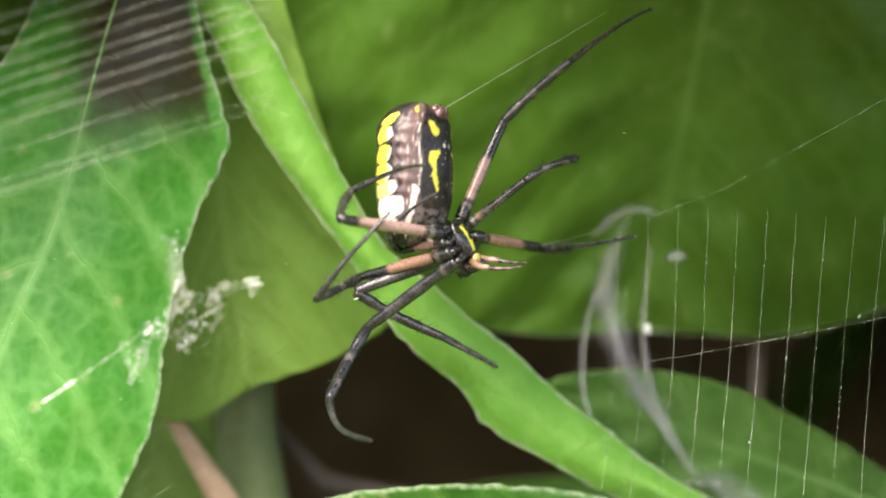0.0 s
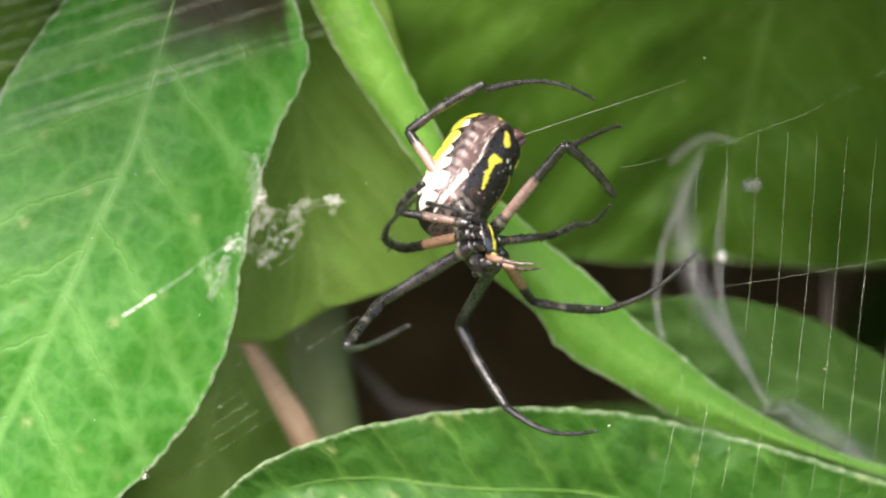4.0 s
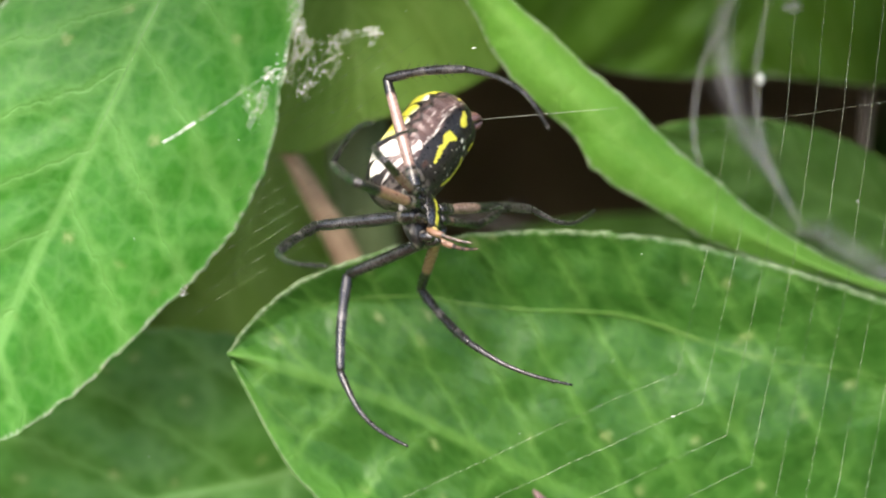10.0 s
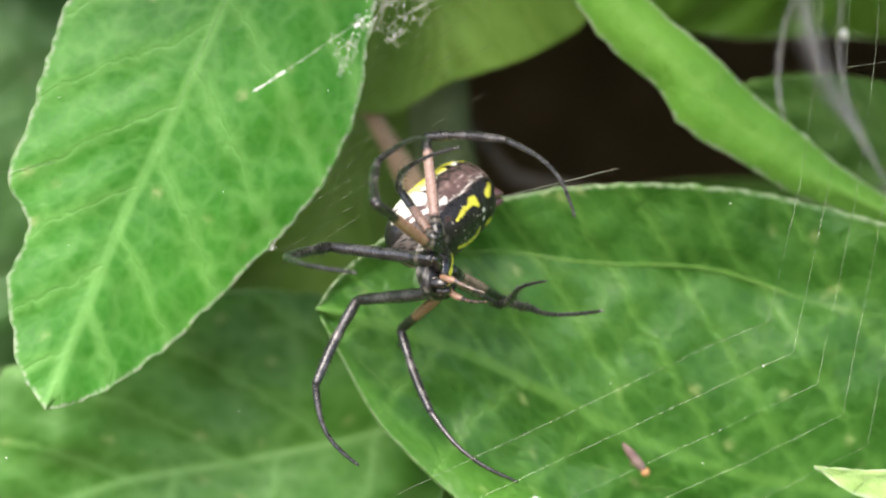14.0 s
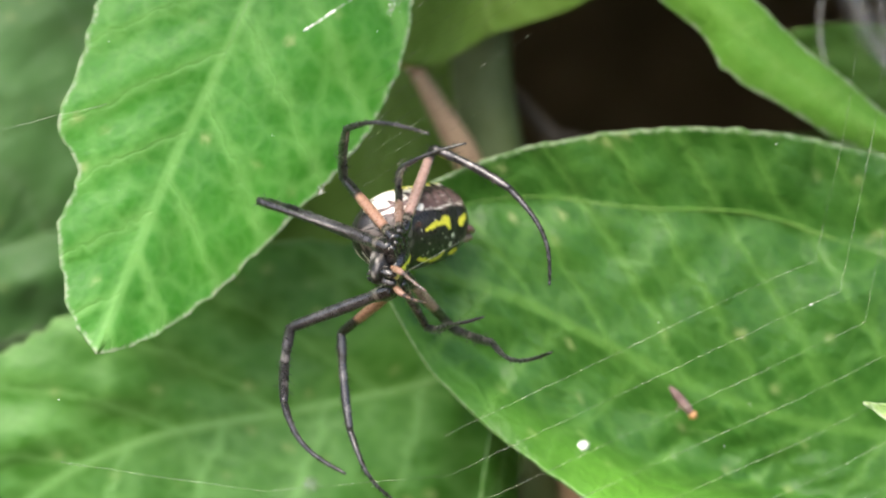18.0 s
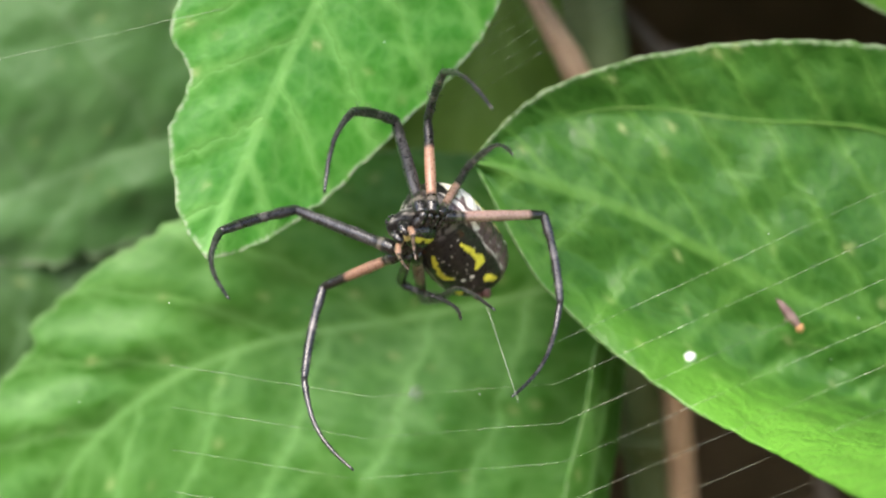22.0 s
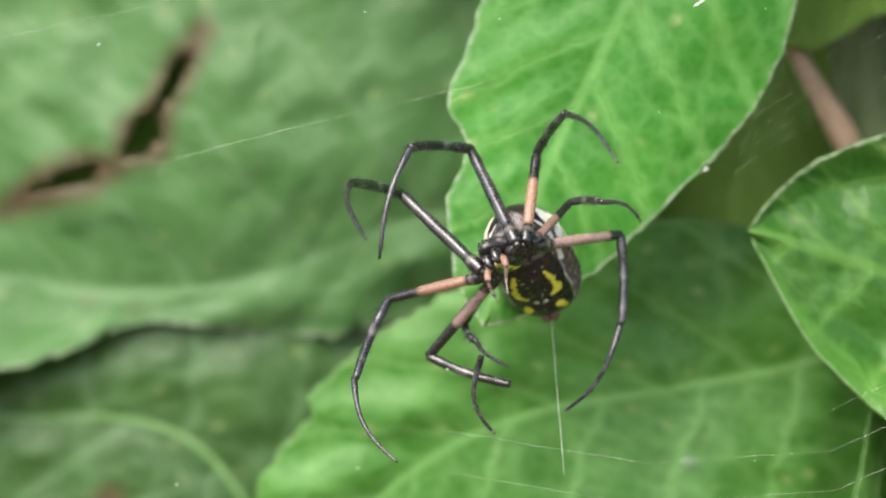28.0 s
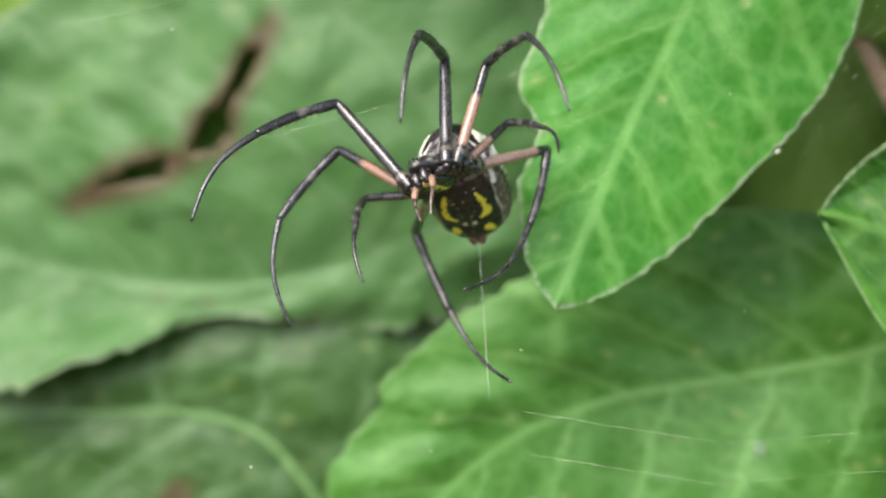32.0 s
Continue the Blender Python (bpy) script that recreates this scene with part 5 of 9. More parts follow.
def make_spider():
    spider = new("spider")
    tagged(spider, "black and yellow garden spider hanging in its web", "spider")

    def shell(q):
        f = noise.noise(q * 0.9)
        rim = step(noise.noise(q * 0.8 + Vector((3, 1, 0))), 0.08, 0.3) * (1 - step(abs(q.z + 0.1), 0.4, 0.8))
        hair = 1 - step(q.y, 6.2, 7.6)
        return blend(blend((0.016, 0.015, 0.015), (0.42, 0.4, 0.38), hair * step(f + 0.35 * q.z, 0.15, 0.6)), (0.55, 0.52, 0.45), rim * (0.3 + 0.7 * hair))

    def sternum(q):
        f = noise.noise(q * 1.3)
        y = (1 - step(abs(q.x + 0.2 * noise.noise(q * 1.1)), 0.3, 0.42)) * step(q.y, 3.2, 3.5) * (1 - step(q.y, 6.5, 6.8))
        return blend(BLACK, YELLOW, y * step(f, -0.6, -0.3))

    def coxa(q):
        return blend(BLACK, (0.5, 0.46, 0.4), 0.7 * step(noise.noise(q * 2.1), 0.4, 0.52))

    body_part("carapace", spider, (0, 5.0, -0.2), (2.6, 4.1, 1.6), shell, BODY, "silvery grey haired shield", 36, -4, 0.1, -0.22)
    body_part("sternum", spider, (0, 4.9, -2.2), (1.6, 2.5, 0.85), sternum, LIMB, "black breast plate with a yellow stripe", 30, 0, 0.1)
    body_part("waist", spider, (0, 1.0, -0.6), (1.1, 1.9, 1.0), lambda q: (0.03, 0.028, 0.026), LIMB, "", 14)
    body_part("lip", spider, (0, 7.5, -2.5), (0.7, 0.6, 0.5), lambda q: (0.45, 0.36, 0.12), LIMB, "yellowish lip", 12)
    for s in (-1, 1):
        body_part("jaw", spider, (0.62 * s, 8.15, -1.75), (0.6, 0.75, 1.25), lambda q: blend((0.012, 0.011, 0.011), (0.45, 0.42, 0.36), 0.7 * step(noise.noise(q * 2.3), 0.42, 0.55)), LIMB, "glossy black jaw", 18, 18, 0.12)
        for y in (6.5, 5.3, 4.15, 2.95):
            body_part("coxa", spider, (1.7 * s, y, -1.75), (1.3, 0.52, 0.62), coxa, LIMB, "", 18, 0, 0.16)
            body_part("trochanter", spider, (2.75 * s, y + 0.05, -1.75), (0.6, 0.46, 0.5), coxa, LIMB, "", 12, 0, 0.1)
        for x, z in ((0.3, 0.42), (0.62, 0.3), (0.95, 0.05), (0.28, 0.0)):
            body_part("eye", spider, (x * s, 8.75 - 0.5 * x * x, z), (0.17, 0.17, 0.17), lambda q: (0.01, 0.01, 0.01), LIMB, "", 8)
        new_palp(spider, s)
    return spider, make_abdomen(spider)


def new_palp(spider, s):
    """A thick pinkish joint and a thin straight ringed one."""
    palp = None
    for name, bends, radii, label in (
            ("pedipalp", [(0.8 * s, 7.5, -2.1), (1.35 * s, 8.4, -3.0), (1.5 * s, 9.1, -4.1)], (0.36, 0.44, 0.4, 0.42, 0.34), "pinkish orange feeler"),
            ("palp_tip", [(1.5 * s, 9.1, -4.1), (1.35 * s, 9.7, -5.0), (1.1 * s, 10.3, -6.2), (0.75 * s, 10.8, -7.6)], (0.3, 0.22, 0.24, 0.18, 0.16, 0.06), "brown ringed feeler tip")):
        bm = bmesh.new()
        layer = bm.verts.layers.float_color.new("paint")
        line, _ = spline(bends, 22)
        for i, ring in enumerate(tube(bm, [Vector(q) / 1000 for q in line], [np.interp(i / 21, np.linspace(0, 1, len(radii)), radii) / 1000 for i in range(22)], 9)):
            for v in ring:
                f = noise.noise(v.co * 1200)
                col = blend((0.25, 0.14, 0.07), (0.3, 0.18, 0.13), i / 21) if palp is None else blend((0.15, 0.095, 0.07), (0.035, 0.025, 0.022), step(math.sin(i * 0.9) + 0.6 * f + 0.05 * i, 0.1, 0.7))
                v[layer] = (*blend(col, (0.1, 0.06, 0.03), 0.5 * step(f, 0.25, 0.5)), 1)
        palp = part(name, bm, LIMB, palp or spider, label)


spider, abdomen = make_spider()
LEGS = {}
for key, pair, seed, dark in (("A", "four", 1, 0), ("B", "three", 2, 0.1), ("C", "two", 3, 0), ("D", "one", 4, 0), ("E", "one", 5, 0), ("F", "two", 6, 0.15), ("G", "three", 7, 0.95), ("H", "four", 8, 0.3)):
    LEGS[key] = make_leg(spider, pair, seed, dark)


def make_line():
    bm = bmesh.new()
    tube(bm, [Vector((0, 0, z)) / 1000 for z in (0, 6, 12, 18, 22)], [0.00004, 0.00003, 0.00003, 0.00003, 0.00002], 5)
    return part("dragline", bm, SILK, spider, "fine silk line from the spinnerets")


dragline = make_line()


# ---- movement ----
def motions():
    walk(spider, [
        (0, pose(0.04959, 0.00136, 0.51275, -114.0, -16.5, 59.9)),
        (1, pose(0.04733, 0.00032, 0.50914, -106.0, -8.5, 49.4)),
        (2, pose(0.04470, 0.00396, 0.50519, -115.9, -2.1, 49.7)),
        (3, pose(0.04947, 0.00297, 0.50601, -103.4, 20.7, 43.1)),
        (3.5, pose(0.04636, 0.00307, 0.50580, -107.9, 19.0, 52.3)),
        (5.5, pose(0.04278, 0.00288, 0.49600, -124.0, 10.2, 46.9)),
        (6, pose(0.04199, 0.00297, 0.49595, -123.0, 14.0, 44.9)),
        (7, pose(0.04773, 0.00234, 0.49508, -102.6, 39.5, 46.8)),
        (8, pose(0.03746, 0.00254, 0.49379, -121.4, 26.3, 57.9)),
        (9, pose(0.03717, 0.00134, 0.48728, -116.9, 21.6, 48.6)),
        (10, pose(0.03390, 0.00057, 0.48706, -109.2, 30.4, 55.4)),
        (11, pose(0.03978, 0.00173, 0.48489, -85.6, 47.1, 61.2)),
        (12, pose(0.02829, 0.00019, 0.48484, -120.4, 32.1, 61.2)),
        (13, pose(0.02758, 0.00022, 0.47726, -108.4, 37.5, 55.3)),
        (14, pose(0.02572, 0.00093, 0.47468, -102.0, 47.8, 63.1)),
        (15, pose(0.03166, 0.00104, 0.46895, -49.9, 61.7, 92.0)),
        (15.5, pose(0.02229, 0.00065, 0.47340, -83.6, 46.3, 76.8)),
        (17.5, pose(0.01547, 0.00112, 0.46798, -96.3, 56.3, 61.4)),
        (18, pose(0.01583, 0.00045, 0.46777, -70.9, 62.0, 85.6)),
        (19, pose(0.01136, 0.00097, 0.46631, -77.5, 63.7, 77.2)),
        (20, pose(0.00842, 0.00085, 0.46681, -65.5, 49.4, 92.5)),
        (21, pose(0.00619, 0.00112, 0.46467, -26.5, 52.5, 123.9)),
        (22, pose(0.00753, 0.00172, 0.45818, 12.8, 49.1, 147.8)),
        (23, pose(0.00254, 0.00103, 0.46601, -27.5, 42.5, 130.5)),
        (24, pose(-0.00015, 0.00175, 0.46488, -11.6, 53.3, 140.6)),
        (25, pose(-0.00438, 0.00092, 0.46304, 7.8, 49.9, 151.8)),
        (26, pose(-0.00890, 0.00006, 0.46314, 12.1, 42.6, 154.0)),
        (26.5, pose(-0.00828, -0.00038, 0.46492, -7.6, 44.1, 142.5)),
        (28.5, pose(-0.01839, -0.00180, 0.46236, 17.4, 31.3, 160.9)),
        (29, pose(-0.02097, -0.00181, 0.45945, 23.0, 26.8, 166.1)),
        (30, pose(-0.02287, -0.00159, 0.46732, 16.3, 27.1, 158.3)),
        (31, pose(-0.02822, -0.00191, 0.47073, 4.9, 30.4, 151.5)),
        (32, pose(-0.03160, -0.00157, 0.47121, 7.0, 30.1, 150.8)),
    ])
    walk(abdomen, [
        (0, pose(0.00162, -0.00389, 0.00004, -145.6, -5.3, 20.6)),
        (1, pose(0.00111, -0.00405, -0.00018, -142.9, -6.5, 13.8)),
        (2, pose(0.00106, -0.00404, -0.00074, -136.0, -6.2, 12.6)),
        (3, pose(0.00153, -0.00392, -0.00055, -138.3, -15.4, 18.2)),
        (6, pose(0.00123, -0.00397, -0.00097, -133.1, -9.7, 13.9)),
        (7, pose(0.00120, -0.00403, -0.00026, -142.0, -14.1, 14.9)),
        (8, pose(0.00100, -0.00406, -0.00072, -136.2, -8.1, 11.7)),
        (9, pose(0.00064, -0.00413, -0.00065, -137.0, -13.0, 6.8)),
        (10, pose(0.00136, -0.00399, -0.00032, -141.1, -12.9, 16.8)),
        (11, pose(0.00177, -0.00377, -0.00106, -131.6, -17.8, 19.4)),
        (12, pose(0.00109, -0.00406, -0.00040, -140.1, -11.6, 13.2)),
        (13, pose(0.00063, -0.00414, -0.00046, -139.4, -12.9, 7.3)),
        (14, pose(0.00114, -0.00404, -0.00015, -143.3, -11.0, 14.4)),
        (15, pose(0.00137, -0.00398, -0.00051, -138.7, -21.5, 16.0)),
        (18, pose(0.00113, -0.00402, 0.00020, -147.6, -11.1, 15.2)),
        (19, pose(0.00168, -0.00382, 0.00039, -150.8, -24.8, 25.2)),
        (20, pose(0.00106, -0.00406, -0.00043, -139.8, -13.0, 12.7)),
        (21, pose(0.00075, -0.00413, -0.00038, -140.4, -8.5, 9.0)),
        (22, pose(0.00141, -0.00395, 0.00015, -147.2, -19.4, 19.5)),
        (23, pose(0.00157, -0.00391, -0.00024, -142.1, -3.8, 19.7)),
        (24, pose(0.00151, -0.00391, 0.00023, -148.0, -9.4, 20.0)),
        (25, pose(0.00143, -0.00391, 0.00037, -149.9, -14.8, 20.2)),
        (26, pose(0.00171, -0.00379, 0.00050, -151.6, -15.6, 24.5)),
        (29, pose(0.00143, -0.00395, 0.00005, -146.0, -19.8, 19.4)),
        (30, pose(0.00168, -0.00364, 0.00113, -159.7, -13.2, 26.4)),
        (31, pose(0.00190, -0.00372, 0.00044, -150.6, -9.4, 25.7)),
        (32, pose(0.00181, -0.00380, 0.00014, -147.1, -17.2, 24.5)),
    ])
    walk(LEGS["A"][0], [
        (0, pose(-0.00290, 0.00290, -0.00170, 27.4, -69.4, 5.6)),
        (1, pose(-0.00290, 0.00290, -0.00170, 94.2, -74.7, -56.3)),
        (2, pose(-0.00290, 0.00290, -0.00170, 94.0, -72.1, -43.6)),
        (3, pose(-0.00290, 0.00290, -0.00170, 176.3, -71.7, -93.8)),
        (3.5, pose(-0.00290, 0.00290, -0.00170, 45.0, -67.3, 40.5)),
        (5.5, pose(-0.00290, 0.00290, -0.00170, 51.1, -59.0, 24.2)),
        (6, pose(-0.00290, 0.00290, -0.00170, 52.8, -57.5, 20.2)),
        (7, pose(-0.00290, 0.00290, -0.00170, 167.9, -79.8, -90.4)),
        (7.5, pose(-0.00290, 0.00290, -0.00170, 89.5, -75.8, -10.7)),
        (8, pose(-0.00290, 0.00290, -0.00170, 103.4, -70.1, -82.4)),
        (8.5, pose(-0.00290, 0.00290, -0.00170, 51.3, -52.7, 23.6)),
        (9, pose(-0.00290, 0.00290, -0.00170, 40.4, -40.3, 22.0)),
        (10, pose(-0.00290, 0.00290, -0.00170, 72.4, -68.3, 1.9)),
        (11, pose(-0.00290, 0.00290, -0.00170, 173.4, -69.3, -98.0)),
        (11.5, pose(-0.00290, 0.00290, -0.00170, 116.9, -81.4, -37.2)),
        (12, pose(-0.00290, 0.00290, -0.00170, 61.8, -69.8, 19.3)),
        (13, pose(-0.00290, 0.00290, -0.00170, 43.9, -56.1, 24.4)),
        (14, pose(-0.00290, 0.00290, -0.00170, 61.0, -75.3, 14.5)),
        (15, pose(-0.00290, 0.00290, -0.00170, 175.0, -68.9, -100.5)),
        (15.5, pose(-0.00290, 0.00290, -0.00170, 91.4, -81.1, -18.1)),
        (16.5, pose(-0.00290, 0.00290, -0.00170, 69.6, -79.8, -0.2)),
        (17.5, pose(-0.00290, 0.00290, -0.00170, 58.9, -78.3, 5.2)),
        (18, pose(-0.00290, 0.00290, -0.00170, 46.6, -84.5, 28.4)),
        (19, pose(-0.00290, 0.00290, -0.00170, -167.2, -68.7, -129.4)),
        (20, pose(-0.00290, 0.00290, -0.00170, 46.8, -66.5, 22.6)),
        (21, pose(-0.00290, 0.00290, -0.00170, 43.8, -63.6, 20.5)),
        (22, pose(-0.00290, 0.00290, -0.00170, 145.7, -77.5, -72.8)),
        (23, pose(-0.00290, 0.00290, -0.00170, 70.0, -70.9, -8.8)),
        (24, pose(-0.00290, 0.00290, -0.00170, 41.0, -63.6, 19.5)),
        (25, pose(-0.00290, 0.00290, -0.00170, 127.8, -81.5, -55.0)),
        (26, pose(-0.00290, 0.00290, -0.00170, 156.8, -76.6, -90.8)),
        (26.5, pose(-0.00290, 0.00290, -0.00170, 131.5, -76.5, -69.1)),
        (28.5, pose(-0.00290, 0.00290, -0.00170, 100.3, -76.4, -25.3)),
        (29, pose(-0.00290, 0.00290, -0.00170, 163.4, -67.5, -84.4)),
        (30, pose(-0.00290, 0.00290, -0.00170, 77.1, -68.1, -21.3)),
        (31, pose(-0.00290, 0.00290, -0.00170, 72.3, -68.6, -9.3)),
        (32, pose(-0.00290, 0.00290, -0.00170, 69.9, -69.1, 2.6)),
    ])
    walk(LEGS["A"][1], [
        (0, pose(0.00000, 0.00000, 0.01406, 126.4, 13.3, 52.8)),
        (1, pose(0.00000, 0.00000, 0.01406, 124.0, 17.4, 47.7)),
        (2, pose(0.00000, 0.00000, 0.01406, 102.1, 23.4, -13.2)),
        (3, pose(0.00000, 0.00000, 0.01406, 84.4, -1.3, -79.2)),
        (3.5, pose(0.00000, 0.00000, 0.01406, 96.2, 5.0, -60.8)),
        (5.5, pose(0.00000, 0.00000, 0.01406, 107.6, -1.2, -90.6)),
        (6, pose(0.00000, 0.00000, 0.01406, 109.8, 6.9, -58.4)),
        (7, pose(0.00000, 0.00000, 0.01406, 87.8, 11.1, -62.5)),
        (7.5, pose(0.00000, 0.00000, 0.01406, 113.2, 13.0, -78.2)),
        (7.75, pose(0.00000, 0.00000, 0.01406, 118.1, 13.6, -25.3)),
        (8, pose(0.00000, 0.00000, 0.01406, 121.5, 10.2, 27.1)),
        (8.25, pose(0.00000, 0.00000, 0.01406, 115.7, 5.8, -40.4)),
        (8.5, pose(0.00000, 0.00000, 0.01406, 117.5, -1.2, -107.0)),
        (9, pose(0.00000, 0.00000, 0.01406, 109.5, -2.1, -80.9)),
        (10, pose(0.00000, 0.00000, 0.01406, 107.5, 4.5, -74.1)),
        (11, pose(0.00000, 0.00000, 0.01406, 88.9, 8.9, -68.3)),
        (11.5, pose(0.00000, 0.00000, 0.01406, 111.6, 2.2, -87.9)),
        (12, pose(0.00000, 0.00000, 0.01406, 129.7, -3.7, -117.1)),
        (13, pose(0.00000, 0.00000, 0.01406, 101.6, -1.4, -94.6)),
        (14, pose(0.00000, 0.00000, 0.01406, 112.2, 1.4, -84.0)),
        (15, pose(0.00000, 0.00000, 0.01406, 81.8, 10.9, -51.1)),
        (15.5, pose(0.00000, 0.00000, 0.01406, 71.2, 15.9, -56.3)),
        (16.5, pose(0.00000, 0.00000, 0.01406, 106.3, 5.9, -87.4)),
        (17.5, pose(0.00000, 0.00000, 0.01406, 121.4, 0.9, -91.1)),
        (18, pose(0.00000, 0.00000, 0.01406, 107.6, 0.6, -75.4)),
        (19, pose(0.00000, 0.00000, 0.01406, 96.5, 2.4, -85.7)),
        (20, pose(0.00000, 0.00000, 0.01406, 104.6, 1.7, -85.3)),
        (21, pose(0.00000, 0.00000, 0.01406, 121.5, 1.8, -71.2)),
        (22, pose(0.00000, 0.00000, 0.01406, 87.5, 3.6, -51.5)),
        (23, pose(0.00000, 0.00000, 0.01406, 95.3, 4.0, -85.1)),
        (24, pose(0.00000, 0.00000, 0.01406, 109.1, 2.0, -71.1)),
        (25, pose(0.00000, 0.00000, 0.01406, 105.4, -0.4, -62.5)),
        (26, pose(0.00000, 0.00000, 0.01406, 91.2, 4.1, -61.4)),
        (26.5, pose(0.00000, 0.00000, 0.01406, 87.5, 6.9, -65.5)),
        (28.5, pose(0.00000, 0.00000, 0.01406, 99.3, 1.4, -42.2)),
        (29, pose(0.00000, 0.00000, 0.01406, 80.1, 5.5, -44.8)),
        (30, pose(0.00000, 0.00000, 0.01406, 97.5, 0.5, -70.7)),
        (31, pose(0.00000, 0.00000, 0.01406, 89.8, 1.9, -71.2)),
        (32, pose(0.00000, 0.00000, 0.01406, 129.3, 1.5, -55.1)),
    ])
    walk(LEGS["A"][2], [
        (0, pose(0.00600, -0.00640, 0.00784, -88.6, 41.4, 81.8)),
        (1, pose(0.00539, -0.00733, 0.00832, -64.7, 55.7, 103.6)),
        (2, pose(-0.00327, -0.01004, 0.01199, -147.9, 73.5, 23.2)),
        (2.5, pose(-0.00689, -0.00601, 0.01355, 126.0, 42.0, -65.6)),
        (3, pose(-0.01052, -0.00198, 0.01511, 116.9, -6.3, -78.7)),
        (3.5, pose(-0.00938, -0.00513, 0.01289, 143.1, 18.9, -59.2)),
        (5.5, pose(-0.01025, 0.00003, 0.01080, 140.2, -5.7, -92.0)),
        (6, pose(-0.00885, -0.00494, 0.01045, 156.8, 25.3, -51.1)),
        (7, pose(-0.00950, -0.00504, 0.01446, 143.9, 38.5, -63.7)),
        (7.5, pose(-0.00692, -0.00076, 0.01117, 169.6, 55.9, -45.9)),
        (8, pose(0.00329, -0.00862, 0.00853, -3.3, 57.4, 131.3)),
        (8.25, pose(-0.00246, -0.00310, 0.00907, 108.8, 47.9, -125.0)),
        (8.5, pose(-0.00822, 0.00242, 0.00960, 135.8, -7.9, -110.5)),
        (9, pose(-0.01000, -0.00174, 0.01047, 154.7, -7.8, -82.9)),
        (10, pose(-0.00993, -0.00256, 0.01083, 145.5, 19.1, -69.3)),
        (11, pose(-0.00998, -0.00401, 0.01427, 131.0, 36.1, -68.9)),
        (11.5, pose(-0.00897, -0.00019, 0.01051, 140.2, 11.0, -84.3)),
        (12, pose(-0.00757, 0.00337, 0.00719, 157.9, -16.8, -128.5)),
        (13, pose(-0.01051, 0.00079, 0.01190, 144.5, -5.6, -95.5)),
        (14, pose(-0.00992, -0.00094, 0.01000, 152.5, 5.5, -82.3)),
        (15, pose(-0.00810, -0.00691, 0.01557, 131.8, 39.1, -56.2)),
        (15.5, pose(-0.00795, -0.00644, 0.01739, 140.5, 47.6, -71.9)),
        (16.5, pose(-0.01018, -0.00015, 0.01110, 148.9, 23.4, -82.0)),
        (17.5, pose(-0.00918, 0.00026, 0.00846, 159.0, 3.3, -89.6)),
        (18, pose(-0.00993, -0.00256, 0.01080, 149.0, 2.2, -74.9)),
        (19, pose(-0.01066, -0.00075, 0.01284, 134.0, 10.4, -84.8)),
        (20, pose(-0.01038, -0.00078, 0.01135, 149.3, 6.2, -84.1)),
        (21, pose(-0.00873, -0.00279, 0.00843, 164.3, 6.3, -68.4)),
        (22, pose(-0.00839, -0.00671, 0.01452, 132.9, 13.8, -51.9)),
        (23, pose(-0.01068, -0.00084, 0.01307, 134.2, 17.0, -83.9)),
        (24, pose(-0.00966, -0.00317, 0.01053, 158.5, 7.0, -69.4)),
        (25, pose(-0.00919, -0.00480, 0.01121, 134.7, -2.1, -63.0)),
        (26, pose(-0.00945, -0.00514, 0.01383, 135.6, 15.8, -61.1)),
        (26.5, pose(-0.00976, -0.00451, 0.01453, 135.7, 25.5, -66.4)),
        (28.5, pose(-0.00715, -0.00784, 0.01231, 141.2, 5.5, -41.5)),
        (29, pose(-0.00734, -0.00764, 0.01590, 126.9, 20.2, -47.5)),
        (30, pose(-0.01007, -0.00352, 0.01266, 133.2, 2.3, -70.4)),
        (31, pose(-0.01018, -0.00348, 0.01409, 130.6, 7.8, -71.2)),
        (32, pose(-0.00692, -0.00462, 0.00725, 159.2, 6.1, -51.3)),
    ])
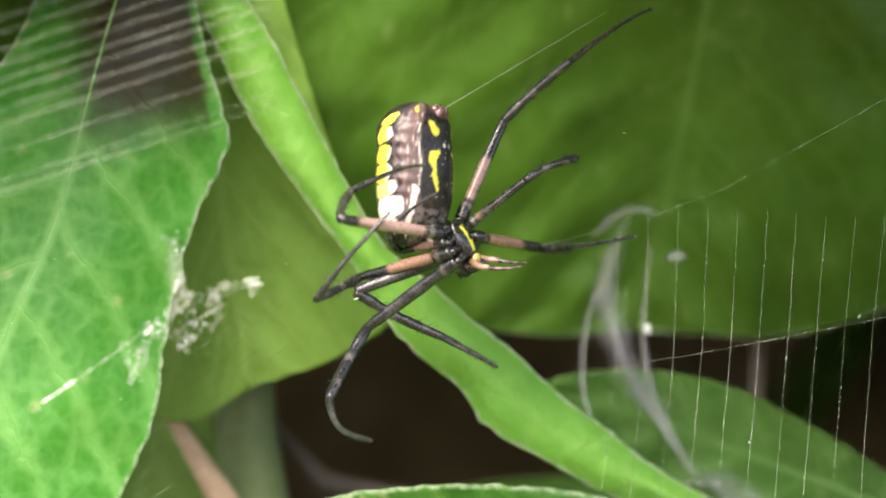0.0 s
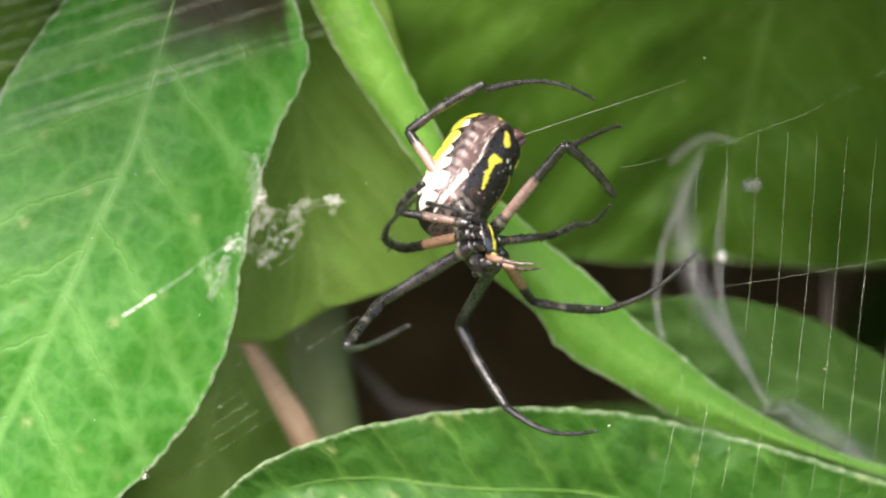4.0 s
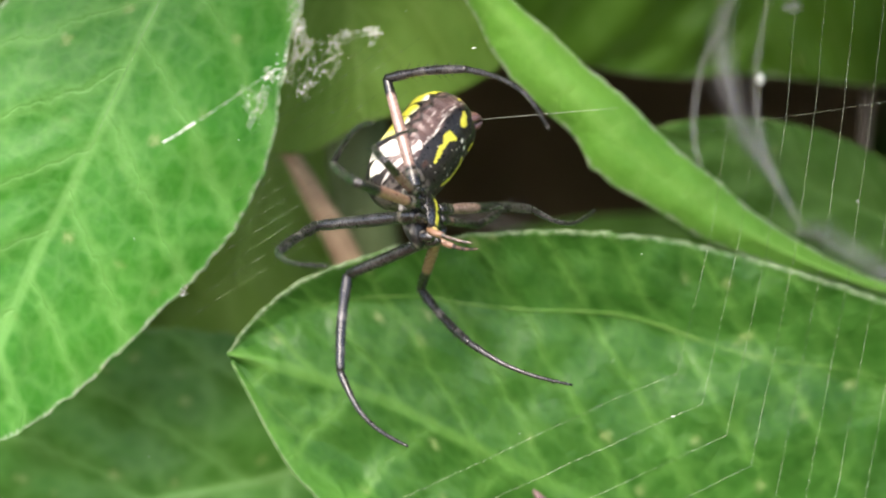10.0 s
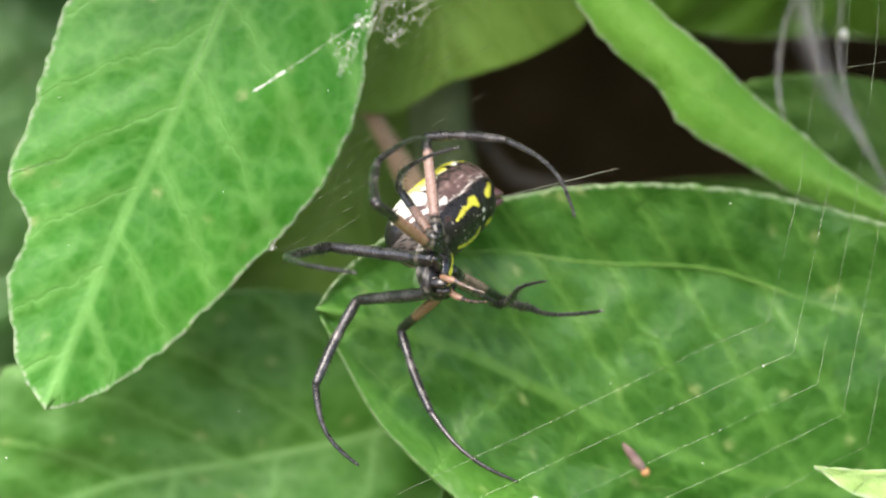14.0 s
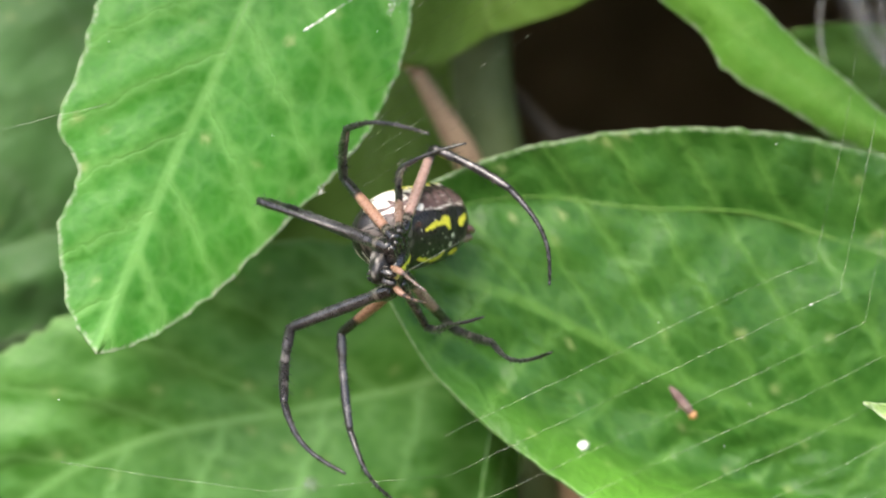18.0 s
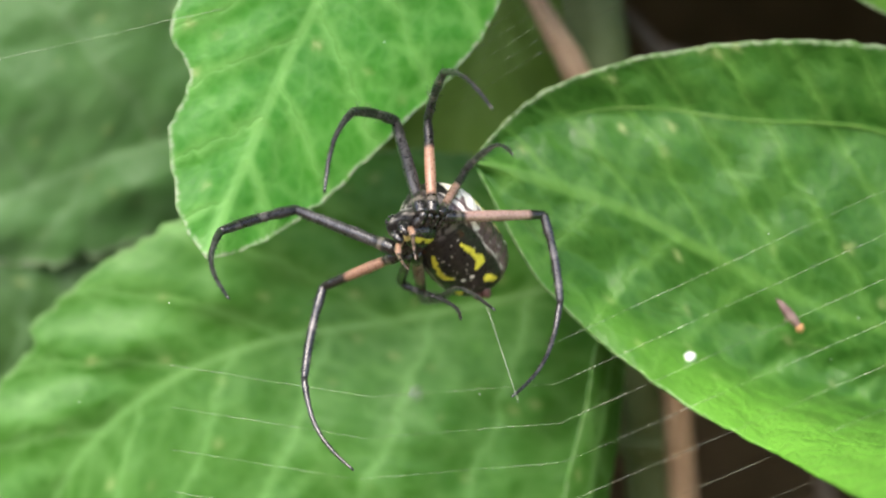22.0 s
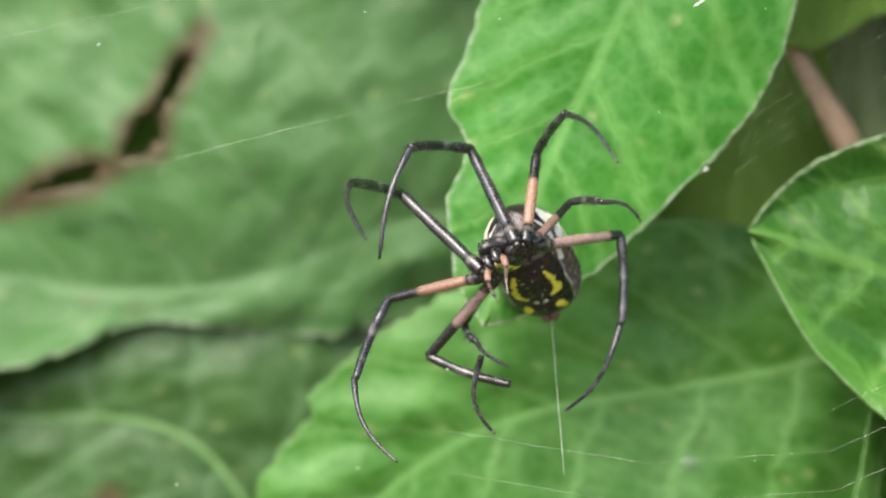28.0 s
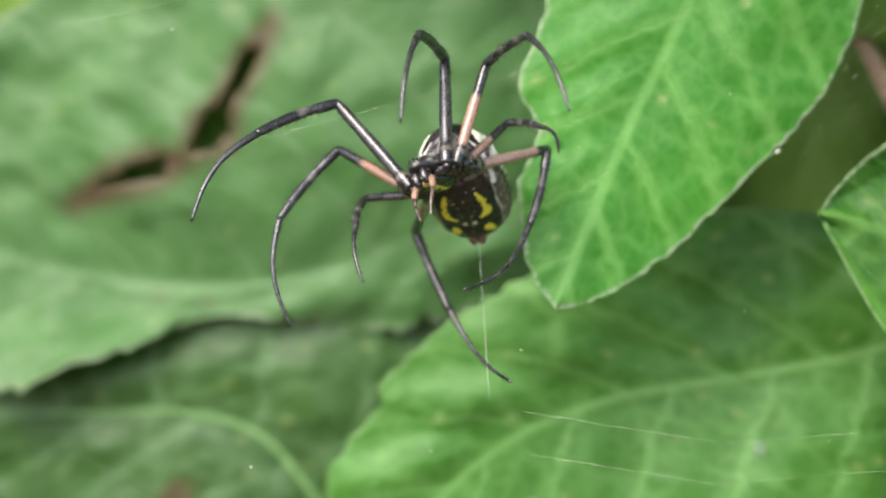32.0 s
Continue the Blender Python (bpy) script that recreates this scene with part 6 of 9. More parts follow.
    walk(LEGS["B"][0], [
        (0, pose(-0.00330, 0.00400, -0.00180, 22.0, 16.9, 34.5)),
        (1, pose(-0.00330, 0.00400, -0.00180, 13.9, -2.0, 14.4)),
        (2, pose(-0.00330, 0.00400, -0.00180, 25.1, -23.2, 44.0)),
        (3, pose(-0.00330, 0.00400, -0.00180, 24.8, -37.7, 46.1)),
        (3.5, pose(-0.00330, 0.00400, -0.00180, 28.6, -19.2, 42.8)),
        (4.5, pose(-0.00330, 0.00400, -0.00180, -9.4, -48.5, 41.3)),
        (5.5, pose(-0.00330, 0.00400, -0.00180, -87.9, -66.3, 87.1)),
        (6, pose(-0.00330, 0.00400, -0.00180, -73.2, -75.4, 75.3)),
        (6.5, pose(-0.00330, 0.00400, -0.00180, -84.3, -72.9, 81.1)),
        (7, pose(-0.00330, 0.00400, -0.00180, -97.9, -68.0, 87.5)),
        (7.5, pose(-0.00330, 0.00400, -0.00180, -79.9, -65.0, 74.5)),
        (8, pose(-0.00330, 0.00400, -0.00180, -71.4, -58.7, 70.1)),
        (9, pose(-0.00330, 0.00400, -0.00180, -109.3, -71.7, 102.6)),
        (10, pose(-0.00330, 0.00400, -0.00180, -96.9, -71.2, 95.3)),
        (11, pose(-0.00330, 0.00400, -0.00180, -108.1, -43.8, 88.8)),
        (12, pose(-0.00330, 0.00400, -0.00180, -98.6, -64.0, 90.9)),
        (13, pose(-0.00330, 0.00400, -0.00180, -80.6, -65.0, 74.9)),
        (13.5, pose(-0.00330, 0.00400, -0.00180, -23.5, -63.1, 56.8)),
        (14, pose(-0.00330, 0.00400, -0.00180, 23.1, -55.6, 50.1)),
        (15, pose(-0.00330, 0.00400, -0.00180, 27.7, -41.6, 35.4)),
        (15.5, pose(-0.00330, 0.00400, -0.00180, 11.4, -61.0, 99.6)),
        (17.5, pose(-0.00330, 0.00400, -0.00180, -15.6, -73.8, 98.6)),
        (18, pose(-0.00330, 0.00400, -0.00180, -2.6, -69.5, 83.4)),
        (19, pose(-0.00330, 0.00400, -0.00180, -46.0, -73.8, 125.6)),
        (20, pose(-0.00330, 0.00400, -0.00180, 27.8, -46.0, 47.2)),
        (21, pose(-0.00330, 0.00400, -0.00180, 28.9, -43.0, 24.8)),
        (22, pose(-0.00330, 0.00400, -0.00180, 17.9, -52.0, 42.1)),
        (23, pose(-0.00330, 0.00400, -0.00180, 21.2, -59.9, 54.6)),
        (24, pose(-0.00330, 0.00400, -0.00180, 21.8, -58.5, 42.3)),
        (25, pose(-0.00330, 0.00400, -0.00180, 19.2, -52.0, 41.3)),
        (26, pose(-0.00330, 0.00400, -0.00180, 18.0, -56.2, 37.3)),
        (26.5, pose(-0.00330, 0.00400, -0.00180, 2.5, -68.0, 75.2)),
        (28.5, pose(-0.00330, 0.00400, -0.00180, 31.7, -58.1, 15.7)),
        (29, pose(-0.00330, 0.00400, -0.00180, 41.9, -58.2, -6.1)),
        (30, pose(-0.00330, 0.00400, -0.00180, 19.8, -61.6, 30.2)),
        (31, pose(-0.00330, 0.00400, -0.00180, 23.2, -62.7, 50.4)),
        (32, pose(-0.00330, 0.00400, -0.00180, 26.7, -57.7, 29.2)),
    ])
    walk(LEGS["B"][1], [
        (0, pose(0.00000, 0.00000, 0.00905, 133.5, -9.9, -83.5)),
        (1, pose(0.00000, 0.00000, 0.00905, 129.2, -4.3, -83.0)),
        (2, pose(0.00000, 0.00000, 0.00905, 122.0, -8.6, -113.4)),
        (3, pose(0.00000, 0.00000, 0.00905, 128.7, -7.9, -135.6)),
        (3.5, pose(0.00000, 0.00000, 0.00905, 135.8, -8.1, -140.5)),
        (4.167, pose(0.00000, 0.00000, 0.00905, 125.8, -2.8, -89.7)),
        (4.833, pose(0.00000, 0.00000, 0.00905, 123.5, 8.2, -39.9)),
        (5.5, pose(0.00000, 0.00000, 0.00905, 130.7, 17.0, 11.5)),
        (6, pose(0.00000, 0.00000, 0.00905, 124.9, 18.5, 19.2)),
        (6.5, pose(0.00000, 0.00000, 0.00905, 122.4, 9.1, 28.9)),
        (7, pose(0.00000, 0.00000, 0.00905, 118.6, -14.6, 25.9)),
        (7.5, pose(0.00000, 0.00000, 0.00905, 125.1, 21.8, 26.0)),
        (8, pose(0.00000, 0.00000, 0.00905, 130.8, 19.0, 0.6)),
        (9, pose(0.00000, 0.00000, 0.00905, 131.9, 14.6, 27.9)),
        (10, pose(0.00000, 0.00000, 0.00905, 129.2, 17.2, 24.9)),
        (11, pose(0.00000, 0.00000, 0.00905, 144.1, 17.7, 9.4)),
        (12, pose(0.00000, 0.00000, 0.00905, 139.2, 25.0, -15.1)),
        (13, pose(0.00000, 0.00000, 0.00905, 125.3, 14.8, 27.8)),
        (13.333, pose(0.00000, 0.00000, 0.00905, 134.7, 1.7, 86.1)),
        (13.667, pose(0.00000, 0.00000, 0.00905, 128.5, -13.3, 143.6)),
        (14, pose(0.00000, 0.00000, 0.00905, 112.1, -15.6, -155.3)),
        (15, pose(0.00000, 0.00000, 0.00905, 111.9, -3.9, -140.8)),
        (15.5, pose(0.00000, 0.00000, 0.00905, 118.7, -5.5, -168.1)),
        (17.5, pose(0.00000, 0.00000, 0.00905, 117.1, -21.8, -166.3)),
        (18, pose(0.00000, 0.00000, 0.00905, 123.3, -24.4, 175.0)),
        (19, pose(0.00000, 0.00000, 0.00905, 115.3, -10.0, -172.3)),
        (20, pose(0.00000, 0.00000, 0.00905, 127.8, -9.9, -167.9)),
        (21, pose(0.00000, 0.00000, 0.00905, 106.2, -0.8, -135.3)),
        (22, pose(0.00000, 0.00000, 0.00905, 108.5, -5.5, -151.1)),
        (23, pose(0.00000, 0.00000, 0.00905, 107.9, -7.5, -154.9)),
        (24, pose(0.00000, 0.00000, 0.00905, 121.9, -1.8, -162.0)),
        (25, pose(0.00000, 0.00000, 0.00905, 110.2, -7.5, -153.0)),
        (26, pose(0.00000, 0.00000, 0.00905, 105.5, -5.2, -137.2)),
        (26.5, pose(0.00000, 0.00000, 0.00905, 119.5, -11.0, -157.3)),
        (28.5, pose(0.00000, 0.00000, 0.00905, 100.3, -3.8, -135.8)),
        (29, pose(0.00000, 0.00000, 0.00905, 99.6, -3.1, -136.0)),
        (30, pose(0.00000, 0.00000, 0.00905, 96.2, -2.3, -132.7)),
        (31, pose(0.00000, 0.00000, 0.00905, 140.9, -10.3, -158.4)),
        (32, pose(0.00000, 0.00000, 0.00905, 101.0, -2.7, -132.4)),
    ])
    walk(LEGS["B"][2], [
        (0, pose(-0.00459, -0.00130, 0.00464, -163.5, -26.7, -101.9)),
        (1, pose(-0.00496, -0.00092, 0.00496, 168.8, -15.0, -92.1)),
        (2, pose(-0.00526, 0.00172, 0.00564, 171.2, -29.8, -128.7)),
        (3, pose(-0.00395, 0.00323, 0.00503, 170.3, -29.7, -156.0)),
        (3.5, pose(-0.00338, 0.00308, 0.00444, 178.2, -27.3, -163.7)),
        (4.167, pose(-0.00233, 0.00036, 0.00463, 148.4, 20.0, -137.8)),
        (4.833, pose(-0.00128, -0.00236, 0.00481, 122.5, 73.5, -135.3)),
        (5.5, pose(-0.00023, -0.00507, 0.00500, -49.4, 51.0, 77.3)),
        (6, pose(0.00064, -0.00543, 0.00552, -70.9, 54.8, 73.2)),
        (6.5, pose(0.00198, -0.00462, 0.00592, 25.7, 37.8, 174.2)),
        (6.75, pose(0.00258, -0.00470, 0.00598, 26.1, 5.7, -160.6)),
        (7, pose(0.00319, -0.00479, 0.00604, 12.2, -23.3, -133.3)),
        (7.25, pose(0.00212, -0.00498, 0.00588, 15.3, 16.7, -166.7)),
        (7.5, pose(0.00104, -0.00516, 0.00573, -13.3, 49.6, 143.5)),
        (8, pose(-0.00133, -0.00494, 0.00503, -134.3, 46.7, 41.4)),
        (9, pose(0.00130, -0.00479, 0.00485, -24.2, 49.4, 114.3)),
        (10, pose(0.00101, -0.00508, 0.00513, -39.3, 52.9, 101.6)),
        (11, pose(-0.00096, -0.00402, 0.00403, -46.0, 39.5, 74.5)),
        (12, pose(-0.00311, -0.00356, 0.00459, -32.4, 40.2, 86.1)),
        (13, pose(0.00162, -0.00514, 0.00542, -96.5, 43.3, 57.0)),
        (13.5, pose(-0.00074, 0.00003, 0.00606, -102.9, -21.6, 82.9)),
        (14, pose(-0.00311, 0.00520, 0.00670, 179.7, -60.1, 168.4)),
        (15, pose(-0.00394, 0.00457, 0.00663, 143.1, -18.3, -146.8)),
        (15.5, pose(-0.00147, 0.00551, 0.00594, 156.3, -22.2, -178.0)),
        (17.5, pose(-0.00244, 0.00536, 0.00630, -112.4, -63.7, 95.5)),
        (18, pose(-0.00099, 0.00554, 0.00580, -98.0, -56.8, 72.2)),
        (19, pose(-0.00126, 0.00575, 0.00631, 166.0, -57.6, 145.4)),
        (20, pose(-0.00174, 0.00488, 0.00513, 177.7, -47.4, 144.3)),
        (20.5, pose(-0.00307, 0.00465, 0.00618, 139.2, -34.1, -165.9)),
        (21, pose(-0.00441, 0.00442, 0.00723, 124.0, -5.7, -136.7)),
        (22, pose(-0.00315, 0.00530, 0.00700, 135.1, -33.1, -161.8)),
        (23, pose(-0.00286, 0.00549, 0.00707, 141.4, -38.9, -167.5)),
        (24, pose(-0.00181, 0.00521, 0.00561, 135.4, -16.7, -171.7)),
        (25, pose(-0.00303, 0.00530, 0.00683, 164.5, -25.4, -160.3)),
        (26, pose(-0.00437, 0.00449, 0.00732, 138.4, -25.0, -143.2)),
        (26.5, pose(-0.00274, 0.00498, 0.00591, 174.0, -54.6, 157.9)),
        (28.5, pose(-0.00451, 0.00453, 0.00789, 118.1, -32.0, -141.7)),
        (28.75, pose(-0.00450, 0.00454, 0.00793, 168.2, -74.3, 158.3)),
        (29, pose(-0.00449, 0.00456, 0.00797, -102.1, -43.0, 59.1)),
        (29.5, pose(-0.00463, 0.00446, 0.00816, 144.6, -70.6, -176.4)),
        (30, pose(-0.00476, 0.00436, 0.00835, 115.3, -16.6, -134.3)),
        (30.5, pose(-0.00356, 0.00392, 0.00622, 149.8, -48.4, -179.4)),
        (31, pose(-0.00235, 0.00348, 0.00409, -151.0, -39.6, 111.8)),
        (31.5, pose(-0.00355, 0.00386, 0.00595, 155.8, -45.2, 179.4)),
        (32, pose(-0.00475, 0.00425, 0.00781, 126.5, -15.1, -134.9)),
    ])
    walk(LEGS["C"][0], [
        (0, pose(-0.00330, 0.00530, -0.00180, 11.8, 4.0, 18.9)),
        (1, pose(-0.00330, 0.00530, -0.00180, 7.2, 7.4, 4.4)),
        (1.5, pose(-0.00330, 0.00530, -0.00180, 18.9, 6.8, 27.1)),
        (2, pose(-0.00330, 0.00530, -0.00180, 30.1, 2.9, 48.2)),
        (3, pose(-0.00330, 0.00530, -0.00180, 27.5, -6.3, 48.5)),
        (3.5, pose(-0.00330, 0.00530, -0.00180, 31.9, 1.6, 49.3)),
        (5.5, pose(-0.00330, 0.00530, -0.00180, 31.0, -13.5, 45.4)),
        (6, pose(-0.00330, 0.00530, -0.00180, 29.2, -15.1, 42.8)),
        (7, pose(-0.00330, 0.00530, -0.00180, 24.5, -11.7, 38.2)),
        (7.5, pose(-0.00330, 0.00530, -0.00180, -21.3, -27.7, 45.4)),
        (8, pose(-0.00330, 0.00530, -0.00180, -74.3, -32.9, 64.5)),
        (8.5, pose(-0.00330, 0.00530, -0.00180, -18.1, -27.5, 39.9)),
        (9, pose(-0.00330, 0.00530, -0.00180, 28.4, -7.5, 30.4)),
        (9.5, pose(-0.00330, 0.00530, -0.00180, -16.8, -35.1, 35.8)),
        (10, pose(-0.00330, 0.00530, -0.00180, -82.9, -46.8, 69.8)),
        (10.5, pose(-0.00330, 0.00530, -0.00180, -24.1, -37.8, 56.5)),
        (11, pose(-0.00330, 0.00530, -0.00180, 24.9, -24.6, 58.2)),
        (11.5, pose(-0.00330, 0.00530, -0.00180, -9.7, -29.8, 52.1)),
        (12, pose(-0.00330, 0.00530, -0.00180, -46.1, -37.2, 50.4)),
        (13, pose(-0.00330, 0.00530, -0.00180, -82.5, -41.5, 64.4)),
        (14, pose(-0.00330, 0.00530, -0.00180, -73.1, -34.1, 62.7)),
        (14.5, pose(-0.00330, 0.00530, -0.00180, -27.1, -36.6, 61.1)),
        (15, pose(-0.00330, 0.00530, -0.00180, 20.0, -37.4, 57.7)),
        (15.5, pose(-0.00330, 0.00530, -0.00180, 28.2, -32.4, 69.6)),
        (17.5, pose(-0.00330, 0.00530, -0.00180, 15.7, -43.5, 56.1)),
        (18, pose(-0.00330, 0.00530, -0.00180, 17.9, -38.9, 52.2)),
        (19, pose(-0.00330, 0.00530, -0.00180, -11.9, -57.1, 90.8)),
        (20, pose(-0.00330, 0.00530, -0.00180, 28.2, -24.3, 39.2)),
        (21, pose(-0.00330, 0.00530, -0.00180, 24.8, -22.9, 30.8)),
        (22, pose(-0.00330, 0.00530, -0.00180, 8.1, -28.6, 21.1)),
        (23, pose(-0.00330, 0.00530, -0.00180, 24.5, -30.7, 48.7)),
        (24, pose(-0.00330, 0.00530, -0.00180, 15.7, -39.1, 22.7)),
        (25, pose(-0.00330, 0.00530, -0.00180, 10.1, -47.0, 49.5)),
        (26, pose(-0.00330, 0.00530, -0.00180, 13.2, -29.2, 24.9)),
        (26.5, pose(-0.00330, 0.00530, -0.00180, 15.8, -35.6, 57.1)),
        (28.5, pose(-0.00330, 0.00530, -0.00180, 12.3, -34.4, 16.2)),
        (29, pose(-0.00330, 0.00530, -0.00180, 11.2, -37.9, 6.8)),
        (30, pose(-0.00330, 0.00530, -0.00180, 6.9, -30.9, 39.3)),
        (30.5, pose(-0.00330, 0.00530, -0.00180, 8.3, -30.4, 31.8)),
        (31, pose(-0.00330, 0.00530, -0.00180, 11.0, -28.5, 24.3)),
        (32, pose(-0.00330, 0.00530, -0.00180, 8.4, -36.4, 21.1)),
    ])
    walk(LEGS["C"][1], [
        (0, pose(0.00000, 0.00000, 0.01321, 96.7, -10.5, -104.2)),
        (1, pose(0.00000, 0.00000, 0.01321, 110.9, -3.7, -92.1)),
        (1.5, pose(0.00000, 0.00000, 0.01321, 119.2, -5.4, -113.0)),
        (2, pose(0.00000, 0.00000, 0.01321, 124.6, -6.7, -136.4)),
        (3, pose(0.00000, 0.00000, 0.01321, 124.2, -3.7, -156.2)),
        (3.5, pose(0.00000, 0.00000, 0.01321, 135.8, -4.4, -155.8)),
        (5.5, pose(0.00000, 0.00000, 0.01321, 117.3, -7.0, -138.5)),
        (6, pose(0.00000, 0.00000, 0.01321, 123.6, -6.3, -142.6)),
        (7, pose(0.00000, 0.00000, 0.01321, 118.8, -2.3, -147.3)),
        (7.5, pose(0.00000, 0.00000, 0.01321, 120.7, 13.7, -75.0)),
        (8, pose(0.00000, 0.00000, 0.01321, 137.1, 16.2, 1.5)),
        (8.5, pose(0.00000, 0.00000, 0.01321, 120.9, 11.0, -62.7)),
        (9, pose(0.00000, 0.00000, 0.01321, 118.1, -5.3, -123.2)),
        (9.5, pose(0.00000, 0.00000, 0.01321, 117.4, 9.3, -53.2)),
        (10, pose(0.00000, 0.00000, 0.01321, 131.4, 14.7, 19.7)),
        (10.333, pose(0.00000, 0.00000, 0.01321, 140.2, 7.5, 75.4)),
        (10.667, pose(0.00000, 0.00000, 0.01321, 139.4, -3.7, 129.4)),
        (11, pose(0.00000, 0.00000, 0.01321, 129.7, -9.5, -175.4)),
        (11.333, pose(0.00000, 0.00000, 0.01321, 133.8, 1.0, 125.8)),
        (11.667, pose(0.00000, 0.00000, 0.01321, 126.9, 9.9, 66.7)),
        (12, pose(0.00000, 0.00000, 0.01321, 115.6, 8.4, 6.5)),
        (13, pose(0.00000, 0.00000, 0.01321, 129.3, 17.7, 3.2)),
        (14, pose(0.00000, 0.00000, 0.01321, 124.1, 19.6, -20.7)),
        (14.5, pose(0.00000, 0.00000, 0.01321, 112.6, 8.2, -95.0)),
        (15, pose(0.00000, 0.00000, 0.01321, 120.1, -5.9, -166.4)),
        (15.5, pose(0.00000, 0.00000, 0.01321, 123.5, -10.3, 169.5)),
        (17.5, pose(0.00000, 0.00000, 0.01321, 112.6, -7.2, -160.1)),
        (18, pose(0.00000, 0.00000, 0.01321, 111.6, -8.3, -165.5)),
        (19, pose(0.00000, 0.00000, 0.01321, 110.0, -13.8, -176.2)),
        (20, pose(0.00000, 0.00000, 0.01321, 109.0, -5.1, -145.2)),
        (21, pose(0.00000, 0.00000, 0.01321, 104.9, -11.1, -152.0)),
        (22, pose(0.00000, 0.00000, 0.01321, 95.5, -5.9, -148.0)),
        (23, pose(0.00000, 0.00000, 0.01321, 104.6, -9.0, -167.1)),
        (24, pose(0.00000, 0.00000, 0.01321, 97.5, -8.5, -142.7)),
        (25, pose(0.00000, 0.00000, 0.01321, 109.9, -7.8, -166.3)),
        (26, pose(0.00000, 0.00000, 0.01321, 103.9, -5.2, -158.5)),
        (26.5, pose(0.00000, 0.00000, 0.01321, 108.0, -5.8, 174.9)),
        (28.5, pose(0.00000, 0.00000, 0.01321, 91.0, -7.3, -146.5)),
        (29, pose(0.00000, 0.00000, 0.01321, 80.7, -5.7, -138.6)),
        (30, pose(0.00000, 0.00000, 0.01321, 101.3, -3.5, -177.5)),
        (30.5, pose(0.00000, 0.00000, 0.01321, 84.5, -6.2, -160.4)),
        (31, pose(0.00000, 0.00000, 0.01321, 69.3, -7.7, -141.5)),
        (32, pose(0.00000, 0.00000, 0.01321, 87.5, -7.4, -141.7)),
    ])
